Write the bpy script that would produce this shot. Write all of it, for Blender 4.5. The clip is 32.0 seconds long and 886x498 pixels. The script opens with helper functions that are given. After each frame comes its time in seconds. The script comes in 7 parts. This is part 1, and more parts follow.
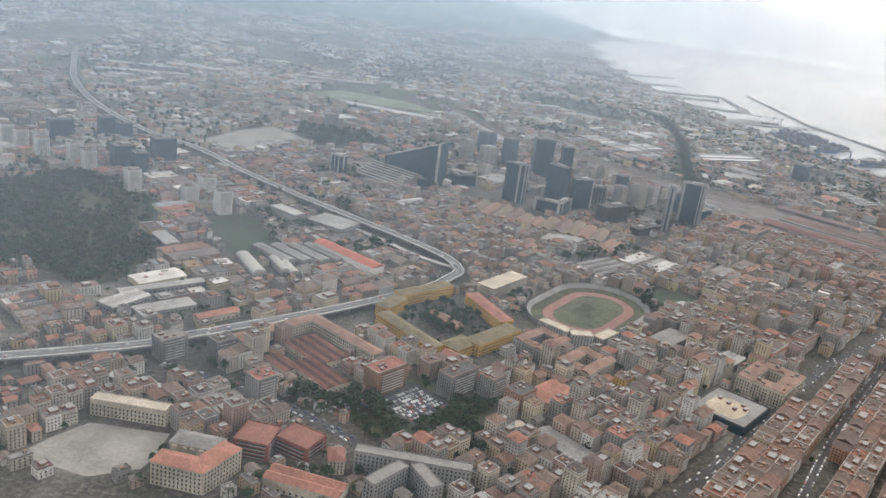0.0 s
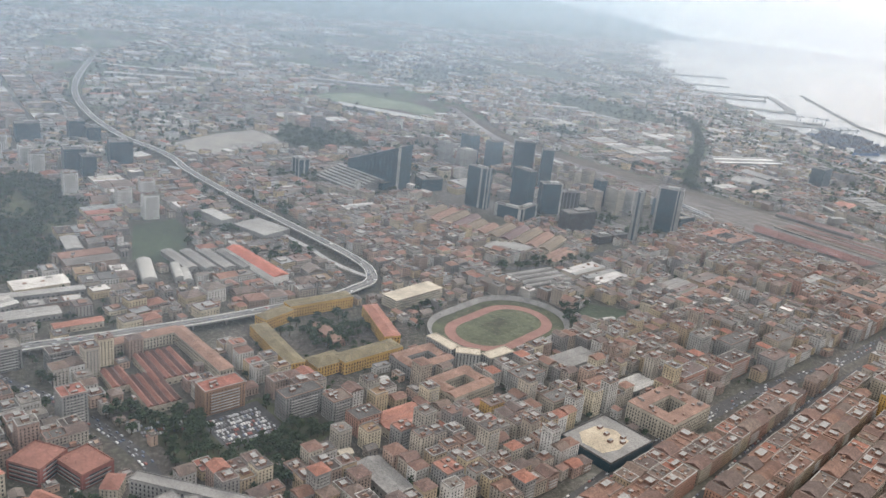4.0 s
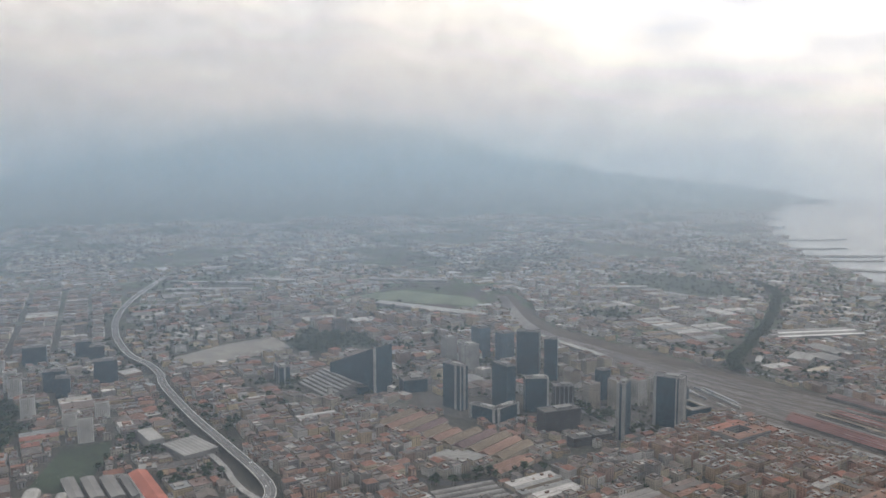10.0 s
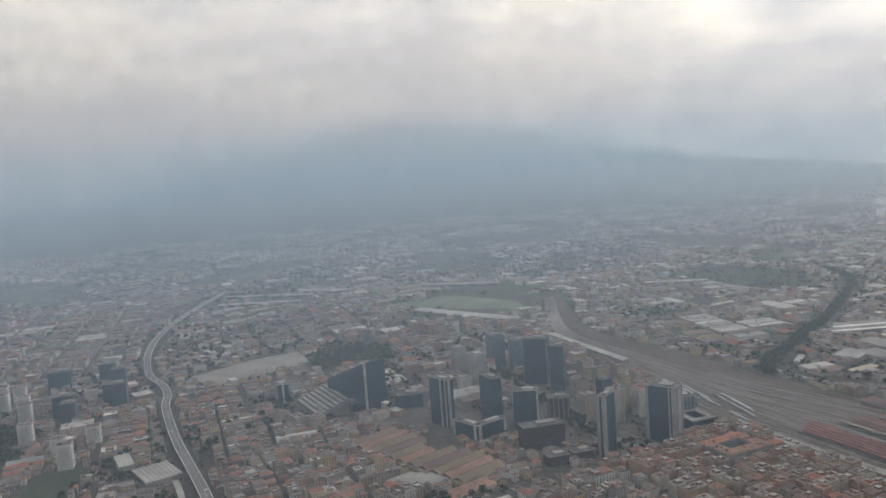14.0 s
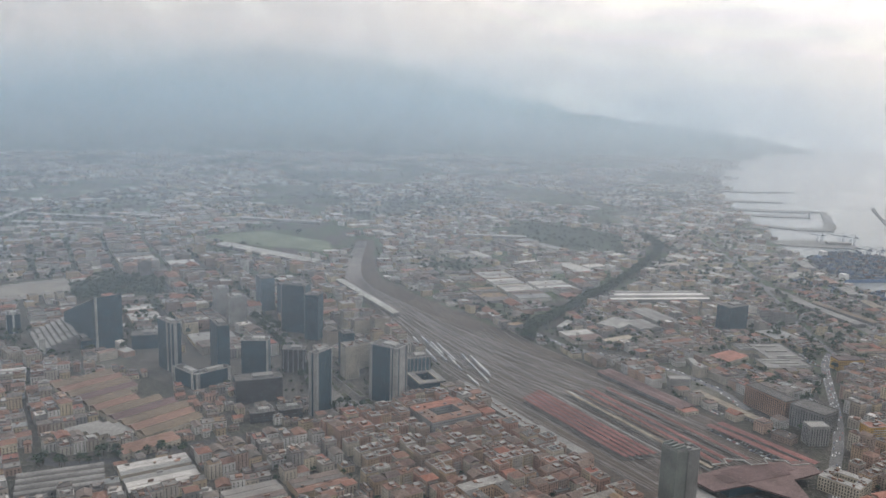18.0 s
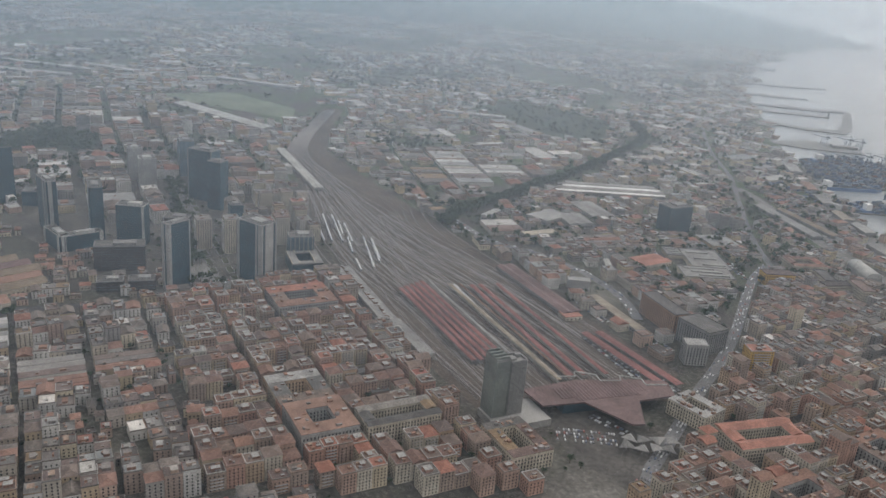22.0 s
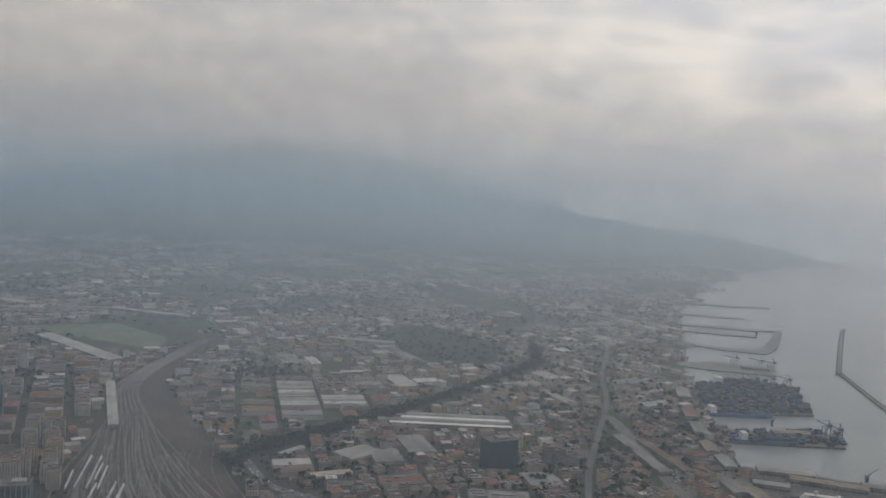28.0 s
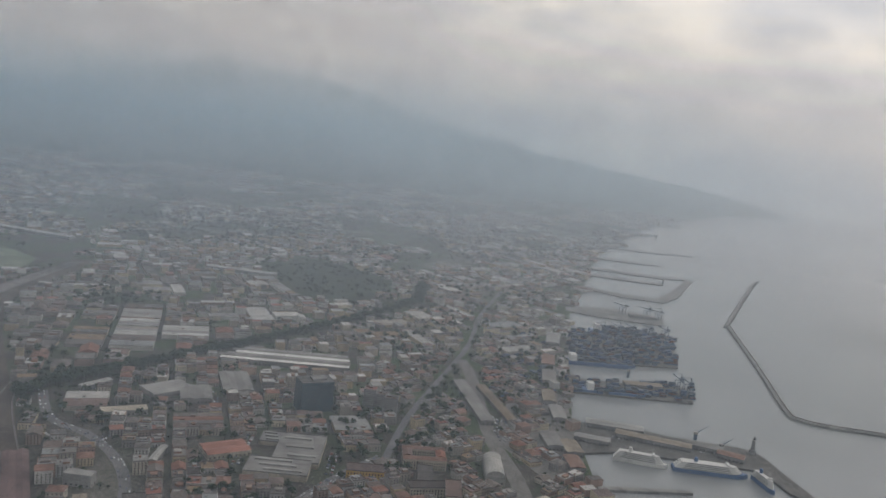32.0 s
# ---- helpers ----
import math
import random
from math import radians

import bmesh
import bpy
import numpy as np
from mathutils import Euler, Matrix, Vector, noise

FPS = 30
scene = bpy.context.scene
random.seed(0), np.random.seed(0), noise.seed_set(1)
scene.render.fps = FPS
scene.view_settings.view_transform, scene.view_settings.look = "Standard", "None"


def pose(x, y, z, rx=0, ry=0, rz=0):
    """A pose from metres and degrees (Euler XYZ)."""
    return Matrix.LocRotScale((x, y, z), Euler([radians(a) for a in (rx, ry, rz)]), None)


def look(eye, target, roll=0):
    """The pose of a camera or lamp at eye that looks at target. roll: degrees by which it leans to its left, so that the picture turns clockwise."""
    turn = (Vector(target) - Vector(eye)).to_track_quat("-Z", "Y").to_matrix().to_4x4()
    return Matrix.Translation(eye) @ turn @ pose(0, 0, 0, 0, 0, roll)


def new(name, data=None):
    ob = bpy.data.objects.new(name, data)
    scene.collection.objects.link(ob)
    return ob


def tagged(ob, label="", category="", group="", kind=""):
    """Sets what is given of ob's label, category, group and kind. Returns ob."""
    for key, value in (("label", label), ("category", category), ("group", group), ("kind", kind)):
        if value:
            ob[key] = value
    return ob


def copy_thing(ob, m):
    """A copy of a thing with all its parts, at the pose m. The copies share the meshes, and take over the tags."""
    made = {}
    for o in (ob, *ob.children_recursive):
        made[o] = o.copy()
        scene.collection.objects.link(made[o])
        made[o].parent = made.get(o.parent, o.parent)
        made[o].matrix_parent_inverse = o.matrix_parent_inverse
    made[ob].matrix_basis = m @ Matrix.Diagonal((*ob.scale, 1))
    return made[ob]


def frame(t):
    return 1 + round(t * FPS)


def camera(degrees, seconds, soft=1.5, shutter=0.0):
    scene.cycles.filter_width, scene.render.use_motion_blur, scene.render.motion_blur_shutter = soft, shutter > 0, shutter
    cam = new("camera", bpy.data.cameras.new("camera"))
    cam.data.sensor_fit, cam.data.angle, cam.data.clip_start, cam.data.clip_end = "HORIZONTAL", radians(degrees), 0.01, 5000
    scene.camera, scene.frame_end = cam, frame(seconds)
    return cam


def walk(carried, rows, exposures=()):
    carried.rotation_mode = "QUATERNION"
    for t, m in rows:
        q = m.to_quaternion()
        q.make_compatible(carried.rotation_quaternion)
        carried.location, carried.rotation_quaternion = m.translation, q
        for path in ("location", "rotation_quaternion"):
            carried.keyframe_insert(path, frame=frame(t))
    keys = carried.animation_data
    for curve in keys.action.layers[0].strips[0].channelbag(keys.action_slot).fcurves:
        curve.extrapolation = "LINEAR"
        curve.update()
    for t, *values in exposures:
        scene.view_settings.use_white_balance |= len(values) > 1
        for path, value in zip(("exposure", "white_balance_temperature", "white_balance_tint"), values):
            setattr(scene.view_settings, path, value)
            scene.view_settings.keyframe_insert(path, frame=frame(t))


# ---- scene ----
cam = camera(55.86, 32.0, soft=1.5)
ROWS = [
    (0.0, -0.00, -0.00, 240.51, 71.313, -7.392, 1.644),
    (0.5, 17.16, 5.24, 241.34, 70.437, -8.052, 1.827),
    (1.0, 34.11, 10.83, 242.13, 70.827, -7.158, 2.885),
    (1.5, 50.86, 16.76, 242.89, 71.174, -6.176, 4.514),
    (2.0, 67.42, 23.02, 243.62, 71.115, -6.567, 5.326),
    (2.5, 83.78, 29.60, 244.32, 72.042, -5.338, 6.379),
    (3.0, 99.96, 36.48, 244.98, 71.130, -4.963, 7.967),
    (3.5, 115.97, 43.66, 245.60, 71.151, -5.928, 6.810),
    (5.5, 178.35, 75.14, 247.69, 69.715, -6.307, 10.609),
    (6.0, 193.57, 83.66, 248.12, 70.753, -6.043, 11.836),
    (6.5, 208.65, 92.40, 248.50, 71.454, -6.211, 12.885),
    (7.0, 223.59, 101.38, 248.84, 72.777, -5.270, 13.737),
    (7.5, 238.40, 110.57, 249.14, 74.701, -4.438, 15.153),
    (8.0, 253.09, 119.97, 249.39, 76.644, -3.103, 15.363),
    (8.5, 267.67, 129.58, 249.61, 79.301, -1.889, 14.826),
    (9.0, 282.13, 139.37, 249.78, 81.506, -1.022, 14.897),
    (9.5, 296.48, 149.34, 249.92, 83.203, 0.230, 16.386),
    (10.0, 310.73, 159.49, 250.02, 83.274, 0.170, 17.310),
    (10.5, 324.88, 169.80, 250.07, 83.373, 0.700, 18.140),
    (11.0, 338.94, 180.27, 250.09, 83.029, 0.926, 18.312),
    (11.5, 352.91, 190.88, 250.08, 84.376, 1.623, 18.990),
    (12.0, 366.79, 201.64, 250.03, 85.340, 1.051, 20.604),
    (12.5, 380.60, 212.53, 249.95, 85.200, 2.624, 22.705),
    (13.0, 394.33, 223.54, 249.83, 84.600, 3.609, 24.816),
    (13.5, 407.99, 234.67, 249.69, 83.866, 4.195, 25.180),
    (15.5, 462.00, 280.19, 248.86, 80.613, 1.299, 23.198),
    (16.0, 475.36, 291.79, 248.60, 75.189, -3.165, 20.996),
    (16.5, 488.67, 303.46, 248.32, 76.045, -4.823, 22.912),
    (17.0, 501.94, 315.20, 248.03, 77.705, -4.017, 23.407),
    (17.5, 515.17, 326.99, 247.74, 79.079, -2.562, 21.346),
    (18.0, 528.36, 338.84, 247.43, 79.030, -1.623, 18.927),
    (18.5, 541.51, 350.74, 247.13, 80.836, -2.705, 15.435),
    (19.0, 554.63, 362.67, 246.82, 81.416, -3.490, 16.920),
    (19.5, 567.72, 374.64, 246.52, 81.688, -3.562, 19.973),
    (20.0, 580.78, 386.64, 246.23, 82.052, -1.793, 21.003),
    (20.5, 593.82, 398.66, 245.95, 83.300, -1.718, 21.507),
    (21.0, 606.83, 410.70, 245.68, 78.423, -2.138, 23.521),
    (21.5, 619.83, 422.75, 245.44, 73.517, -3.504, 23.711),
    (22.0, 632.81, 434.80, 245.22, 70.328, -4.690, 23.367),
    (22.5, 645.77, 446.85, 245.02, 72.111, -3.936, 24.838),
    (23.0, 658.72, 458.91, 244.87, 74.357, -5.199, 25.100),
    (23.5, 671.66, 470.95, 244.75, 76.060, -5.433, 26.135),
    (24.0, 684.59, 482.97, 244.68, 76.840, -5.097, 26.463),
    (24.5, 697.51, 494.98, 244.65, 82.968, -3.317, 27.497),
    (26.5, 749.14, 542.73, 245.16, 85.743, -1.014, 27.039),
    (27.0, 762.04, 554.57, 245.47, 87.033, -2.162, 28.250),
    (27.5, 774.94, 566.37, 245.85, 86.955, -2.261, 26.099),
    (28.0, 787.84, 578.13, 246.33, 85.658, -3.446, 24.283),
    (28.5, 800.75, 589.83, 246.91, 84.313, -3.468, 24.304),
    (29.0, 813.65, 601.47, 247.59, 82.609, -4.322, 25.247),
    (29.5, 826.56, 613.06, 248.38, 80.111, -5.955, 25.058),
    (30.0, 839.47, 624.58, 249.28, 79.844, -5.682, 25.184),
    (30.5, 852.38, 636.04, 250.31, 80.292, -5.608, 23.548),
    (31.0, 865.30, 647.43, 251.47, 80.509, -5.917, 23.103),
    (31.5, 878.22, 658.75, 252.77, 80.641, -5.474, 24.023),
    (32.0, 891.14, 670.00, 254.21, 81.218, -6.360, 23.008),
]
# seconds, stops, kelvin, tint
EXPOSURES = [(t, e, 6650, 12) for t, e in ((0.0, 0.18), (3.5, 0.27), (7.0, 0.3), (8.0, 0.15), (9.0, -0.2), (11.0, -0.47), (13.0, -0.56), (15.5, -0.58), (17.0, -0.33), (18.0, -0.28), (19.0, -0.33), (20.5, -0.58), (22.0, -0.35), (23.0, -0.03), (24.0, -0.28), (26.5, -0.81), (28.0, -1.1), (30.0, -1.05), (32.0, -1.0))]
walk(cam, [(t, pose(x, y, z, rx, ry, rz)) for t, x, y, z, rx, ry, rz in ROWS], EXPOSURES)


# ---- sky, sun, haze ----
SUN_AZ, SUN_EL = 30.0, 36.0          # degrees: azimuth from +y towards +x, elevation
SUN_DIR = Vector((math.sin(radians(SUN_AZ)) * math.cos(radians(SUN_EL)),
                  math.cos(radians(SUN_AZ)) * math.cos(radians(SUN_EL)), math.sin(radians(SUN_EL))))
scene.cycles.transparent_max_bounces = 48

world = bpy.data.worlds.new("overcast_sky")
scene.world = world
world.use_nodes = True
wn, wl = world.node_tree.nodes, world.node_tree.links
wn.clear()
w_out = wn.new("ShaderNodeOutputWorld")
w_bg = wn.new("ShaderNodeBackground")
w_sky = wn.new("ShaderNodeTexSky")
w_sky.sky_type, w_sky.sun_disc = "NISHITA", False
w_sky.sun_elevation, w_sky.sun_rotation = radians(SUN_EL), radians(SUN_AZ)
w_sky.dust_density = 4.0
w_co = wn.new("ShaderNodeTexCoord")
w_map = wn.new("ShaderNodeMapping")
w_map.inputs["Scale"].default_value = (1.0, 1.0, 3.2)
w_noise = wn.new("ShaderNodeTexNoise")
w_noise.inputs["Scale"].default_value, w_noise.inputs["Detail"].default_value = 5.5, 7.0
w_noise.inputs["Roughness"].default_value = 0.55
w_ramp = wn.new("ShaderNodeValToRGB")
w_ramp.color_ramp.elements[0].position, w_ramp.color_ramp.elements[1].position = 0.40, 0.62
w_ramp.color_ramp.elements[0].color = (0.70, 0.72, 0.75, 1)
w_ramp.color_ramp.elements[1].color = (1.0, 0.96, 0.88, 1)
w_dot = wn.new("ShaderNodeVectorMath")
w_dot.operation = "DOT_PRODUCT"
w_dot.inputs[1].default_value = SUN_DIR
w_glow = wn.new("ShaderNodeMapRange")
w_glow.inputs["From Min"].default_value, w_glow.inputs["From Max"].default_value = 0.15, 0.92
w_glow.inputs["To Min"].default_value, w_glow.inputs["To Max"].default_value = 1.0, 1.5
w_mul = wn.new("ShaderNodeVectorMath")
w_mul.operation = "SCALE"
w_skys = wn.new("ShaderNodeVectorMath")
w_skys.operation = "SCALE"
w_skys.inputs["Scale"].default_value = 0.09
w_mix = wn.new("ShaderNodeMix")
w_mix.data_type = "RGBA"
w_mix.inputs["Factor"].default_value = 0.82
wl.new(w_co.outputs["Generated"], w_map.inputs["Vector"])
wl.new(w_map.outputs["Vector"], w_noise.inputs["Vector"])
wl.new(w_noise.outputs["Fac"], w_ramp.inputs["Fac"])
wl.new(w_co.outputs["Generated"], w_dot.inputs[0])
wl.new(w_dot.outputs["Value"], w_glow.inputs["Value"])
wl.new(w_ramp.outputs["Color"], w_mul.inputs[0])
wl.new(w_glow.outputs["Result"], w_mul.inputs["Scale"])
wl.new(w_sky.outputs["Color"], w_skys.inputs[0])
wl.new(w_skys.outputs["Vector"], w_mix.inputs["A"])
wl.new(w_mul.outputs["Vector"], w_mix.inputs["B"])
# heaps of cloud low over the mountain
w_heap = wn.new("ShaderNodeTexNoise")
w_heap.inputs["Scale"].default_value, w_heap.inputs["Detail"].default_value, w_heap.inputs["Roughness"].default_value = 13.0, 5.0, 0.52
w_hramp = wn.new("ShaderNodeValToRGB")
w_hramp.color_ramp.elements[0].position, w_hramp.color_ramp.elements[1].position = 0.44, 0.60
w_hramp.color_ramp.elements[0].color, w_hramp.color_ramp.elements[1].color = (1.04, 1.03, 1.02, 1), (0.86, 0.87, 0.89, 1)
wl.new(w_map.outputs["Vector"], w_heap.inputs["Vector"])
wl.new(w_heap.outputs["Fac"], w_hramp.inputs["Fac"])
w_low = wn.new("ShaderNodeMapRange")
w_low.interpolation_type = "SMOOTHSTEP"
w_low.inputs["From Min"].default_value, w_low.inputs["From Max"].default_value = 0.12, 0.26
w_low.inputs["To Min"].default_value, w_low.inputs["To Max"].default_value = 1.0, 0.15
w_cloud = wn.new("ShaderNodeMix")
w_cloud.data_type, w_cloud.blend_type = "RGBA", "MULTIPLY"
w_bg.inputs["Strength"].default_value = 1.45
w_sep = wn.new("ShaderNodeSeparateXYZ")
w_up = wn.new("ShaderNodeMapRange")          # an overcast sky is brighter overhead
w_up.inputs["From Min"].default_value, w_up.inputs["From Max"].default_value = 0.22, 1.0
w_up.inputs["To Min"].default_value, w_up.inputs["To Max"].default_value = 1.0, 1.15
wl.new(w_co.outputs["Generated"], w_sep.inputs["Vector"])
wl.new(w_sep.outputs["Z"], w_up.inputs["Value"])
w_all = wn.new("ShaderNodeVectorMath")
w_all.operation = "SCALE"
wl.new(w_sep.outputs["Z"], w_low.inputs["Value"])
wl.new(w_low.outputs["Result"], w_cloud.inputs["Factor"])
wl.new(w_mix.outputs["Result"], w_cloud.inputs["A"])
wl.new(w_hramp.outputs["Color"], w_cloud.inputs["B"])
wl.new(w_cloud.outputs["Result"], w_all.inputs[0])
wl.new(w_up.outputs["Result"], w_all.inputs["Scale"])
wl.new(w_all.outputs["Vector"], w_bg.inputs["Color"])
wl.new(w_bg.outputs["Background"], w_out.inputs["Surface"])

sun = new("sun", bpy.data.lights.new("sun", "SUN"))
sun.data.energy, sun.data.angle, sun.data.color = 1.3, radians(14), (1.0, 0.95, 0.88)
sun.matrix_world = look(SUN_DIR * 1000, (0, 0, 0))


# ---- materials ----
def nodes_of(name):
    m = bpy.data.materials.new(name)
    m.use_nodes = True
    n, l = m.node_tree.nodes, m.node_tree.links
    return m, n, l, n["Principled BSDF"]


def noise_node(n, l, co, scale, detail=4.0, rough=0.55):
    t = n.new("ShaderNodeTexNoise")
    t.inputs["Scale"].default_value, t.inputs["Detail"].default_value, t.inputs["Roughness"].default_value = scale, detail, rough
    l.new(co, t.inputs["Vector"])
    return t.outputs["Fac"]


def ramp_node(n, l, fac, stops, constant=False):
    r = n.new("ShaderNodeValToRGB")
    e = r.color_ramp.elements
    while len(e) < len(stops):
        e.new(0.5)
    for k, (p, c) in enumerate(stops):
        e[k].position, e[k].color = p, (*c, 1)
    if constant:
        r.color_ramp.interpolation = "CONSTANT"
    l.new(fac, r.inputs["Fac"])
    return r.outputs["Color"]


def mix_node(n, l, fac, a, b, blend="MIX"):
    m = n.new("ShaderNodeMix")
    m.data_type, m.blend_type = "RGBA", blend
    for sock, v in (("Factor", fac), ("A", a), ("B", b)):
        if isinstance(v, (int, float)):
            m.inputs[sock].default_value = v
        elif isinstance(v, tuple):
            m.inputs[sock].default_value = (*v, 1)
        else:
            l.new(v, m.inputs[sock])
    return m.outputs["Result"]


def paint(name, colours, rough=0.8, metal=0.0, fine=0.9, coarse=0.08, amount=0.45, per="object", bump=0.0, spec=0.3):
    """A worn surface. colours: one colour or a palette, from which each object (or loose island) takes its own."""
    m, n, l, b = nodes_of(name)
    co = n.new("ShaderNodeTexCoord").outputs["Object"]
    if isinstance(colours[0], (int, float)):
        base = mix_node(n, l, 0.0, tuple(colours), tuple(colours))
    else:
        if per == "island":
            rnd = n.new("ShaderNodeNewGeometry").outputs["Random Per Island"]
        else:
            rnd = n.new("ShaderNodeObjectInfo").outputs["Random"]
        k = len(colours)
        base = ramp_node(n, l, rnd, [(i / k, c) for i, c in enumerate(colours)], True)
    f = noise_node(n, l, co, fine, 5.0, 0.65)
    c = noise_node(n, l, co, coarse, 3.0)
    dirt = ramp_node(n, l, f, [(0.3, (1 - amount,) * 3), (0.7, (1 + 0.35 * amount,) * 3)])
    base = mix_node(n, l, 1.0, base, dirt, "MULTIPLY")
    stain = ramp_node(n, l, c, [(0.35, (1 - 0.6 * amount,) * 3), (0.65, (1.12,) * 3)])
    base = mix_node(n, l, 1.0, base, stain, "MULTIPLY")
    l.new(base, b.inputs["Base Color"])
    b.inputs["Roughness"].default_value, b.inputs["Metallic"].default_value = rough, metal
    b.inputs["Specular IOR Level"].default_value = spec
    if bump:
        bp = n.new("ShaderNodeBump")
        bp.inputs["Strength"].default_value, bp.inputs["Distance"].default_value = bump, 0.3
        l.new(f, bp.inputs["Height"])
        l.new(bp.outputs["Normal"], b.inputs["Normal"])
    return m


WALLS = [(0.55, 0.45, 0.30), (0.54, 0.39, 0.31), (0.64, 0.56, 0.42), (0.66, 0.64, 0.60), (0.651, 0.631, 0.591), (0.539, 0.479, 0.398), (0.418, 0.354, 0.289), (0.494, 0.447, 0.391), (0.353, 0.265, 0.217), (0.332, 0.311, 0.291), (0.492, 0.388, 0.269), (0.573, 0.549, 0.510), (0.393, 0.281, 0.233), (0.450, 0.410, 0.354), (0.287, 0.271, 0.259), (0.390, 0.342, 0.294)]
ROOFS = [(0.083, 0.068, 0.063), (0.274, 0.111, 0.085), (0.309, 0.300, 0.287), (0.240, 0.165, 0.099), (0.114, 0.105, 0.101), (0.148, 0.103, 0.090), (0.115, 0.110, 0.106), (0.129, 0.093, 0.085), (0.168, 0.150, 0.134), (0.169, 0.108, 0.092), (0.094, 0.089, 0.086), (0.156, 0.123, 0.104), (0.132, 0.126, 0.121), (0.165, 0.114, 0.097), (0.215, 0.198, 0.179), (0.116, 0.095, 0.086), (0.144, 0.127, 0.115)]
ORANGE = [(0.290, 0.129, 0.092), (0.128, 0.096, 0.086), (0.204, 0.121, 0.093), (0.180, 0.108, 0.087), (0.179, 0.132, 0.109), (0.224, 0.128, 0.095), (0.161, 0.104, 0.088), (0.161, 0.121, 0.103)]
M_WALL = paint("plaster_walls", WALLS, 0.9, amount=0.4)
M_WALL_OLD = paint("old_ochre_plaster", [(0.43, 0.31, 0.21), (0.40, 0.27, 0.21), (0.47, 0.39, 0.28), (0.34, 0.26, 0.21), (0.50, 0.45, 0.37), (0.42, 0.25, 0.19)], 0.9, amount=0.4)
M_ROOF = paint("worn_roofs", ROOFS, 0.9, amount=0.55, coarse=0.15)
M_ROOF_ORANGE = paint("terracotta_roofs", ORANGE, 0.9, amount=0.5, coarse=0.15)
M_GLASSY = paint("window_glass", (0.035, 0.042, 0.05), 0.15, amount=0.3, spec=0.6)
M_BALC = paint("balcony_concrete", (0.50, 0.48, 0.45), 0.9)
M_HUT = paint("roof_hut_plaster", [(0.30, 0.28, 0.26), (0.25, 0.23, 0.22), (0.30, 0.22, 0.17), (0.30, 0.295, 0.285), (0.22, 0.13, 0.10), (0.20, 0.18, 0.17), (0.26, 0.15, 0.11)], 0.9, per="island")
M_JWALL = paint("far_walls", [(r * 0.82, g * 0.82, b * 0.82) for r, g, b in WALLS] + [(0.46, 0.45, 0.43)], 0.9, per="island", amount=0.3)
FAR_ROOFS = [(0.074, 0.062, 0.058), (0.237, 0.104, 0.082), (0.277, 0.270, 0.259), (0.210, 0.149, 0.095), (0.102, 0.095, 0.091), (0.142, 0.110, 0.101), (0.131, 0.127, 0.123), (0.130, 0.101, 0.094), (0.183, 0.173, 0.160), (0.108, 0.105, 0.103), (0.153, 0.133, 0.122), (0.150, 0.146, 0.141), (0.232, 0.222, 0.211), (0.123, 0.110, 0.105), (0.178, 0.125, 0.110)]
M_JROOF = paint("far_roofs", FAR_ROOFS + [(0.52, 0.50, 0.47), (0.40, 0.39, 0.37), (0.22, 0.23, 0.23)], 0.9, per="island", amount=0.35)
M_JPALE = paint("pale_works_roofs", [(0.40, 0.39, 0.375), (0.34, 0.33, 0.31), (0.24, 0.24, 0.235), (0.31, 0.275, 0.235), (0.45, 0.44, 0.425)], 0.85, per="island", amount=0.3)
M_JTILE = paint("far_tiles", [(0.21, 0.125, 0.10), (0.165, 0.13, 0.115), (0.225, 0.13, 0.10), (0.15, 0.135, 0.125), (0.17, 0.145, 0.13), (0.24, 0.12, 0.09)], 0.9, per="island", amount=0.45)
M_WHITE = paint("white_sheet_roof", (0.39, 0.385, 0.365), 0.75, amount=0.45)
M_CREAM = paint("cream_plaster", (0.46, 0.41, 0.33), 0.9)
M_PINK = paint("pink_plaster", (0.44, 0.25, 0.19), 0.9, amount=0.3)
M_YELLOW = paint("yellow_plaster", (0.52, 0.32, 0.09), 0.9, amount=0.3)
M_YROOF = paint("olive_brown_tiles", (0.18, 0.15, 0.09), 0.9, amount=0.5)
M_BROWNROOF = paint("dark_brown_tiles", (0.25, 0.155, 0.12), 0.9, amount=0.5)
M_TERRA = paint("terracotta_tiles", (0.32, 0.15, 0.112), 0.9, amount=0.45)
M_REDBRICK = paint("red_facade", (0.22, 0.085, 0.075), 0.9, amount=0.35)
M_BROWNBRICK = paint("brown_brick", (0.29, 0.175, 0.115), 0.9, amount=0.35)
M_PLATRED = paint("red_platform_roof", (0.225, 0.10, 0.092), 0.85, amount=0.6, coarse=0.05)
# darker tile colour that paints shade on alternate barracks roofs
M_SHADETILE = paint("shaded_red_tiles", (0.12, 0.07, 0.06), 0.9, amount=0.5)
M_REDTILE = paint("new_red_tiles", (0.35, 0.125, 0.09), 0.9, amount=0.3)
M_PALEFLATS = paint("pale_tower_plaster", (0.66, 0.65, 0.62), 0.9, amount=0.25)
M_SAWRED = paint("faded_red_tiles", (0.245, 0.115, 0.09), 0.9, amount=0.5)
M_STATION = paint("purple_brown_roof", (0.155, 0.102, 0.098), 0.8, amount=0.5, coarse=0.05)
M_GREY = paint("grey_concrete", (0.225, 0.22, 0.212), 0.9, amount=0.45)
M_LGREY = paint("light_concrete", (0.285, 0.28, 0.27), 0.9, amount=0.35)
M_DARKGLASS = paint("dark_curtain_wall", (0.022, 0.056, 0.074), 0.3, amount=0.35, fine=0.25, spec=0.3)
M_BLUEGLASS = paint("blue_grey_curtain_wall", (0.085, 0.135, 0.165), 0.3, amount=0.35, fine=0.25, spec=0.35)
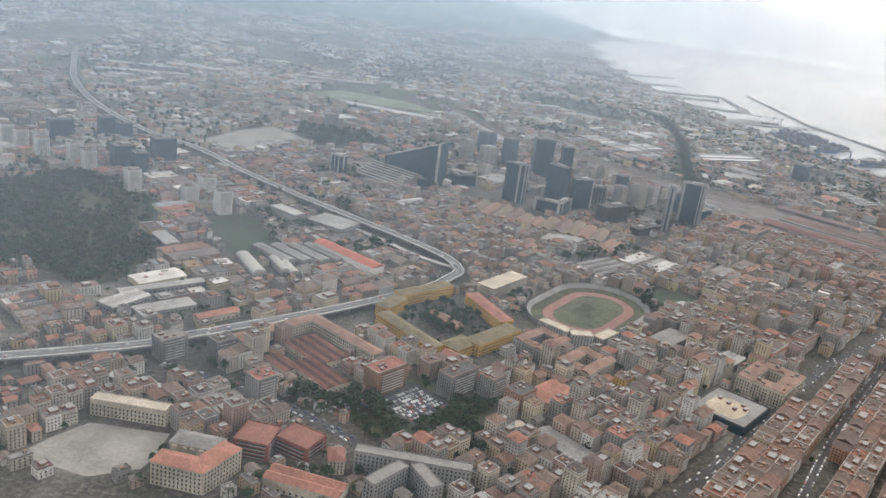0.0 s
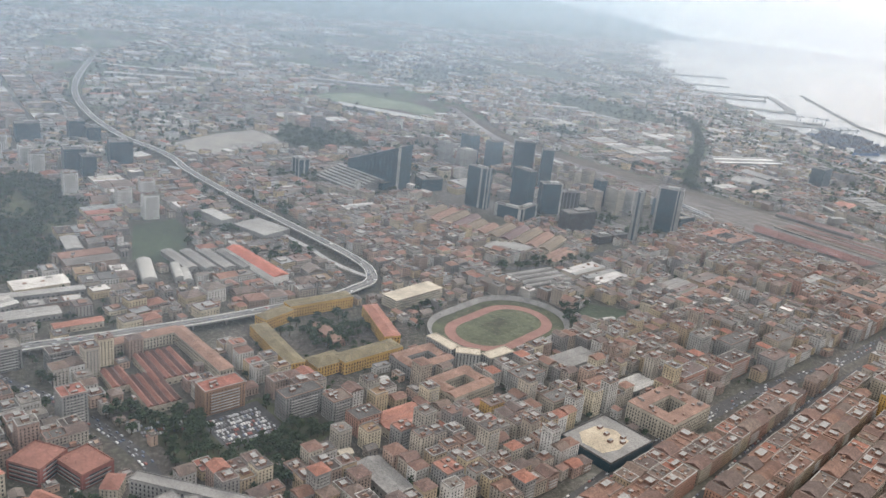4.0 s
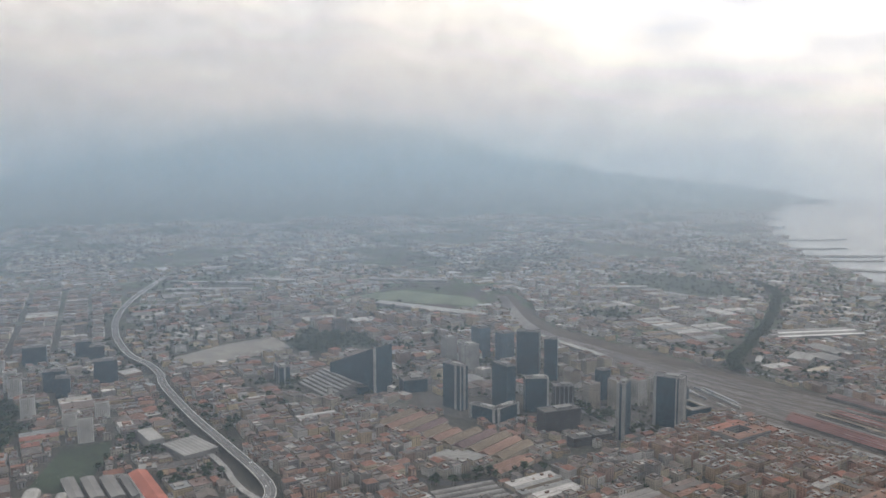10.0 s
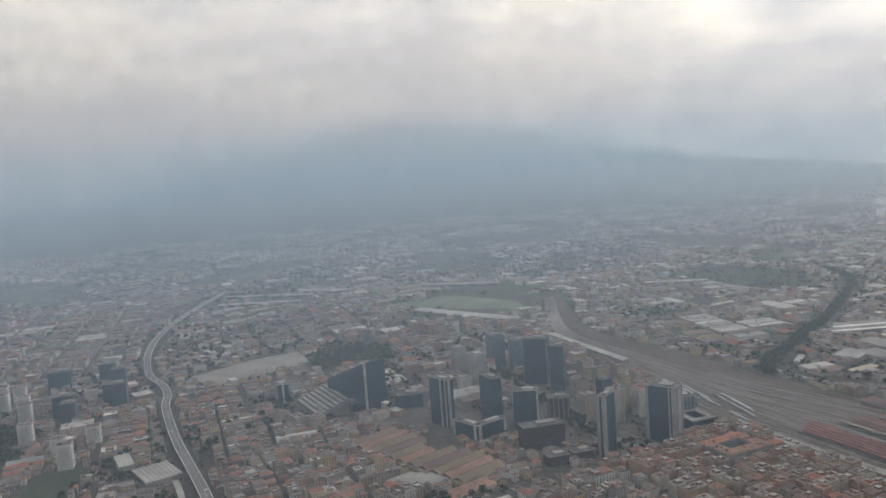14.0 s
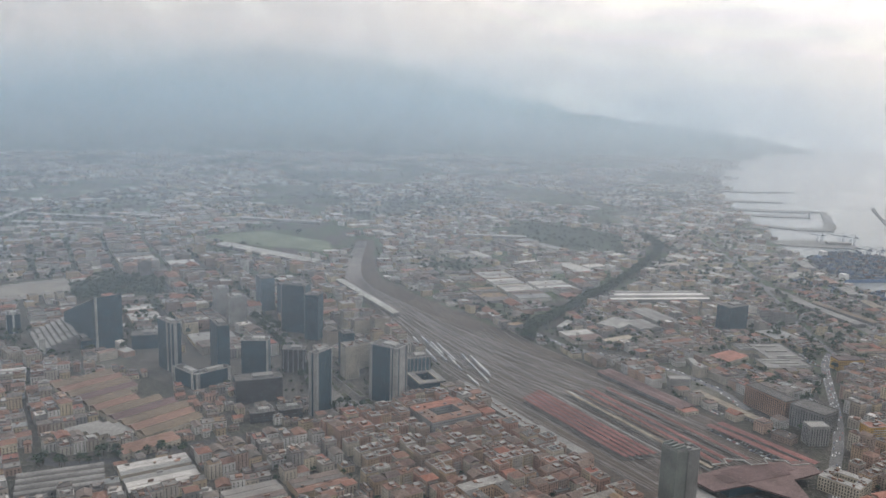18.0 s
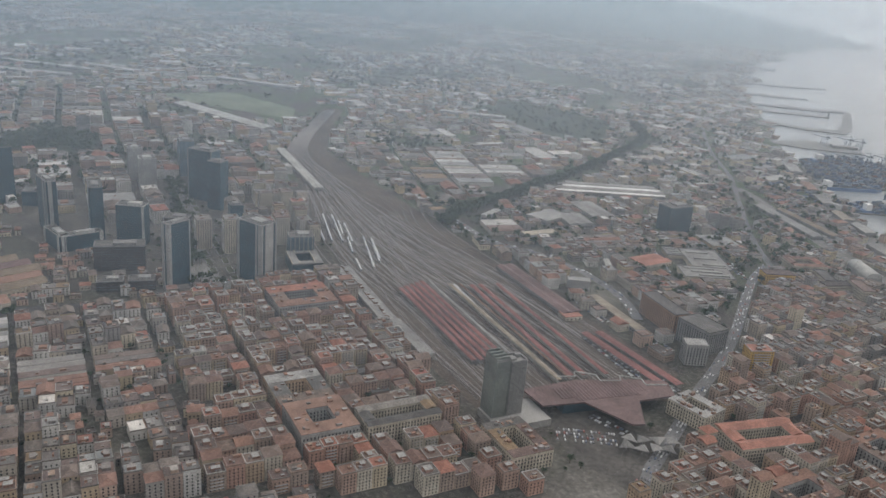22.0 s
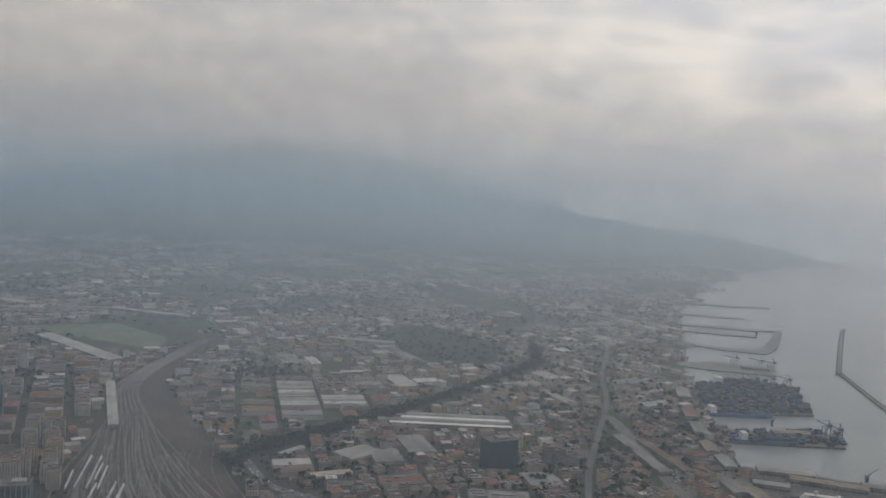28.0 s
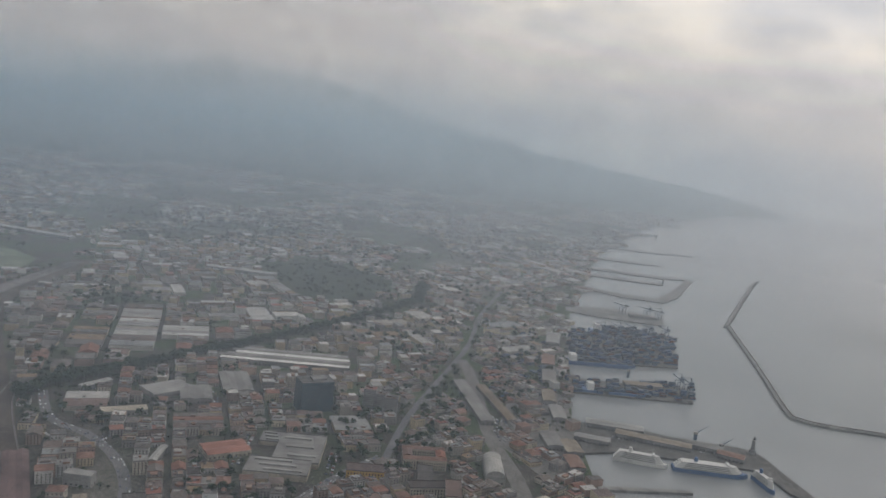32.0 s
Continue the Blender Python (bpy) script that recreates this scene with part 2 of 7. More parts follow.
M_BROWNGLASS = paint("brown_curtain_wall", (0.06, 0.055, 0.055), 0.25, amount=0.3, fine=0.25, spec=0.5)
M_HOTEL = paint("grey_green_tower", (0.15, 0.165, 0.15), 0.5, amount=0.35)
M_ROADDECK = paint("viaduct_carriageway", (0.15, 0.15, 0.152), 0.9, amount=0.35, fine=0.4, coarse=0.03)
M_ASPHALT = paint("asphalt", (0.06, 0.06, 0.062), 0.9, amount=0.4, fine=0.4, coarse=0.03)
M_PAVE = paint("pale_paving", (0.17, 0.165, 0.155), 0.9, amount=0.45, fine=0.5)
M_BALLAST = paint("rail_ballast", (0.098, 0.080, 0.067), 0.95, amount=0.6, fine=0.35, coarse=0.03)
TRACK_BEDS = [paint("track_bed", c, 0.95, amount=0.5, fine=0.3) for c in ((0.042, 0.037, 0.035), (0.075, 0.063, 0.054), (0.034, 0.031, 0.031), (0.10, 0.087, 0.078), (0.055, 0.045, 0.038))]
M_RIM = paint("roof_rims", [(0.36, 0.34, 0.31), (0.22, 0.19, 0.17), (0.43, 0.42, 0.40), (0.27, 0.18, 0.145), (0.30, 0.28, 0.26)], 0.9, amount=0.35)
M_RAIL = paint("steel_rail", (0.25, 0.225, 0.21), 0.5, metal=0.2)
M_GRASS = paint("grass", (0.042, 0.060, 0.036), 0.95, amount=0.5, fine=0.2, coarse=0.02)
M_SCRUB = paint("dry_scrub", (0.065, 0.072, 0.04), 0.95, amount=0.6, fine=0.12, coarse=0.02)
M_COURT = paint("worn_grey_paving", (0.095, 0.088, 0.08), 0.9, amount=0.6, fine=0.3, coarse=0.05)
M_TAN = paint("tan_sheet_roof", (0.19, 0.15, 0.11), 0.9, amount=0.5)
M_DECKROOF = paint("dark_roof_felt", (0.12, 0.115, 0.11), 0.9, amount=0.5)
M_PITCH = paint("worn_pitch_turf", (0.085, 0.095, 0.055), 0.95, amount=0.5, fine=0.25, coarse=0.05)
M_PALEFIELD = paint("pale_meadow", (0.15, 0.18, 0.12), 0.95, amount=0.4, fine=0.1, coarse=0.02)
M_SAND = paint("sandy_deck", (0.42, 0.36, 0.27), 0.95, amount=0.4)
M_PARADE = paint("bare_parade_ground", (0.23, 0.22, 0.20), 0.95, amount=0.3, fine=0.5, coarse=0.05)
M_EARTH = paint("bare_earth", (0.28, 0.24, 0.19), 0.95, amount=0.45, fine=0.15, coarse=0.02)
M_TRACK = paint("red_running_track", (0.215, 0.115, 0.095), 0.9, amount=0.25)
M_LEAF = paint("tree_leaves", [(0.032, 0.056, 0.024), (0.045, 0.070, 0.028), (0.038, 0.060, 0.034), (0.028, 0.048, 0.026)], 0.9, per="island", amount=0.5)
M_BARK = paint("bark", (0.09, 0.07, 0.05), 0.95)
M_CAR = paint("car_paint", [(0.5, 0.5, 0.5), (0.08, 0.08, 0.09), (0.6, 0.6, 0.59), (0.2, 0.2, 0.22), (0.22, 0.07, 0.06), (0.08, 0.10, 0.15), (0.38, 0.39, 0.40), (0.12, 0.12, 0.125)], 0.35, per="island", amount=0.15, spec=0.5)
M_TRAIN = paint("train_shell", [(0.50, 0.51, 0.52), (0.36, 0.38, 0.41), (0.56, 0.56, 0.54)], 0.4, amount=0.2)
M_SHIPWHITE = paint("white_ship_paint", (0.55, 0.55, 0.53), 0.5, amount=0.2)
M_SHIPBLUE = paint("blue_hull_paint", (0.06, 0.12, 0.24), 0.5, amount=0.2)
M_STEELBLUE = paint("blue_crane_steel", (0.08, 0.13, 0.19), 0.6)
M_BOX = paint("freight_containers", [(0.05, 0.09, 0.16), (0.12, 0.06, 0.05), (0.14, 0.15, 0.16), (0.04, 0.055, 0.08), (0.06, 0.10, 0.13), (0.04, 0.08, 0.16), (0.035, 0.07, 0.13), (0.03, 0.045, 0.07)], 0.7, per="island", amount=0.3)
M_QUAY = paint("dark_quay_concrete", (0.12, 0.118, 0.112), 0.95, amount=0.5, fine=0.3, coarse=0.03)
M_ROCK = paint("breakwater_stone", (0.24, 0.24, 0.23), 0.95, amount=0.5)
M_MOUNT = paint("wooded_mountain", (0.045, 0.075, 0.06), 0.95, amount=0.5, fine=0.01, coarse=0.002)


def ground_material():
    """Streets, yards and worn ground of a dense city, with scrub and pale lots further out."""
    m, n, l, b = nodes_of("city_ground")
    co = n.new("ShaderNodeTexCoord").outputs["Object"]
    f = noise_node(n, l, co, 0.35, 6.0, 0.7)
    g = noise_node(n, l, co, 0.022, 5.0, 0.6)
    h = noise_node(n, l, co, 0.007, 4.0)
    street = ramp_node(n, l, f, [(0.3, (0.028, 0.027, 0.026)), (0.5, (0.058, 0.053, 0.048)), (0.62, (0.11, 0.10, 0.09)), (0.75, (0.20, 0.18, 0.16))])
    green = ramp_node(n, l, f, [(0.3, (0.026, 0.046, 0.024)), (0.7, (0.07, 0.095, 0.045))])
    pale = ramp_node(n, l, f, [(0.3, (0.13, 0.125, 0.11)), (0.7, (0.26, 0.25, 0.225))])
    fac = ramp_node(n, l, g, [(0.44, (0, 0, 0)), (0.54, (1, 1, 1))])
    sep = n.new("ShaderNodeSeparateXYZ")       # scrub and fields only begin behind the old quarters
    l.new(co, sep.inputs["Vector"])
    out_of_town = n.new("ShaderNodeMapRange")
    out_of_town.inputs["From Min"].default_value, out_of_town.inputs["From Max"].default_value = 1050.0, 1350.0
    out_of_town.inputs["To Min"].default_value = 0.15
    l.new(sep.outputs["Y"], out_of_town.inputs["Value"])
    fac = mix_node(n, l, 1.0, fac, out_of_town.outputs["Result"], "MULTIPLY")
    c = mix_node(n, l, fac, street, green)
    fac = ramp_node(n, l, h, [(0.56, (0, 0, 0)), (0.66, (0.6, 0.6, 0.6))])
    c = mix_node(n, l, fac, c, pale)
    l.new(c, b.inputs["Base Color"])
    b.inputs["Roughness"].default_value = 0.95
    b.inputs["Specular IOR Level"].default_value = 0.15
    return m


def water_material():
    m, n, l, b = nodes_of("harbour_water")
    co = n.new("ShaderNodeTexCoord").outputs["Object"]
    big = noise_node(n, l, co, 0.004, 4.0)
    col = ramp_node(n, l, big, [(0.3, (0.19, 0.205, 0.21)), (0.7, (0.24, 0.255, 0.26))])
    l.new(col, b.inputs["Base Color"])
    b.inputs["Roughness"].default_value = 0.22
    wave = noise_node(n, l, co, 0.25, 6.0, 0.6)
    bp = n.new("ShaderNodeBump")
    bp.inputs["Strength"].default_value, bp.inputs["Distance"].default_value = 0.35, 0.5
    l.new(wave, bp.inputs["Height"])
    l.new(bp.outputs["Normal"], b.inputs["Normal"])
    return m


def haze_material(name, amount, low, base, top, east=None, near=False, thin=False):
    """A thin sheet standing in for haze: it scatters a little of the light and lets the rest through; thin at its foot
    and at its top.
    """
    m, n, l, b = nodes_of(name)
    n.remove(b)
    out = n["Material Output"]
    geo = n.new("ShaderNodeTexCoord").outputs["Object"]
    sep = n.new("ShaderNodeSeparateXYZ")
    l.new(geo, sep.inputs["Vector"])
    foot = n.new("ShaderNodeMapRange")
    foot.interpolation_type = "SMOOTHSTEP"
    foot.inputs["From Min"].default_value, foot.inputs["From Max"].default_value = low, base
    l.new(sep.outputs["Z"], foot.inputs["Value"])
    head = n.new("ShaderNodeMapRange")
    head.interpolation_type = "SMOOTHSTEP"
    head.inputs["From Min"].default_value, head.inputs["From Max"].default_value = top * 0.3, top
    head.inputs["To Min"].default_value, head.inputs["To Max"].default_value = 1.0, 0.0
    l.new(sep.outputs["Z"], head.inputs["Value"])
    patch = n.new("ShaderNodeMapRange")
    patch.inputs["From Min"].default_value, patch.inputs["From Max"].default_value = 0.3, 0.7
    patch.inputs["To Min"].default_value, patch.inputs["To Max"].default_value = amount * (0.8 if low == 0 else 0.55), min(1.0, amount * 1.2)
    l.new(noise_node(n, l, geo, 0.004, 3.0), patch.inputs["Value"])
    a = n.new("ShaderNodeMath")
    a.operation = "MULTIPLY"
    l.new(foot.outputs["Result"], a.inputs[0])
    l.new(head.outputs["Result"], a.inputs[1])
    a2 = n.new("ShaderNodeMath")
    a2.operation = "MULTIPLY"
    l.new(a.outputs["Value"], a2.inputs[0])
    l.new(patch.outputs["Result"], a2.inputs[1])
    if east:                               # thins out towards the coast
        side = n.new("ShaderNodeMapRange")
        side.interpolation_type = "SMOOTHSTEP"
        side.inputs["From Min"].default_value, side.inputs["From Max"].default_value = east
        side.inputs["To Min"].default_value, side.inputs["To Max"].default_value = 1.0, 0.0
        l.new(sep.outputs["X"], side.inputs["Value"])
        a3 = n.new("ShaderNodeMath")
        a3.operation = "MULTIPLY"
        l.new(a2.outputs["Value"], a3.inputs[0])
        l.new(side.outputs["Result"], a3.inputs[1])
        a2 = a3
    # bluish inland, whiter over the sea and higher up: sun glow put into the colour
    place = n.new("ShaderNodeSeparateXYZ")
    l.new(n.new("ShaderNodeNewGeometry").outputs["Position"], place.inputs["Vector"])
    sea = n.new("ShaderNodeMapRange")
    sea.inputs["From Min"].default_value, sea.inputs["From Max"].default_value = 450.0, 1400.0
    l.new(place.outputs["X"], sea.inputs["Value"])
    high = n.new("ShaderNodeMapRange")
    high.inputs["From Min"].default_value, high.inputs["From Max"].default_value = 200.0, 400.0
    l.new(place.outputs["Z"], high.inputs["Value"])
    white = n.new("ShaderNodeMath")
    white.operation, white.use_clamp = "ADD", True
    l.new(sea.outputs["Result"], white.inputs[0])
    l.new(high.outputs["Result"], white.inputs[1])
    if near:                               # sun glow towards the coast painted as a whiter tone
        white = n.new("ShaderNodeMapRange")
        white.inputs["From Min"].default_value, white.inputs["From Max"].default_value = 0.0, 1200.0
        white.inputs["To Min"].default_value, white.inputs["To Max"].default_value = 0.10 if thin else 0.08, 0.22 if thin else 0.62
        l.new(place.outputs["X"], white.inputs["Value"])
        if not thin:                       # denser towards the coast, adding to the painted glow
            mist, a4 = n.new("ShaderNodeMapRange"), n.new("ShaderNodeMath")
            mist.inputs["From Min"].default_value, mist.inputs["From Max"].default_value = 50.0, 750.0
            mist.inputs["To Min"].default_value, mist.inputs["To Max"].default_value = 1.0, 1.15
            l.new(place.outputs["X"], mist.inputs["Value"])
            a4.operation = "MULTIPLY"
            l.new(a2.outputs["Value"], a4.inputs[0])
            l.new(mist.outputs["Result"], a4.inputs[1])
            a2 = a4
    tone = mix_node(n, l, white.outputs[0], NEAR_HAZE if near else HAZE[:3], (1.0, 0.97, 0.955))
    clear = n.new("ShaderNodeBsdfTransparent")
    back = n.new("ShaderNodeBsdfDiffuse")
    fore = n.new("ShaderNodeBsdfTranslucent")
    for s in (back, fore):
        l.new(tone, s.inputs["Color"])
    both = n.new("ShaderNodeMixShader")
    both.inputs["Fac"].default_value = 0.9
    l.new(back.outputs["BSDF"], both.inputs[1])
    l.new(fore.outputs["BSDF"], both.inputs[2])
    mix = n.new("ShaderNodeMixShader")
    l.new(a2.outputs["Value"], mix.inputs["Fac"])
    l.new(clear.outputs["BSDF"], mix.inputs[1])
    l.new(both.outputs["Shader"], mix.inputs[2])
    l.new(mix.outputs["Shader"], out.inputs["Surface"])
    return m


# tones of the haze sheets before the sun glow is mixed in
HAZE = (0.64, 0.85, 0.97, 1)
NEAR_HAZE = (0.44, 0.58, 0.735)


# ---- mesh building ----
class Mesh:
    """Collects vertices and faces of one mesh, in metres, about its own origin."""

    def __init__(self):
        self.v, self.f, self.m = [], [], []

    def add(self, pts, faces, mat=0):
        k = len(self.v)
        self.v.extend(pts)
        for f in faces:
            self.f.append([k + i for i in f])
            self.m.append(mat)

    def prism(self, poly, z0, z1, mat=0, top=None, bottom=False):
        """An upright prism over a polygon given anticlockwise; top: the slot of its lid (None: none)."""
        n = len(poly)
        pts = [(x, y, z0) for x, y in poly] + [(x, y, z1) for x, y in poly]
        self.add(pts, [(i, (i + 1) % n, n + (i + 1) % n, n + i) for i in range(n)], mat)
        if top is not None:
            self.add([(x, y, z1) for x, y in poly], [tuple(range(n))], top)
        if bottom:
            self.add([(x, y, z0) for x, y in poly], [tuple(reversed(range(n)))], mat)

    def box(self, x, y, z0, w, d, h, mat=0, ang=0.0):
        self.prism(rect(x, y, w, d, ang), z0, z0 + h, mat, mat, True)

    def gable(self, x, y, z, w, d, h, mat=0, over=0.4, along_x=True, ang=0.0):
        """A pitched roof with closed gable ends."""
        if not along_x:
            w, d, ang = d, w, ang + 90
        a, b = w / 2 + over, d / 2 + over
        p = [(-a, -b, z), (a, -b, z), (a, b, z), (-a, b, z), (-a, 0, z + h), (a, 0, z + h)]
        c, s = math.cos(radians(ang)), math.sin(radians(ang))
        p = [(x + c * u - s * t, y + s * u + c * t, q) for u, t, q in p]
        self.add(p, [(0, 1, 5, 4), (2, 3, 4, 5), (1, 2, 5), (3, 0, 4), (3, 2, 1, 0)], mat)

    def hip(self, x, y, z, w, d, h, mat=0, over=0.4, ang=0.0):
        if w < d:
            w, d, ang = d, w, ang + 90
        a, b = w / 2 + over, d / 2 + over
        r = a - b
        p = [(-a, -b, z), (a, -b, z), (a, b, z), (-a, b, z), (-r, 0, z + h), (r, 0, z + h)]
        c, s = math.cos(radians(ang)), math.sin(radians(ang))
        p = [(x + c * u - s * t, y + s * u + c * t, q) for u, t, q in p]
        self.add(p, [(0, 1, 5, 4), (2, 3, 4, 5), (1, 2, 5), (3, 0, 4), (3, 2, 1, 0)], mat)

    def vault(self, x, y, z, w, d, h, mat=0, ang=0.0, n=8):
        """A barrel roof along its local x."""
        c, s = math.cos(radians(ang)), math.sin(radians(ang))
        p = []
        for e in (-w / 2, w / 2):
            for k in range(n + 1):
                a = math.pi * k / n
                t = -d / 2 * math.cos(a)
                p.append((x + c * e - s * t, y + s * e + c * t, z + h * math.sin(a)))
        q = n + 1
        self.add(p, [(k, k + 1, q + k + 1, q + k) for k in range(n)] + [tuple(range(n, -1, -1)), tuple(range(q, 2 * q))], mat)

    def flat(self, poly, z, mat=0):
        self.add([(x, y, z) for x, y in poly], [tuple(range(len(poly)))], mat)

    def made(self, name, mats):
        me = bpy.data.meshes.new(name)
        me.from_pydata(self.v, [], self.f)
        for m in mats:
            me.materials.append(m)
        me.polygons.foreach_set("material_index", self.m)
        me.update()
        return me


def rect(x, y, w, d, ang=0.0):
    c, s = math.cos(radians(ang)), math.sin(radians(ang))
    return [(x + c * u - s * t, y + s * u + c * t) for u, t in ((-w / 2, -d / 2), (w / 2, -d / 2), (w / 2, d / 2), (-w / 2, d / 2))]


def ccw(poly):
    a = sum(poly[i][0] * poly[(i + 1) % len(poly)][1] - poly[(i + 1) % len(poly)][0] * poly[i][1] for i in range(len(poly)))
    return list(poly) if a > 0 else list(reversed(poly))


def inside(x, y, poly):
    r, j = False, len(poly) - 1
    for i in range(len(poly)):
        (a, b), (c, d) = poly[i], poly[j]
        if (b > y) != (d > y) and x < (c - a) * (y - b) / (d - b) + a:
            r = not r
        j = i
    return r


def strip(pts, w):
    """The outline of a band of width w along a line of points."""
    left, right = [], []
    for i, p in enumerate(pts):
        a, b = Vector(pts[max(i - 1, 0)][:2]), Vector(pts[min(i + 1, len(pts) - 1)][:2])
        t = (b - a).normalized()
        left.append((p[0] - t.y * w / 2, p[1] + t.x * w / 2))
        right.append((p[0] + t.y * w / 2, p[1] - t.x * w / 2))
    return left, right


def smooth_line(pts, n=4):
    """A line of points made finer and rounder (Catmull-Rom)."""
    out = []
    for i in range(len(pts) - 1):
        p0, p1, p2, p3 = (Vector(pts[max(0, min(len(pts) - 1, k))]) for k in (i - 1, i, i + 1, i + 2))
        for k in range(n):
            t = k / n
            out.append(tuple(0.5 * (2 * p1 + (p2 - p0) * t + (2 * p0 - 5 * p1 + 4 * p2 - p3) * t * t + (3 * p1 - p0 - 3 * p2 + p3) * t ** 3)))
    return out + [tuple(pts[-1])]


def band(mesh, pts, w, z, mat=0, thick=0.0, rise=None):
    """A road-like band; thick > 0 gives it sides and an underside. rise: a height for each point."""
    le, ri = strip(pts, w)
    for i in range(len(pts) - 1):
        za, zb = (z, z) if rise is None else (rise[i], rise[i + 1])
        a, b, c, d = ri[i], ri[i + 1], le[i + 1], le[i]
        mesh.add([(*a, za), (*b, zb), (*c, zb), (*d, za)], [(0, 1, 2, 3)], mat)
        if thick:
            mesh.add([(*a, za), (*b, zb), (*c, zb), (*d, za), (*a, za - thick), (*b, zb - thick), (*c, zb - thick), (*d, za - thick)],
                     [(0, 4, 5, 1), (2, 6, 7, 3), (4, 7, 6, 5)], mat)


def part(name, mesh, mats, parent, label=""):
    """One mesh object under a thing or a part. mesh: a Mesh, or mesh data to share."""
    data = mesh.made(name, mats) if isinstance(mesh, Mesh) else mesh
    ob = new(name, data)
    ob.parent = parent
    return tagged(ob, label)


def thing(name, label, category, x=0.0, y=0.0, z=0.0, ang=0.0, group="", kind=""):
    ob = new(name)
    ob.empty_display_size = 1.0
    ob.matrix_basis = pose(x, y, z, 0, 0, ang)
    return tagged(ob, label, category, group, kind)


def single(name, mesh, mats, label, category, x=0.0, y=0.0, z=0.0, ang=0.0, group="", kind=""):
    ob = new(name, mesh.made(name, mats))
    ob.matrix_basis = pose(x, y, z, 0, 0, ang)
    return tagged(ob, label, category, group, kind)


TAKEN = {}                       # footprints that the filling of the city leaves free, by 40 m cells
CELL = 40.0


def cells_of(poly):
    xs, ys = [p[0] for p in poly], [p[1] for p in poly]
    return [(i, j) for i in range(int(min(xs) // CELL), int(max(xs) // CELL) + 1) for j in range(int(min(ys) // CELL), int(max(ys) // CELL) + 1)]


def take(poly):
    for c in cells_of(poly):
        TAKEN.setdefault(c, []).append(list(poly))


def take_line(pts, w):
    for a, b in zip(pts, pts[1:]):
        dx, dy = b[0] - a[0], b[1] - a[1]
        take(rect((a[0] + b[0]) / 2, (a[1] + b[1]) / 2, math.hypot(dx, dy) + w * 0.5, w, math.degrees(math.atan2(dy, dx))))


def is_free(poly):
    n = len(poly)
    mid = (sum(p[0] for p in poly) / n, sum(p[1] for p in poly) / n)
    probe = list(poly) + [mid] + [((poly[i][0] + poly[i - 1][0]) / 2, (poly[i][1] + poly[i - 1][1]) / 2) for i in range(n)]
    for c in cells_of(poly):
        for q in TAKEN.get(c, ()):
            if any(inside(x, y, q) for x, y in probe) or any(inside(x, y, poly) for x, y in q):
                return False
    return True


# ---- ground, sea, mountain, haze ----
COAST = [(1180, 60), (1010, 760), (905, 1090), (797, 1257), (782, 1294), (765, 1337), (744, 1388), (723, 1464), (709, 1521), (672, 1640), (628, 1830), (604, 2005),
         (560, 2245), (512, 2550), (508, 2700), (545, 2720), (548, 2745), (500, 2760), (510, 2835), (505, 3000), (560, 3030), (562, 3060), (508, 3075), (512, 3350), (590, 3400), (586, 3440), (530, 3470), (575, 3750), (650, 3960), (620, 4080), (760, 4480)]
CX, CY, RIM = 600.0, 400.0, 4400.0
outline = [(CX + RIM * math.sin(radians(a)), CY + RIM * math.cos(radians(a))) for a in range(-4, -180, -8)] + [(CX - 500, CY - RIM)]
LAND = ccw(COAST + outline)
g = Mesh()
g.prism(LAND, -4.0, 0.0, 1, 0)
single("ground", g, [ground_material(), M_GREY], "worn grey-brown city ground with streets, yards and scrub", "ground", kind="structure")
g = Mesh()
g.flat([(CX + 4480 * math.cos(radians(a)), CY + 4480 * math.sin(radians(a))) for a in range(0, 360, 6)], -1.2)
single("water", g, [water_material()], "calm pale grey harbour sea under an overcast sky", "sea", kind="structure")


def mountain():
    """The volcano's flank: it runs down to the coast and its top is lost in cloud."""
    g = Mesh()
    prof = [(-75, 95), (-62, 120), (-52, 170), (-44, 300), (-38, 430), (-33, 500), (-28, 450), (-24, 385), (-20, 290), (-16, 235), (-12, 168), (-8, 128), (-4, 96), (-1, 58), (0.5, 30), (1.6, 8), (2.6, -2)]
    n, rows = 150, 9
    pts = []
    for i in range(n + 1):
        az = -75 + 77.5 * i / n
        for k in range(len(prof) - 1):
            if prof[k][0] <= az <= prof[k + 1][0]:
                u = (az - prof[k][0]) / (prof[k + 1][0] - prof[k][0])
                u = u * u * (3 - 2 * u)
                h = prof[k][1] * (1 - u) + prof[k + 1][1] * u
        for j in range(rows + 1):
            v = j / rows
            r0 = 3100 + 850 * max(0.0, min(1.0, (az + 14) / 14))
            r = r0 + (4150 - r0) * v if j < rows else 4330
            z = h * v ** 1.6 * (1 + 0.09 * noise.noise((az * 0.35, v * 3, 1.7))) if j < rows else h * 0.8
            x, y = CX + 120 + r * math.sin(radians(az)), CY + r * math.cos(radians(az))
            pts.append((x, y, z - 0.6))
    g.add(pts, [(i * (rows + 1) + j, (i + 1) * (rows + 1) + j, (i + 1) * (rows + 1) + j + 1, i * (rows + 1) + j + 1) for i in range(n) for j in range(rows)])
    ob = single("backdrop_mountain", g, [M_MOUNT], "blue hazy flank of a wooded volcano falling to the coast", "mountain", kind="structure")
    for p in ob.data.polygons:
        p.use_smooth = True


mountain()

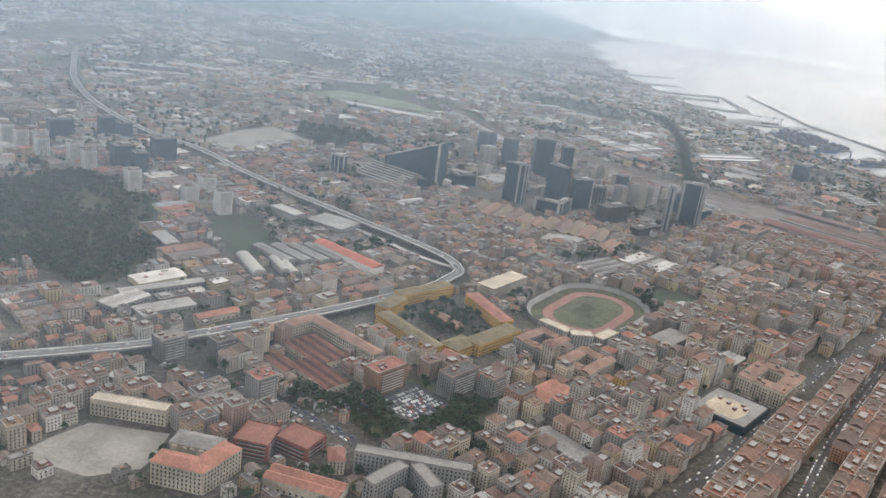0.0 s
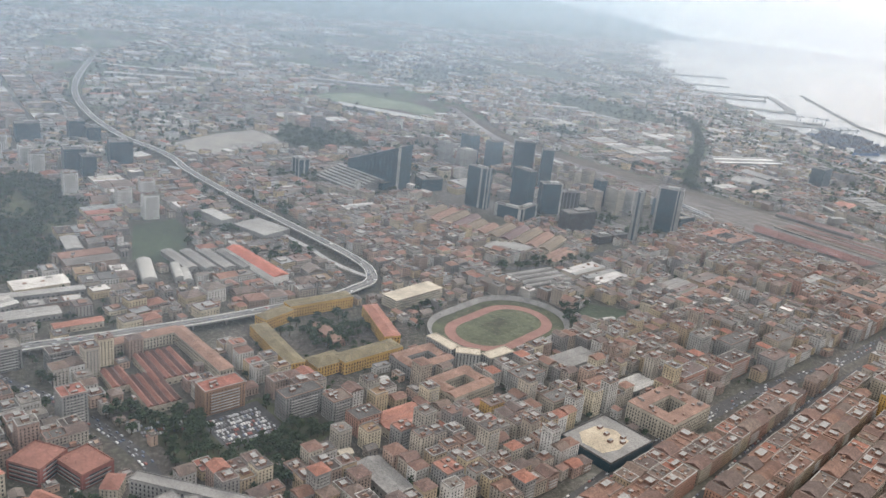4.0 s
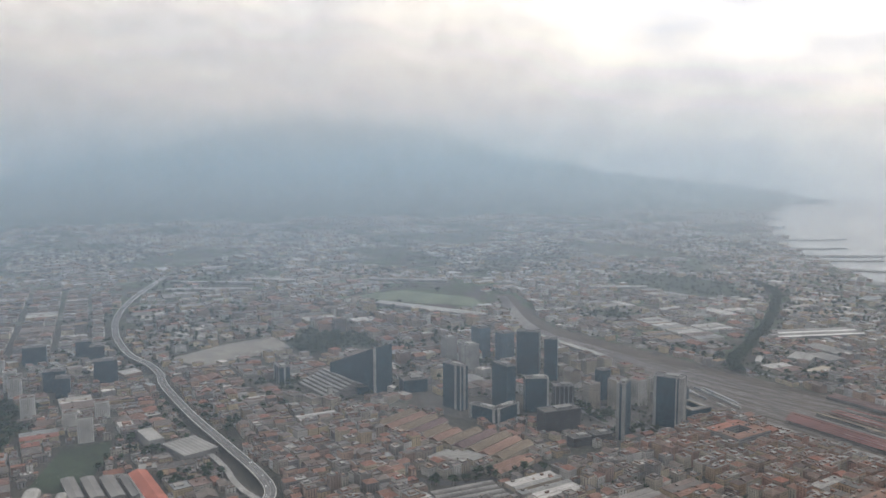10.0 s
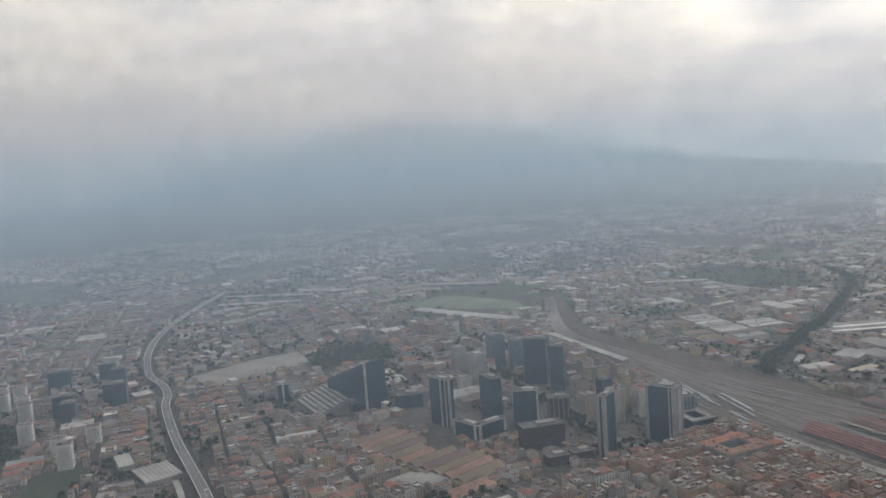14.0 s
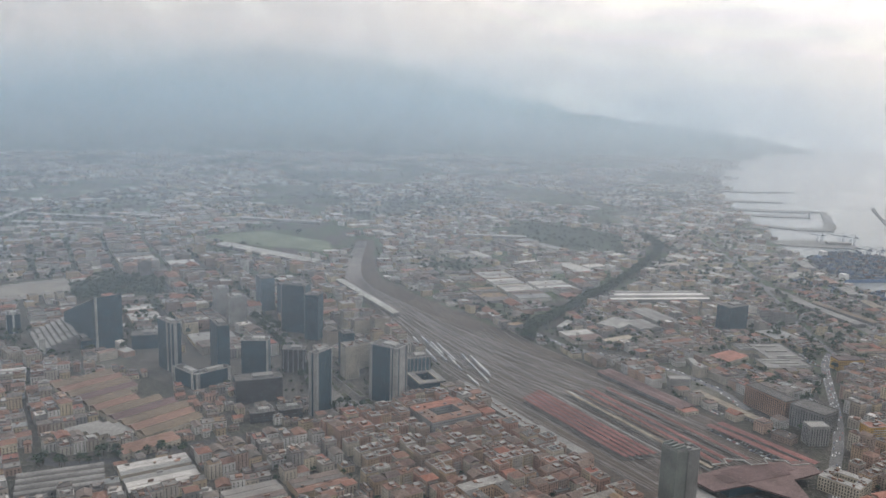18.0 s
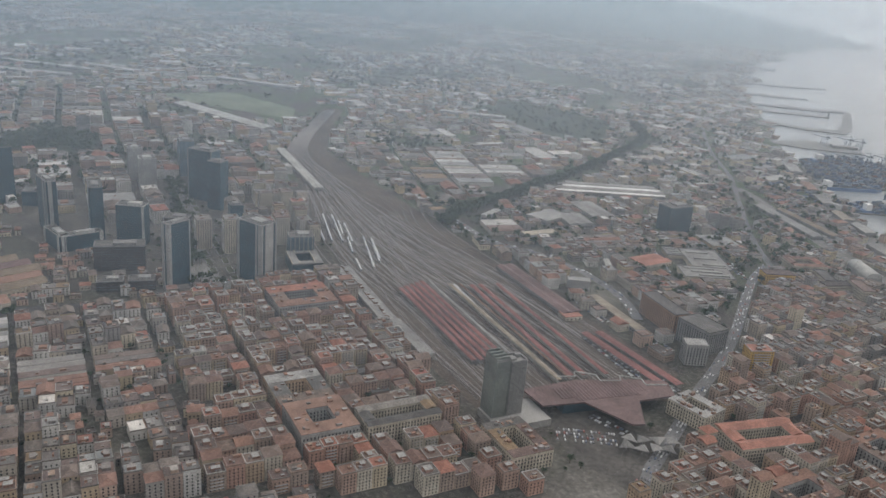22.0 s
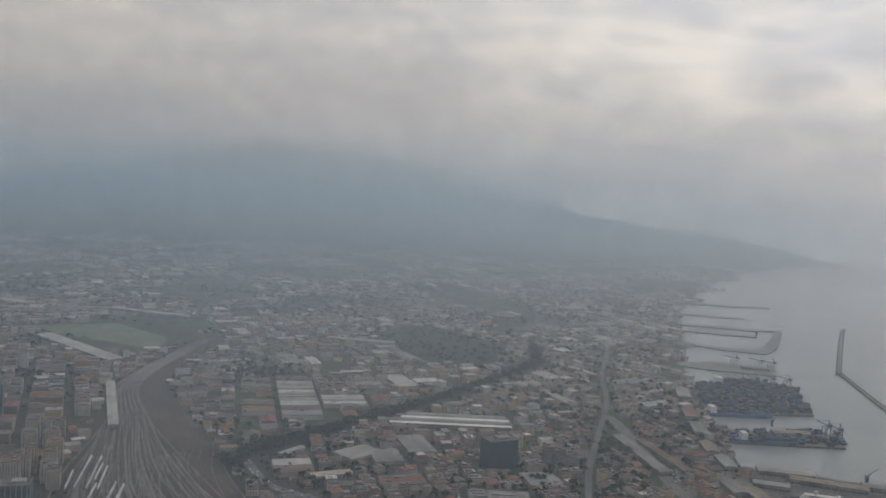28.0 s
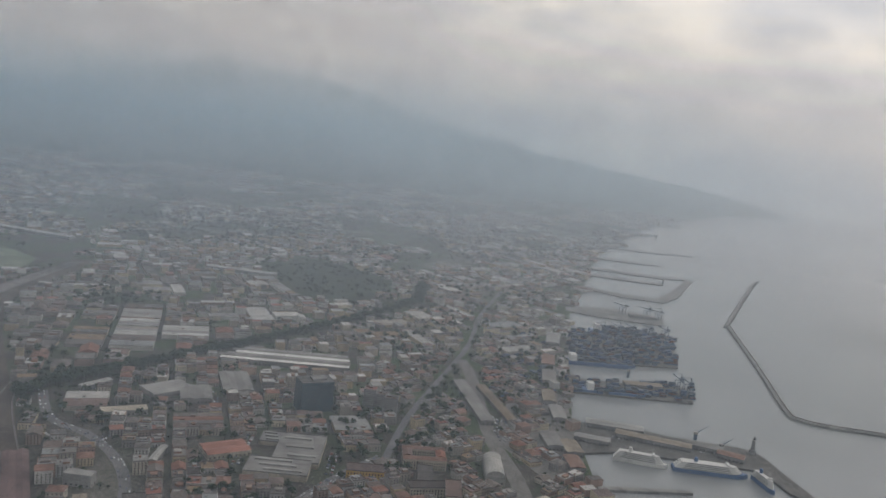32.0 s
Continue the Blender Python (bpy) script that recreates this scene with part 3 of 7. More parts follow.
# sheets that stand in for haze, parallel to the flight line, at these distances to its left
PATH_LEFT = Vector((-0.60, 0.80, 0))
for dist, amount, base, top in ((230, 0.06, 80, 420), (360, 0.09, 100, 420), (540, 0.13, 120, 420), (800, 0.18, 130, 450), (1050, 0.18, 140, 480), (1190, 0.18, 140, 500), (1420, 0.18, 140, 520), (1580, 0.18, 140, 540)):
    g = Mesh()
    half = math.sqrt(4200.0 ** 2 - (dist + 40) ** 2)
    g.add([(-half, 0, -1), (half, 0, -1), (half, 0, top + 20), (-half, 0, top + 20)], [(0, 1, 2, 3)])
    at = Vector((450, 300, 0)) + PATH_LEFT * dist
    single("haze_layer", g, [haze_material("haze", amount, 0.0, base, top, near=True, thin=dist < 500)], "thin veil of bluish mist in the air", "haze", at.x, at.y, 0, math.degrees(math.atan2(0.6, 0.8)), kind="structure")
# farther out such sheets, for the haze and the low cloud, lie round the place
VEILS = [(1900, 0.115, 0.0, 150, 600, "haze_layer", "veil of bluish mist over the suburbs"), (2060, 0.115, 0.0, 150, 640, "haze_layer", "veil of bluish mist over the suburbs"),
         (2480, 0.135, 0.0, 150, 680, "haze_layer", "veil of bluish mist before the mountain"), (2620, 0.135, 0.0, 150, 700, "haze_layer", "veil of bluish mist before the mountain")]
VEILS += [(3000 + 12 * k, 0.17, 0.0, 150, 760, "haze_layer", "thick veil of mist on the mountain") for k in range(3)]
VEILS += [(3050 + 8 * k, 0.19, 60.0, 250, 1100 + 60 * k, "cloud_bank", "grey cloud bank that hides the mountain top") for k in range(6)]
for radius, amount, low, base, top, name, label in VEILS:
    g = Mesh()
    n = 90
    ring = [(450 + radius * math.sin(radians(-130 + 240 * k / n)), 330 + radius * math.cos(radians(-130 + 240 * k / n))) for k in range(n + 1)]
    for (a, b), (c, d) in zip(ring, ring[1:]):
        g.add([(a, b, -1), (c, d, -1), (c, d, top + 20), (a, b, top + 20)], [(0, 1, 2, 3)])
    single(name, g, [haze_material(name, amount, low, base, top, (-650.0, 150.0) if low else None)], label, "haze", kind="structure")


# ---- kinds of buildings ----
def window_rows(g, w, d, z0, z1, storey=1.75, pitch=1.7, ww=0.6, wh=0.95, mat=0, sides=(0, 1, 2, 3), proud=0.07):
    """Windows as shallow frames on the four walls of a w x d block about the origin."""
    n_z = max(1, int((z1 - z0 - 0.5) / storey))
    for s in sides:
        run = w if s in (0, 2) else d
        off = (d if s in (0, 2) else w) / 2
        n = max(1, int((run - 0.8) / pitch))
        ca, sa = ((0, -1), (1, 0), (0, 1), (-1, 0))[s]
        tx, ty = -sa, ca
        for k in range(n):
            u = (k - (n - 1) / 2) * (run - 0.8) / n
            for j in range(n_z):
                z = z0 + 0.75 + j * storey
                a, b = u - ww / 2, u + ww / 2
                o = [(ca * off + tx * a, sa * off + ty * a), (ca * off + tx * b, sa * off + ty * b)]
                q = [(x + ca * proud, y + sa * proud) for x, y in o]
                g.add([(*o[0], z), (*o[1], z), (*o[1], z + wh), (*o[0], z + wh), (*q[0], z), (*q[1], z), (*q[1], z + wh), (*q[0], z + wh)],
                      [(4, 5, 6, 7), (0, 1, 5, 4), (3, 7, 6, 2), (0, 4, 7, 3), (1, 2, 6, 5)], mat)


def ribbon_rows(g, w, d, z0, z1, storey, mat=0, proud=0.05, wh=0.8, sides=(0, 1, 2, 3)):
    """Window bands, one for each storey and wall."""
    for j in range(max(1, int((z1 - z0 - 0.4) / storey))):
        z = z0 + 0.7 + j * storey
        for s in sides:
            if s in (0, 2):
                y = (d / 2 + proud) * (-1 if s == 0 else 1)
                p = [(-w / 2 + 0.5, y), (w / 2 - 0.5, y)]
            else:
                x = (w / 2 + proud) * (1 if s == 1 else -1)
                p = [(x, -d / 2 + 0.5), (x, d / 2 - 0.5)]
            if s in (2, 3):
                p.reverse()
            g.add([(*p[0], z), (*p[1], z), (*p[1], z + wh), (*p[0], z + wh)], [(0, 1, 2, 3)], mat)


def window_quads(g, w, d, h, mat, storey=1.75, pitch=2.0):
    """Plain panes just proud of the walls, for houses farther off."""
    n_z = max(1, int((h - 0.5) / storey))
    for s in range(4):
        run, off = (w, d / 2 + 0.05) if s % 2 == 0 else (d, w / 2 + 0.05)
        n = max(1, int((run - 0.6) / pitch))
        ca, sa = ((0, -1), (1, 0), (0, 1), (-1, 0))[s]
        tx, ty = -sa, ca
        for k in range(n):
            u = (k - (n - 1) / 2) * (run - 0.6) / n
            p, q = (ca * off + tx * (u - 0.36), sa * off + ty * (u - 0.36)), (ca * off + tx * (u + 0.36), sa * off + ty * (u + 0.36))
            for j in range(n_z):
                z = 0.7 + j * storey
                g.add([(*p, z), (*q, z), (*q, z + 0.95), (*p, z + 0.95)], [(0, 1, 2, 3)], mat)


def parapet_roof(g, w, d, z, mat=0, rim=0.45, t=0.3, rim_mat=None):
    """A flat roof terrace inside a raised edge."""
    g.box(0, 0, z, w + 0.2, d + 0.2, 0.15, mat)
    for x, y, a, b in ((0, d / 2 - t / 2, w, t), (0, -d / 2 + t / 2, w, t), (w / 2 - t / 2, 0, t, d - 2 * t), (-w / 2 + t / 2, 0, t, d - 2 * t)):
        g.box(x, y, z + 0.15, a, b, rim, mat if rim_mat is None else rim_mat)


def roof_huts(g, w, d, z, n, rnd, mat=0):
    if rnd.random() < 0.55:                # a set-back top storey
        g.box(rnd.uniform(-0.15, 0.15) * w, rnd.uniform(-0.15, 0.15) * d, z + 0.15, w * rnd.uniform(0.3, 0.55), d * rnd.uniform(0.3, 0.55), rnd.uniform(1.2, 1.8), mat)
    for _ in range(n):
        a, b = rnd.uniform(0.8, 2.4), rnd.uniform(0.8, 2.0)
        g.box(rnd.uniform(-0.32, 0.32) * w, rnd.uniform(-0.32, 0.32) * d, z + 0.15, a, b, rnd.uniform(0.5, 1.5), mat)


ROOF_WORDS = {"flat": "flat terrace roof", "hip": "hipped tile roof", "gable": "pitched tile roof"}


def apartment(x, y, w, d, h, ang, rnd, roof="flat", wall_mat=None, roof_mat=None, balconies=False, label="", name="apartment_building", detail=2, group="city apartment buildings"):
    """A city house: walls, roof, windows and, on some, balcony slabs and roof huts."""
    label = label or "weathered plaster apartment block with a %s" % ROOF_WORDS[roof]
    wall_mat, roof_mat = wall_mat or M_WALL, roof_mat or M_ROOF
    storey = 1.75
    wall = Mesh()
    wall.prism(rect(0, 0, w, d), 0, h, 0, 0)
    rf = Mesh()
    if roof == "flat":
        parapet_roof(rf, w, d, h, rim_mat=1)
        if w > 9 and rnd.random() < 0.5:           # a terrace split by a low wall
            rf.box(rnd.uniform(-0.2, 0.2) * w, 0, h + 0.15, 0.22, d - 0.7, 0.5, 1)
    elif roof == "hip":
        rf.hip(0, 0, h, w, d, min(w, d) * 0.22)
    else:
        rf.gable(0, 0, h, w, d, min(w, d) * 0.22, along_x=w >= d)
    if detail == 1:
        k = len(wall.f)
        ribbon_rows(wall, w, d, 0, h, storey, 1)
        wall.add(rf.v, rf.f, 2)
        if roof == "flat":
            roof_huts(wall, w, d, h, rnd.choice((1, 2, 3)), rnd, 3)
        return single(name, wall, [wall_mat, M_GLASSY, roof_mat, M_HUT], label, "building", x, y, 0, ang, group)
    t = thing(name, label, "building", x, y, 0, ang, group)
    part("wall", wall, [wall_mat], t)
    part("roof", rf, [roof_mat, M_RIM] if roof == "flat" else [roof_mat], t)
    if name == "apartment_tower":
        for j in range(int((h - 0.5) / storey)):
            win = Mesh()
            window_rows(win, w, d, j * storey, j * storey + storey + 0.6)
            tagged(part("window_row", win, [M_GLASSY], t), kind="stuff")
    else:
        win = Mesh()
        window_rows(win, w, d, 0, h)
        tagged(part("windows", win, [M_GLASSY], t), kind="stuff")
    if balconies:
        b = Mesh()
        for j in range(1, int(h / storey)):
            for s in (-1, 1):
                b.box(0, s * (d / 2 + 0.35), j * storey, w * 0.7, 0.7, 0.12)
                b.box(0, s * (d / 2 + 0.68), j * storey + 0.12, w * 0.7, 0.06, 0.5)
        tagged(part("balconies", b, [M_BALC], t), kind="stuff")
    if roof == "flat":
        if name == "apartment_tower":
            for _ in range(4):
                hut = Mesh()
                hut.box(rnd.uniform(-0.33, 0.33) * w, rnd.uniform(-0.3, 0.3) * d, h + 0.15, rnd.uniform(1.0, 3.2), rnd.uniform(0.9, 2.6), rnd.uniform(0.6, 1.7))
                part("roof_hut", hut, [M_HUT], t)
        else:
            hut = Mesh()
            roof_huts(hut, w, d, h, rnd.choice((2, 3, 4, 5)), rnd)
            tagged(part("roof_clutter", hut, [M_HUT], t), kind="stuff")
    return t


def tower(x, y, w, d, h, ang, glass, frame, label, fins=(), cap=True, storey=1.9, name="office_tower"):
    """An office tower: glass body with floor lines, solid fins or end walls, a roof edge and plant room.
    fins: (side, position along it from -1 to 1, width) of solid upright strips."""
    t = thing(name, label, "tower", x, y, 0, ang, "business district towers")
    g = Mesh()
    g.prism(rect(0, 0, w, d), 0, h, 0, 0)
    part("glass_body", g, [glass], t)
    take(rect(x, y, w + 3, d + 3, ang))
    lines = Mesh()
    for j in range(1, int(h / storey)):
        z = j * storey
        p = [(-w / 2 - 0.06, -d / 2 - 0.06), (w / 2 + 0.06, -d / 2 - 0.06), (w / 2 + 0.06, d / 2 + 0.06), (-w / 2 - 0.06, d / 2 + 0.06)]
        lines.prism(p, z, z + 0.16)
    tagged(part("floor_edges", lines, [frame if name != "office_tower" else M_BLUEGLASS], t), kind="stuff")
    for side, u, fw in fins:
        g = Mesh()
        if side in (0, 2):
            g.box(u * (w - fw) / 2, (d / 2 + 0.15) * (-1 if side == 0 else 1), 0, fw, 0.7, h + 0.8)
        else:
            g.box((w / 2 + 0.15) * (1 if side == 1 else -1), u * (d - fw) / 2, 0, 0.7, fw, h + 0.8)
        part("fin", g, [frame], t)
    if cap:
        g = Mesh()
        parapet_roof(g, w, d, h, rim=0.7, rim_mat=1)
        part("roof", g, [M_DECKROOF, frame], t)
        g = Mesh()
        g.box(w * 0.1, 0, h + 0.15, w * 0.45, d * 0.5, 1.8)
        part("plant_room", g, [frame], t)
    return t


def shed(x, y, w, d, h, ang, roof_mat, wall_mat, label, rise=None, rows=1, name="shed", kind_of="gable", category="industrial shed"):
    """A hall under one or more pitched or barrel roofs along its local x; rows lie side by side in y."""
    t = thing(name, label, category, x, y, 0, ang)
    take(rect(x, y, w + 2, d + 2, ang))
    g = Mesh()
    g.prism(rect(0, 0, w, d), 0, h, 0, 0)
    part("wall", g, [wall_mat], t)
    e = d / rows
    for k in range(rows):
        g = Mesh()
        v = -d / 2 + e * (k + 0.5)
        if kind_of == "gable":
            g.gable(0, v, h, w, e, rise or e * 0.2, over=0.1 if rows > 1 else 0.4)
        elif kind_of == "vault":
            g.vault(0, v, h, w + 0.4, e, rise or e * 0.25)
        else:
            g.box(0, v, h, w + 0.3, e - 0.15, 0.35)
        part("roof", g, [roof_mat[k % len(roof_mat)] if isinstance(roof_mat, tuple) else roof_mat], t)
    win = Mesh()
    window_rows(win, w, d, 0, h, storey=max(2.2, h * 0.5), pitch=3.0, ww=1.2, wh=1.0)
    tagged(part("windows", win, [M_GLASSY], t), kind="stuff")
    return t


def courtyard_block(x, y, w, d, h, wing, ang, roof_mat, wall_mat, label, rnd, name="courtyard_building", pitched=True):
    """Four wings round an open court."""
    t = thing(name, label, "building", x, y, 0, ang)
    take(rect(x, y, w + 2, d + 2, ang))
    for u, v, a, b, lx in ((0, -(d - wing) / 2, w, wing, True), (0, (d - wing) / 2, w, wing, True), (-(w - wing) / 2, 0, wing, d - 2 * wing, False), ((w - wing) / 2, 0, wing, d - 2 * wing, False)):
        g = Mesh()
        g.prism(rect(u, v, a, b), 0, h, 0, 0)
        wl_ob = part("wall", g, [wall_mat], t)
        win = Mesh()
        window_rows(win, a, b, 0, h, storey=2.1, pitch=1.8, ww=0.7, wh=1.3)
        win.v = [(p + u, q + v, r) for p, q, r in win.v]
        tagged(part("windows", win, [M_GLASSY], wl_ob), kind="stuff")
        g = Mesh()
        if pitched:
            g.gable(u, v, h + 0.01, a if lx else a, b, wing * 0.18, over=0.3, along_x=lx)
        else:
            g.box(u, v, h, a, b, 0.3)
        part("roof", g, [roof_mat], t)
        if not pitched:
            hut = Mesh()
            for _ in range(rnd.randint(3, 7)):
                hut.box(u + rnd.uniform(-0.42, 0.42) * a, v + rnd.uniform(-0.3, 0.3) * b, h + 0.3, rnd.uniform(0.9, 3.2), rnd.uniform(0.9, 2.6), rnd.uniform(0.5, 1.7))
            tagged(part("roof_clutter", hut, [M_HUT], t), kind="stuff")
    return t


# ---- roads, rails and open ground ----
RND = random.Random(7)
A0 = 48.0                              # the city's main street direction


def road(pts, w, label, name="road", mat=None, z=0.02, clear=4.0, kind="structure", category="road"):
    g = Mesh()
    pts = smooth_line(pts)
    band(g, pts, w, z)
    take_line(pts[::3] + [pts[-1]], w + clear)
    return single(name, g, [mat or M_ASPHALT], label, category, kind=kind)


def patch(name, poly, mat, z, label, category, keep=True):
    g = Mesh()
    g.flat(ccw(poly), z)
    if keep:
        take(poly)
    return single(name, g, [mat], label, category, kind="structure")


AVENUE = [(120, 345), (171, 402), (204, 448), (245, 499), (295, 560), (341, 601), (386, 645), (440, 705)]
road(AVENUE, 9, "straight tree-lined asphalt avenue between apartment blocks")
road([(640, 1211), (631, 1157), (628, 1036), (622, 971), (616, 932), (610, 876), (600, 800)], 8, "wide grey road beside the railway station", clear=1.5, mat=M_ROADDECK)
road([(754, 1212), (735, 1246), (699, 1299), (662, 1370), (616, 1461), (590, 1500)], 13, "wide pale concrete harbour road curving towards the docks", mat=M_PAVE, clear=2.0)
road([(645, 1210), (621, 1300), (600, 1422), (575, 1565), (534, 1712), (500, 1900)], 6, "straight road running inland", clear=1.0, mat=M_ROADDECK)
road([(354, 1160), (406, 1121), (452, 1115), (501, 1092), (540, 1056), (560, 1020)], 8, "curving grey road beside the railway", mat=M_ROADDECK)
road([(196, 360), (213, 385), (247, 437), (293, 503), (357, 589), (400, 640)], 5, "narrow asphalt street between terracotta tenements", clear=0.5)
road([(-10, 350), (-30, 385), (-90, 420), (-150, 440)], 7, "asphalt street with parked cars")
road([(110, 740), (150, 745), (197, 798), (240, 840)], 9, "broad street with a bus yard")
road([(66, 1098), (173, 997), (233, 923), (283, 902)], 17, "pale paved esplanade between towers", mat=M_PAVE, category="esplanade")
road([(60, 1095), (170, 994), (232, 919)], 4.5, "strip of planted beds along the esplanade", name="planting_strip", mat=M_GRASS, z=0.06, category="planting")

patch("paved_ground", [(60, 905), (165, 868), (250, 850), (330, 925), (250, 1000), (190, 1100), (70, 1135), (5, 1010)], M_COURT, 0.012, "pale paved ground between the office towers", "paving", False)
RAIL_YARD = [(503, 836), (467, 862), (415, 905), (338, 980), (258, 1060), (190, 1150), (84, 1268), (38, 1395), (-36, 1562), (-6, 1574), (56, 1428), (112, 1324), (204, 1246), (323, 1155), (415, 1085), (505, 1015), (600, 948), (600, 905), (545, 880)]
patch("rail_yard", RAIL_YARD, M_BALLAST, 0.03, "brown ballast bed of a wide railway yard", "rail yard")


def rails():
    """Each track: a dark bed of sleepers and two rails."""
    beds, steel = Mesh(), Mesh()
    for k in range(46):
        u = k / 45
        a = (500 + 95 * u, 846 + 96 * u)
        b = (405 + 60 * u, 925 + 110 * u)
        c = (300 + 30 * u + 10 * math.sin(k * 2.1), 1020 + 85 * u)
        e = (172 + 22 * u, 1178 + 34 * u)
        f = (70 + 18 * u, 1300 + 18 * u)
        h = (-24 + 14 * u, 1545 + 8 * u)
        w = 12 * math.sin(k * 5.3)
        b, c = (b[0] + 0.35 * w, b[1] + 0.35 * w), (c[0] + 0.7 * w, c[1] + 0.7 * w)
        lines = [smooth_line([a, b, c, e, f, h], 6)]
        if k % 3 == 1:
            lines.append(smooth_line([a, (b[0] + 4, b[1] + 6), (c[0] + 14, c[1] + 18), (c[0] - 30, c[1] + 75)], 5))
        for line in lines:
            band(beds, line, 1.7, 0.045 + 0.0006 * k, (k // 2 * 3) % 5)
            for side in strip(line, 0.7):
                band(steel, side, 0.26 if k % 3 else 0.16, 0.09)
    single("track_beds", beds, TRACK_BEDS, "dark brown sleeper beds of many parallel tracks", "track beds", kind="stuff")
    single("rail_tracks", steel, [M_RAIL], "many parallel steel rail tracks fanning out", "rail tracks", kind="stuff")


rails()
r = random.Random(90)
g = Mesh()
for k in range(26):
    u = (k + 0.5) / 26
    b = (405 + 60 * u + r.uniform(-5, 5), 925 + 110 * u + r.uniform(-5, 5))
    c = (300 + 30 * u + r.uniform(-8, 8), 1020 + 85 * u + r.uniform(-8, 8))
    e = (170 + 26 * u, 1178 + 40 * u)
    pts = smooth_line([(500 + 95 * u, 846 + 96 * u), b, c, e], 4)
    band(g, pts[r.randrange(0, 5):r.randrange(len(pts) - 4, len(pts))], r.uniform(0.6, 1.9), 0.08)
single("ballast_strips", g, [M_PAVE], "pale gravel strips between the tracks", "gravel", kind="stuff")
patch("field", [(-200, 713), (-162, 635), (-119, 639), (-157, 724), (-174, 743)], M_GRASS, 0.03, "dark green grass field", "field")
patch("field", [(-288, 1447), (-202, 1561), (-61, 1520), (-19, 1451), (-195, 1445)], M_PALEFIELD, 0.03, "pale green field near the rail depot", "field")
patch("car_park", [(-303, 1008), (-276, 1098), (-241, 1151), (-182, 1101), (-240, 984)], M_PARADE, 0.03, "large pale market car park", "car park")
patch("field", [(-198, 1112), (-210, 1189), (-122, 1188), (-79, 1134), (-151, 1065)], M_GRASS, 0.04, "dark green wooded plot", "field")
patch("park", [(-60, 425), (-17, 390), (38, 405), (50, 441), (0, 462), (-21, 433)], M_SCRUB, 0.03, "overgrown green park", "park")
patch("car_park", [(-24, 430), (3, 406), (26, 434), (0, 458)], M_ASPHALT, 0.05, "asphalt car park full of cars", "car park", False)
patch("sports_pitch", [(184, 656), (196, 632), (234, 657), (231, 680), (198, 681)], M_GRASS, 0.03, "green sports pitch behind the stadium", "pitch")
HILL = []
for px, py in smooth_line([(-392, 764), (-350, 800), (-313, 785), (-262, 735), (-240, 660), (-212, 581), (-243, 544), (-300, 560), (-420, 590), (-470, 690), (-392, 764)], 6)[:-1]:
    HILL.append((px + 22 * noise.noise((px * 0.03, py * 0.03, 2.0)), py + 22 * noise.noise((px * 0.03, py * 0.03, 9.0))))
patch("hillside", HILL, M_SCRUB, 0.03, "wooded hillside", "hillside")
patch("field", [(146, 1742), (179, 1872), (355, 1818), (391, 1641), (295, 1625)], M_GRASS, 0.03, "dark green open field", "field")
patch("square", [(545, 872), (600, 860), (600, 800), (560, 820), (540, 850)], M_COURT, 0.03, "worn grey paved station square", "square")
patch("parade_ground", [(-160, 369), (-119, 368), (-119, 346), (-122, 336), (-143, 325), (-180, 335), (-172, 352)], M_PARADE, 0.05, "bare grey parade ground", "yard")
patch("quay_yard", [(700, 1300), (760, 1250), (780, 1290), (745, 1380), (720, 1460), (660, 1480)], M_PAVE, 0.03, "pale concrete dock yard", "dock yard", False)

CANAL = [(352, 1142), (350, 1185), (358, 1217), (372, 1270), (384, 1336), (396, 1375), (412, 1470), (426, 1563), (436, 1680), (430, 1740), (400, 1813)]
road(CANAL, 13, "dark overgrown strip of trees along an old rail line", name="planted_strip", mat=M_SCRUB, category="green strip")


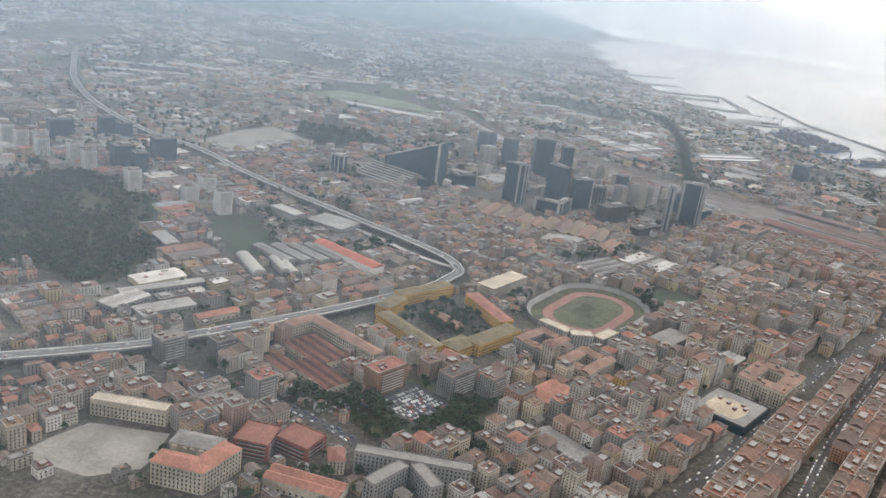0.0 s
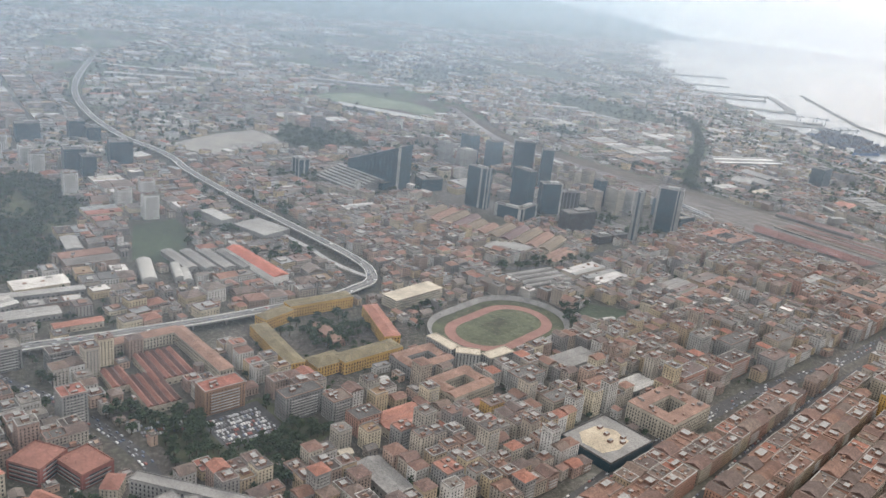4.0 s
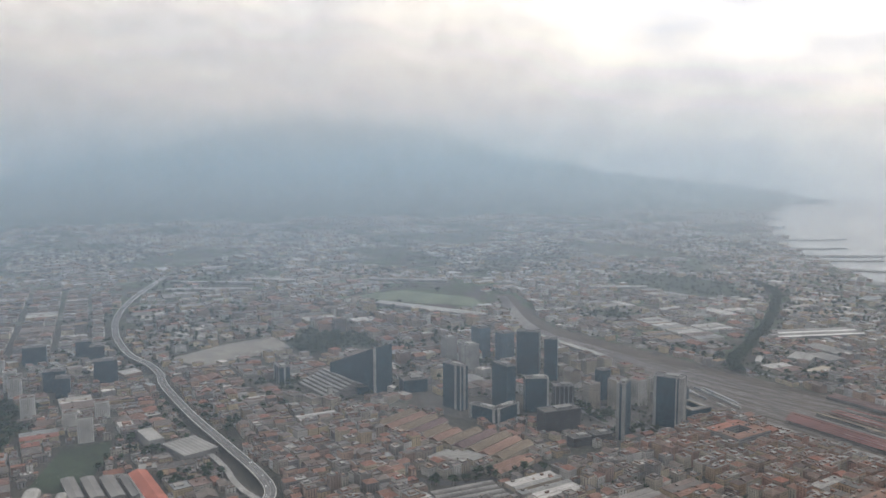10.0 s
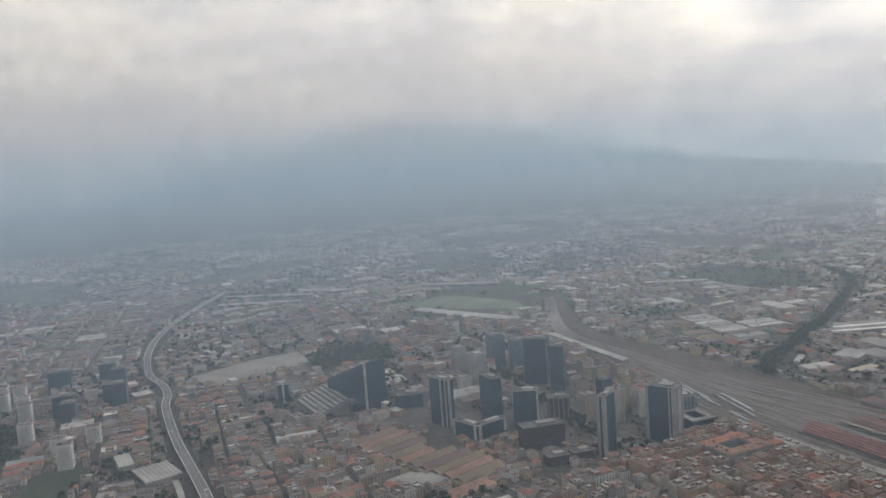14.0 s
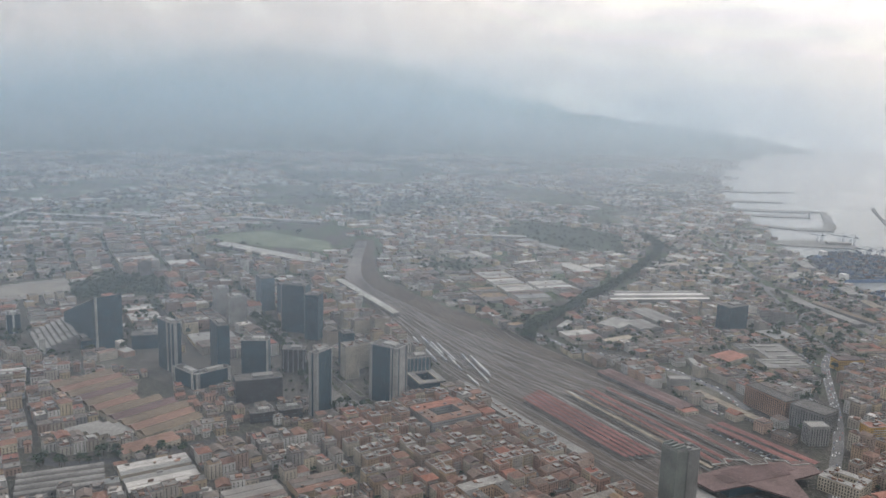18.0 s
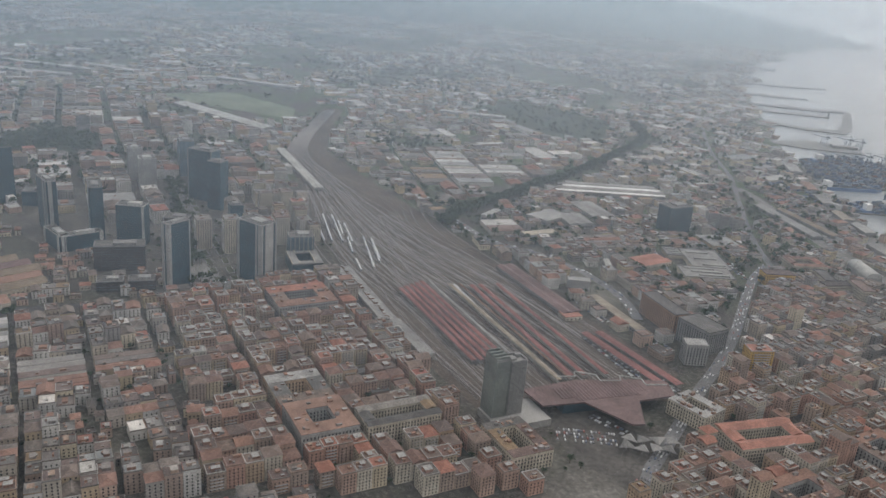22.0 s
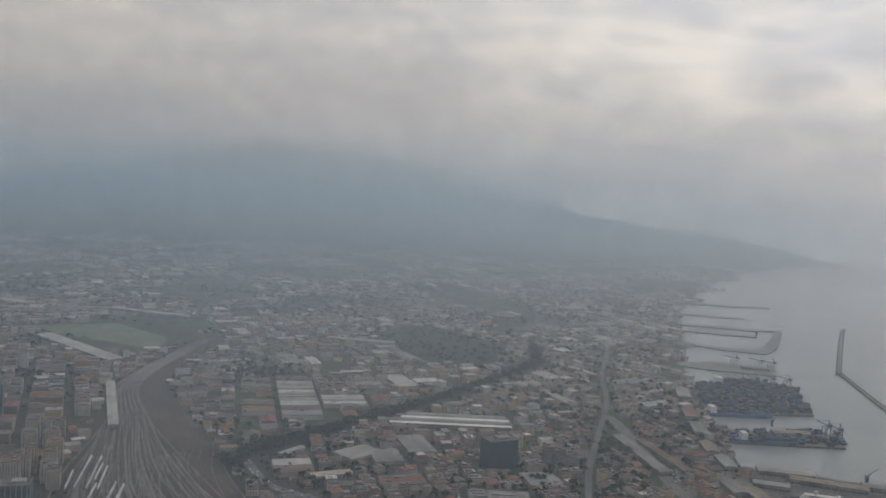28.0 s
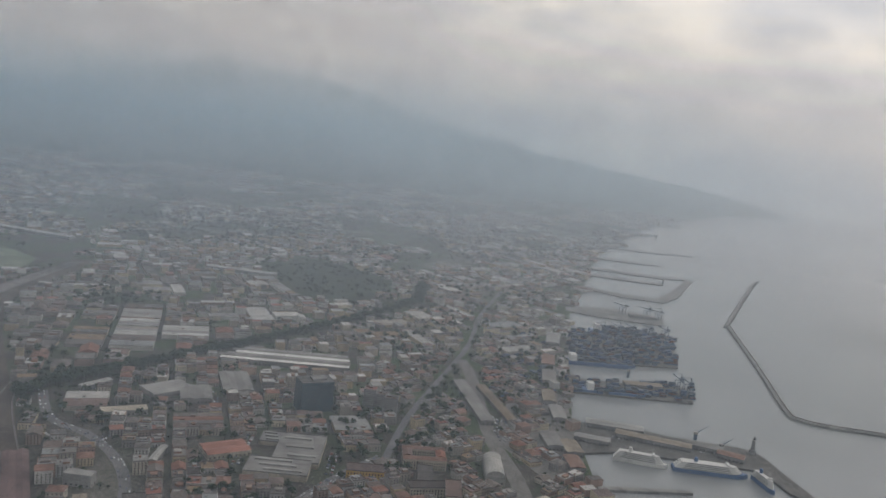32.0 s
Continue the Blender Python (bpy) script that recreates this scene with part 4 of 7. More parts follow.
# ---- viaduct ----
def viaduct():
    t = thing("viaduct", "grey concrete road viaduct on pillars curving through the city", "viaduct", kind="structure")
    line = smooth_line([(-260, 400), (-171, 447), (-140, 473), (-122, 488), (-70, 533), (-31, 571), (4, 609), (18, 634), (25, 650), (22, 667), (12, 685), (-17, 713), (-71, 757), (-141, 814), (-225, 890), (-258, 928), (-297, 961), (-343, 989), (-391, 1032), (-451, 1096), (-523, 1192), (-600, 1330), (-700, 1560)], 5)
    rise = [5.0] * len(line)
    g = Mesh()
    band(g, line, 8.5, 5.0, 0, 0.9, rise)
    part("deck", g, [M_LGREY], t)
    g = Mesh()
    band(g, line, 7.4, 5.0, 0, 0.0, [z + 0.03 for z in rise])
    part("carriageway", g, [M_ROADDECK], t)
    for s in (0, 1):
        edge = strip(line, 8.3)[s]
        g = Mesh()
        band(g, edge, 0.35, 5.0, 0, 0.65, [z + 0.62 for z in rise])
        part("parapet", g, [M_PALEFLATS], t)
    g = Mesh()
    band(g, line, 0.5, 5.0, 0, 0.4, [z + 0.42 for z in rise])
    part("divider", g, [M_LGREY], t)
    g = Mesh()
    g.box(0, 0, 0, 1.3, 3.4, 4.1)
    g.box(0, 0, 3.4, 1.5, 6.5, 0.8)
    me = g.made("pillar", [M_GREY])
    run = 0.0
    for a, b in zip(line, line[1:]):
        run += math.dist(a, b)
        if run > 17:
            run = 0.0
            ob = part("pillar", me, [], t)
            ob.matrix_basis = pose(a[0], a[1], 0, 0, 0, math.degrees(math.atan2(b[1] - a[1], b[0] - a[0])))
    take_line(line[::3], 16)
    ramp = smooth_line([(22, 660), (2, 672), (-20, 690), (-45, 716), (-80, 745)], 5)
    g = Mesh()
    band(g, ramp, 5, 4.0, 0, 0.8, [4.6 - 3.6 * i / len(ramp) for i in range(len(ramp))])
    part("slip_ramp", g, [M_LGREY], t)
    take_line(ramp[::3], 8)
    return line


VIADUCT = viaduct()


# ---- landmarks of the near city ----
def edge(a, b, depth):
    """Centre, length and angle of a block whose one long side runs a to b and which reaches depth to the left of it."""
    dx, dy = b[0] - a[0], b[1] - a[1]
    n = math.hypot(dx, dy)
    return (a[0] + b[0]) / 2 - dy / n * depth / 2, (a[1] + b[1]) / 2 + dx / n * depth / 2, n, depth, math.degrees(math.atan2(dy, dx))


def wing_block(name, wings, h, wall_mat, roof_mat, label, storey=2.2, roof="hip"):
    """A large building of several wings, each (x, y, length, depth, angle, height factor)."""
    t = thing(name, label, "building")
    for x, y, w, d, a, f in wings:
        take(rect(x, y, w + 2, d + 2, a))
        m = pose(x, y, 0, 0, 0, a)
        g = Mesh()
        g.prism(rect(0, 0, w, d), 0, h * f, 0, 0)
        wall_ob = part("wing_wall", g, [wall_mat], t)
        wall_ob.matrix_basis = m
        win = Mesh()
        window_rows(win, w, d, 0, h * f, storey=storey, pitch=2.0, ww=0.75, wh=1.25)
        tagged(part("windows", win, [M_GLASSY], wall_ob), kind="stuff")
        g = Mesh()
        if roof == "hip":
            g.hip(0, 0, h * f, w, d, d * 0.16)
        else:
            parapet_roof(g, w, d, h * f)
        part("roof", g, [roof_mat], t).matrix_basis = m
    return t


# the yellow hospital round its garden
wing_block("yellow_palace", [(-1, 594, 50, 11, 43, 1.0), (-23, 561, 26, 11, 62, 0.95), (-8, 518, 60, 11, -48.5, 0.9), (50, 525, 46, 13, 49, 1.0), (27, 507, 22, 15, 49, 0.85)],
           8.5, M_YELLOW, M_YROOF, "long yellow plaster palace of many wings round a garden")
wing_block("tile_roof_wing", [(48, 575, 52, 11, -61, 1.0)], 8.0, M_YELLOW, M_TERRA, "yellow palace wing with a bright red tile roof")
wing_block("garden_wing", [(17, 551, 30, 9, -45, 0.6)], 8.0, M_BROWNROOF, M_BROWNROOF, "low dark brown wing inside the palace garden")
take([(-30, 535), (14, 494), (66, 535), (40, 605), (0, 605)])
courtyard_block(84, 528, 33, 25, 8.5, 7.5, 49, M_BROWNROOF, M_LGREY, "white block with brown tile roof round a court", RND)
courtyard_block(111, 503, 34, 26, 8.5, 8, 51, M_BROWNROOF, M_CREAM, "cream block with brown tile roof round a court", RND)
# former barracks with rows of red sheds
wing_block("barracks_wing", [(-94, 492, 66, 9, 48, 1.0), (-49, 496, 66, 9, -41, 1.0)], 8.0, M_CREAM, M_BROWNROOF, "long cream barracks wings with brown tile roofs")
# every second roof is darker: light and shade of the ridges put in as colour
for cx, cy, n, d, rows in ((-63, 475, 36, 24, 7), (-56, 446, 37, 19, 6), (-80, 452, 22, 12, 3)):
    shed(cx, cy, n, d, 4.5, -44, (M_SAWRED, M_SHADETILE), M_CREAM, "low barracks hall with rows of red-brown tile roofs", rise=1.5, rows=rows, name="tile_roof_hall")
# tall houses near the park
for x, y, w, d, h, wm, txt in ((-83, 410, 13, 12, 18, M_LGREY, "tall pale grey apartment tower with a tiled terrace"), (-17, 446, 24, 12, 15, M_BROWNBRICK, "brown brick apartment block with a pale roof edge"),
                               (26, 452, 24, 11, 15, M_GREY, "grey apartment block with stacked balconies"), (47, 455, 13, 11, 13, M_LGREY, "pale apartment block with stacked balconies"), (115, 402, 11, 12, 15, M_LGREY, "white apartment tower with a tile roof beside the avenue"),
                               (87, 437, 10, 9, 12, M_LGREY, "white apartment house with a red roof"), (-147, 450, 17, 12, 14, M_GREY, "grey apartment tower by the viaduct"), (-118, 458, 14, 11, 13, M_GREY, "pale grey apartment tower by the viaduct")):
    take(rect(x, y, w + 2, d + 2, A0))
    apartment(x, y, w, d, h, A0, RND, "flat", wm, M_TERRA if w < 12 else M_ROOF, True, txt, "apartment_tower", 2, "tall apartment towers")
def school(x, y, w, d, h, ang):
    """A red block with pale louvre bands, one for each storey and side."""
    t = thing("school_building", "dark red school building with white window bands", "building", x, y, 0, ang)
    take(rect(x, y, w + 2, d + 2, ang))
    g = Mesh()
    g.prism(rect(0, 0, w, d), 0, h, 0, 0)
    part("wall", g, [M_REDBRICK], t)
    g = Mesh()
    parapet_roof(g, w, d, h, rim=0.6)
    part("roof", g, [M_SAWRED], t)
    for j in range(int(h / 2.2)):
        z = 0.8 + j * 2.2
        for u, v, a, b in ((0, -d / 2 - 0.1, w * 0.84, 0.25), (0, d / 2 + 0.1, w * 0.84, 0.25), (w / 2 + 0.1, 0, 0.25, d * 0.8), (-w / 2 - 0.1, 0, 0.25, d * 0.8)):
            g = Mesh()
            g.box(u, v, z, a, b, 0.55)
            part("louvre_band", g, [M_LGREY], t)
            g = Mesh()
            g.box(u, v, z + 0.6, a, b * 0.7, 0.7)
            part("window_band", g, [M_GLASSY], t)


school(-74, 365, 18, 19, 9, -8)
school(-53, 369, 20, 17, 8, -26)
x, y, w, d, a = edge((-114, 326), (-89, 322), 11)
x2, y2, w2, d2, a2 = edge((-88.5, 322), (-77, 345), 11)
wing_block("corner_palazzo", [(x, y, w, d, a, 1.0), (x2, y2, w2, d2, a2, 1.0)], 12.0, M_CREAM, M_TERRA, "cream corner palazzo with a terracotta tile roof")
wing_block("long_palazzo", [(-143, 379, 40, 8, -4, 1.0)], 9.0, M_CREAM, M_CREAM, "long cream barracks building with a pale roof", roof="flat")
take(rect(-33, 357, 10, 14, 10))
apartment(-33, 357, 8, 12, 8, 10, RND, "hip", M_CREAM, M_SAWRED, False, "small cream house with a red hipped roof", "street_house", 2, "street houses of the city")
shed(-44, 335, 38, 13, 6, -14, M_TERRA, M_CREAM, "long hall with a faded red tile roof", rise=1.8, rows=2)


def church():
    t = thing("church", "stone church with a grey pitched roof and arched gables", "church", -100, 352, 0, -8)
    take(rect(-100, 352, 26, 18, -8))
    g = Mesh()
    g.prism(rect(0, 0, 24, 12), 0, 9, 0, 0)
    part("nave_wall", g, [M_CREAM], t)
    g = Mesh()
    g.hip(0, 0, 9, 24, 12, 2.6)
    part("roof", g, [M_GREY], t)
    for k in range(5):
        g = Mesh()
        g.box(-9 + k * 4.5, -6.6, 0, 3.4, 1.6, 7)
        g.vault(-9 + k * 4.5, -6.6, 7, 1.6, 3.4, 1.5, ang=90)
        part("chapel", g, [M_CREAM], t)


church()
wing_block("office_slab", [(5, 356, 58, 7, -5, 1.0), (-7, 341, 24, 7, 52, 1.0), (12, 343, 20, 7, -58, 1.0)], 12.0, M_LGREY, M_GREY, "grey modern office building with radiating wings and ribbon windows", roof="flat")
shed(-152, 412, 34, 6, 2.6, -14, M_WHITE, M_GREY, "long white-roofed carport beside the street", rise=0.5)
shed(87, 398, 38, 14, 5, -45, M_GREY, M_GREY, "long grey hall beside the park", rise=1.2)
shed(61, 417, 7, 5, 3.5, 40, M_CREAM, M_CREAM, "small cream pavilion in the park", rise=0.6)

shed(58, 493, 26, 5, 3.5, 49, M_WHITE, M_CREAM, "long white sheet roof beside the palace", rise=0.7)
shed(52, 488, 22, 4, 3.2, 49, M_LGREY, M_CREAM, "long pale sheet roof beside the palace", rise=0.5)
shed(84, 456, 30, 22, 5.5, A0, M_TERRA, M_CREAM, "low workshop block with bright terracotta roofs", rise=1.3, rows=3)
shed(221, 546, 24, 15, 4, A0, M_WHITE, M_GREY, "white corrugated market sheds", rise=0.9, rows=4)
shed(182, 566, 34, 18, 6, A0, M_GREY, M_GREY, "pale flat-roofed store behind the stadium", kind_of="flat", rows=2)
courtyard_block(236, 507, 40, 32, 12.5, 10, A0 + 2, M_BROWNROOF, M_CREAM, "large apartment block with red-brown roofs round a court", RND, pitched=False)
for x, y, w, d, h, wm, txt in ((132, 480, 11, 9, 11, M_YELLOW, "small yellow apartment house with balconies"), (255, 560, 27, 12, 12, M_PINK, "long pink apartment block"), (271, 612, 12, 11, 17, M_WHITE, "white apartment tower with balconies"), (296, 620, 26, 12, 14, M_LGREY, "pale grey apartment block with balconies"),
                               (320, 602, 22, 12, 14, M_LGREY, "pale grey apartment block with balconies"), (290, 590, 24, 12, 13, M_PINK, "pinkish apartment block with balconies"), (333, 640, 24, 12, 13, M_CREAM, "cream apartment block with balconies"), (64, 446, 16, 12, 11, M_PINK, "pink apartment house beside the car park"),
                               (150, 520, 22, 12, 13, M_WHITE, "white apartment block with stacked balconies"), (170, 498, 20, 11, 12, M_CREAM, "cream apartment block with stacked balconies"), (385, 560, 14, 12, 16, M_YELLOW, "ochre apartment tower on the tenement edge"), (392, 590, 20, 12, 14, M_CREAM, "cream apartment block on the tenement edge")):
    take(rect(x, y, w + 2, d + 2, A0))
    apartment(x, y, w, d, h, A0, RND, "flat", wm, M_ROOF, True, txt, "apartment_tower", 2, "tall apartment towers")

# market with a sunken dark edge and a bare roof
t = thing("market_building", "low dark-edged market building with a sandy roof deck", "building", 198, 468, 0, A0 + 2)
take(rect(198, 468, 44, 38, A0 + 2))
g = Mesh()
g.prism(rect(0, 0, 40, 34), 0, 5.5, 0, 0)
part("wall", g, [M_DARKGLASS], t)
g = Mesh()
parapet_roof(g, 40, 34, 5.5, rim=0.8, rim_mat=1)
part("roof", g, [M_GREY, M_DECKROOF], t)
g = Mesh()
g.flat([(-15, -8), (-4, -11), (8, -9), (11, 3), (5, 12), (-9, 13), (-16, 5)], 5.73)
part("sand_patch", g, [M_SAND], t)
for k in range(5):
    g = Mesh()
    g.box(RND.uniform(-4, 14), RND.uniform(-12, 12), 5.66, 3, 2.2, 1.6)
    part("roof_unit", g, [M_HUT], t)


def stadium():
    cx, cy, a = 129.5, 611.0, 57.0
    t = thing("stadium", "athletics stadium with a red running track round a grass pitch", "stadium", cx, cy, 0, a)

    def ring(l, w, n=20):
        p = []
        for e, s in ((l / 2, -90), (-l / 2, 90)):
            p += [(e + w / 2 * math.cos(radians(s + 180 * k / n)), w / 2 * math.sin(radians(s + 180 * k / n))) for k in range(n + 1)]
        return p
    for name, l, w, z, m in (("apron", 40, 76, 0.04, M_SCRUB), ("track", 38, 56, 0.10, M_TRACK), ("infield", 38, 40, 0.14, M_PITCH)):
        g = Mesh()
        g.flat(ring(l, w), z)
        part(name, g, [m], t)
    g = Mesh()
    g.flat(rect(0, 0, 26, 20), 0.16)
    part("worn_patch", g, [M_SCRUB], t)
    outer, inner = ring(40, 80), ring(40, 73)
    g = Mesh()
    n = len(outer)
    for k in range(n):
        j = (k + 1) % n
        g.add([(*inner[k], 0.3), (*inner[j], 0.3), (*outer[j], 3.2), (*outer[k], 3.2), (*outer[j], 0), (*outer[k], 0)], [(0, 1, 2, 3), (3, 2, 4, 5)])
    part("terrace", g, [M_GREY], t)
    take([(cx + math.cos(radians(a)) * x - math.sin(radians(a)) * y, cy + math.sin(radians(a)) * x + math.cos(radians(a)) * y) for x, y in ring(42, 84)])
    g = Mesh()
    g.box(0, -41, 0, 40, 5, 4.5)
    g.gable(0, -41, 4.5, 42, 7, 0.8)
    part("grandstand", g, [M_GREY], t)


stadium()
t = thing("sports_dome", "white barrel-roofed sports dome on the pitch", "dome", 210, 648, 0, 35)
take(rect(210, 648, 14, 12, 35))
g = Mesh()
g.vault(0, 0, 0.2, 11, 9, 4.2, n=12)
part("membrane", g, [M_WHITE], t)
g = Mesh()
g.box(0, 0, 0, 11.4, 9.4, 0.3)
part("plinth", g, [M_GREY], t)
wing_block("curved_flats", [(95, 548, 24, 9, -40, 1.0), (112, 539, 16, 9, 5, 1.0), (131, 547, 22, 9, 50, 0.85)], 11.5, M_WHITE, M_CREAM, "white apartment block bent round a corner by the stadium", roof="flat", storey=1.8)
t = thing("parking_garage", "cream multi-storey car park with open parking decks", "garage", 61, 634, 0, 53)
take(rect(61, 634, 52, 18, 53))
g = Mesh()
g.prism(rect(0, 0, 46, 13), 0, 8, 0, 0)
part("core", g, [M_GLASSY], t)
for k in range(5):
    g = Mesh()
    g.box(0, 0, k * 1.9 + 0.5, 49, 16, 0.75)
    part("deck", g, [M_CREAM], t)

# works and yards behind the viaduct
x, y, w, d, a = edge((-99, 670), (-44, 624), 13)
shed(x, y, w, d, 7.5, a, M_REDTILE, M_PALEFLATS, "long white depot with a bright red tile roof", rise=2.2, name="depot", category="depot")
shed(-93, 741, 40, 30, 5.5, -28, M_LGREY, M_GREY, "flat grey hall with striped roof lights", rows=8, rise=0.5)
shed(-138, 749, 34, 13, 8, -36, M_WHITE, M_LGREY, "white works building with a pale flat roof", kind_of="flat")
for k, (cx, cy, w) in enumerate(((-138, 610, 42), (-117, 617, 30), (-108, 612, 24))):
    shed(cx, cy, w, 11 if k == 0 else 7, 4, -58, M_WHITE, M_LGREY, "pale vaulted works shed", kind_of="vault", name="vaulted_shed")
shed(-200, 515, 32, 16, 4, 62, (M_WHITE, M_LGREY), M_GREY, "white-roofed works shed by the viaduct", rows=3)
shed(-172, 512, 40, 14, 4, 42, M_LGREY, M_GREY, "pale-roofed works hall by the viaduct", rows=3, rise=0.7)
shed(-136, 510, 30, 8, 4.5, 44, M_TERRA, M_CREAM, "long low building with a red tile roof", rise=1.2)
shed(-185, 545, 60, 8, 4, 40, M_LGREY, M_GREY, "long grey works range", rise=0.8)
for k in range(4):
    shed(-88 - k * 13, 690 - k * 6 - 30, 44, 9, 4, -40, M_GREY, M_LGREY, "long grey hall in a row of works", rise=1.0)
shed(-215, 640, 30, 12, 5, -50, M_LGREY, M_GREY, "pale works shed under the hill", rise=1.0)
shed(156, 718, 50, 30, 3.5, 42, (M_GREY, M_DECKROOF), M_GREY, "long glass-roofed tram depot hall", rows=7, kind_of="vault", rise=1.1, name="tram_depot")
# workshop rows before the business district
for k in range(11):
    n = (50, 50, 50, 48, 36, 34, 46, 50, 52, 48, 46)[k]
    cx, cy = 35 + k * 12.4 + math.cos(radians(69)) * n / 2, 838 - k * 4.8 + math.sin(radians(69)) * n / 2
    shed(cx, cy, n, 11.6, 5.0, 69, (M_TAN, M_BROWNROOF, M_TAN, M_STATION)[k % 4], M_CREAM, "long workshop hall with a worn pitched roof", rise=2.4, name="workshop_hall")
for k in range(5):
    shed(112 + k * 8, 786 + k * 1.5, 24, 7.6, 4, 62, M_LGREY, M_CREAM, "pale workshop with a saw-tooth roof", rise=1.0, rows=2, name="workshop_hall")
shed(172, 780, 40, 16, 4.5, 62, M_BROWNROOF, M_CREAM, "low brown-roofed depot hall", rise=1.4, rows=2, name="depot_hall")


# ---- business district ----
TA = -42.0
x, y, w, d, a = edge((-68, 963), (-4, 936), 24)
t = thing("office_tower", "huge dark glass slab tower with a sloping top and pale corner", "tower", x, y, 0, a, "business district towers")
take(rect(x, y, w + 3, d + 3, a))


def wedge(u0, u1, v0, v1, lift=0.0, thick=None, top0=23.0, top1=50.0):
    """A slice of the slab between u0 and u1: its top follows the slope, its foot stands on the ground or hangs thick below the top."""
    g = Mesh()
    hs = [top0 + (top1 - top0) * (u + w / 2) / w + lift for u in (u0, u1)]
    lo = [0.0, 0.0] if thick is None else [q - thick for q in hs]
    g.add([(u0, v0, lo[0]), (u1, v0, lo[1]), (u1, v1, lo[1]), (u0, v1, lo[0]), (u0, v0, hs[0]), (u1, v0, hs[1]), (u1, v1, hs[1]), (u0, v1, hs[0])],
          [(0, 1, 5, 4), (1, 2, 6, 5), (2, 3, 7, 6), (3, 0, 4, 7), (4, 5, 6, 7), (0, 3, 2, 1)])
    return g


part("glass_body", wedge(-w / 2, w / 2, -d / 2, d / 2), [M_DARKGLASS], t)
part("roof_slab", wedge(-w / 2 - 0.2, w / 2 + 0.2, -d / 2 - 0.2, d / 2 + 0.2, 0.5, 0.45), [M_GREY], t)
part("fin", wedge(w / 2 - 2.8, w / 2 + 0.5, -d / 2 - 0.9, -d / 2 - 0.02, 1.0), [M_WHITE], t)
for k in range(14):
    g = Mesh()
    u = -w / 2 + 4 + k * 5
    g.box(u, -d / 2 - 0.1, 0, 0.25, 0.18, 23 + 27 * (u + w / 2) / w)
    part("mullion", g, [M_BLUEGLASS], t)
for k in range(24):
    g = Mesh()
    z = 2 + k * 2.0
    u = max(-w / 2, -w / 2 + (z - 23) / 27 * w)
    g.box((u + w / 2 - 2.6) / 2, -d / 2 - 0.08, z, max(0.5, w / 2 - 2.6 - u), 0.12, 0.14)
    g.box(w / 2 + 0.08, 0, z, 0.12, d - 0.4, 0.14)
    part("floor_edge", g, [M_BLUEGLASS], t)
tower(26, 966, 26, 18, 13, 35, M_DARKGLASS, M_GREY, "lower dark glass block beside the slab tower")
tower(-30, 945, 30, 10, 8, -35, M_DARKGLASS, M_GREY, "low dark glass base of the slab tower")
x, y, w, d, a = edge((72, 923), (95, 912), 8)
tower(x, y, w, d, 43.5, a, M_DARKGLASS, M_LGREY, "slim dark office tower with pale concrete fins", fins=((0, 0.35, 2.4), (0, 0.9, 1.6), (1, -0.5, 3.0)))
for p, q in (((106, 897), (134, 885.5)), ((136, 886), (150, 915))):
    x, y, w, d, a = edge(p, q, 9)
    tower(x, y, w, d, 12.5, a, M_DARKGLASS, M_WHITE, "low dark glass office block with white end walls", fins=((0, -1.0, 2.2), (0, 1.0, 3.0), (0, -0.82, 0.6), (1, 0.0, 2.4), (3, 0.0, 2.4)))
tower(132.5, 926, 24.5, 10.5, 46.4, TA, M_DARKGLASS, M_GREY, "dark stepped office tower", fins=())
x, y, w, d, a = edge((154, 925), (175, 933.5), 12)
tower(x, y, w, d, 33, a, M_DARKGLASS, M_WHITE, "dark wedge office block with a white edge strip", fins=((0, 1.0, 1.2), (0, 0.88, 0.5)))
tower(184, 962, 20, 14, 20, 20, M_BROWNGLASS, M_GREY, "ribbed brown office block", fins=tuple((0, -0.9 + 0.45 * k, 0.8) for k in range(5)))
tower(127.6, 1068.3, 26, 15, 48.7, 5, M_DARKGLASS, M_GREY, "large dark blue glass tower", fins=((0, -1.0, 0.8), (0, 1.0, 0.8)))
tower(156.4, 1051.5, 14, 13.5, 45.4, 5, M_DARKGLASS, M_GREY, "slim dark glass tower with a pale cap")
tower(88.7, 1119, 14, 18, 33.8, TA, M_BLUEGLASS, M_GREY, "blue-grey glass tower beside a taller dark one")
tower(56.3, 1128.2, 19.5, 15, 36.6, TA, M_BLUEGLASS, M_GREY, "blue-grey glass tower in haze")
tower(30, 1082, 14, 14, 32, TA, M_LGREY, M_WHITE, "pale concrete tower with a stepped top", name="concrete_tower")
tower(58, 1068, 20, 16, 29, TA, M_LGREY, M_WHITE, "white rounded concrete tower", name="concrete_tower", fins=((0, 0, 6), (0, 0.9, 2)))
x, y, w, d, a = edge((183, 871), (211, 894), 15)
tower(x, y, w, d, 19, a, M_BROWNGLASS, M_GREY, "broad brown-black office block")
for cx, cy in ((216, 853), (232, 867)):
    tower(cx, cy, 18, 11, 7.5, 41, M_BROWNGLASS, M_LGREY, "low dark block with a pale roof edge", fins=((1, 0.9, 1.4),))
tower(249.8, 883.1, 7, 18.5, 49.5, -12, M_DARKGLASS, M_LGREY, "slim twin-stripe tower with pale concrete uprights", fins=((0, -1.0, 2.4), (0, 1.0, 2.4), (1, -1.0, 2.2), (3, -1.0, 2.0), (1, 1.0, 0.8)))
tower(219, 994, 11, 11, 30, TA, M_DARKGLASS, M_GREY, "slim dark office tower")
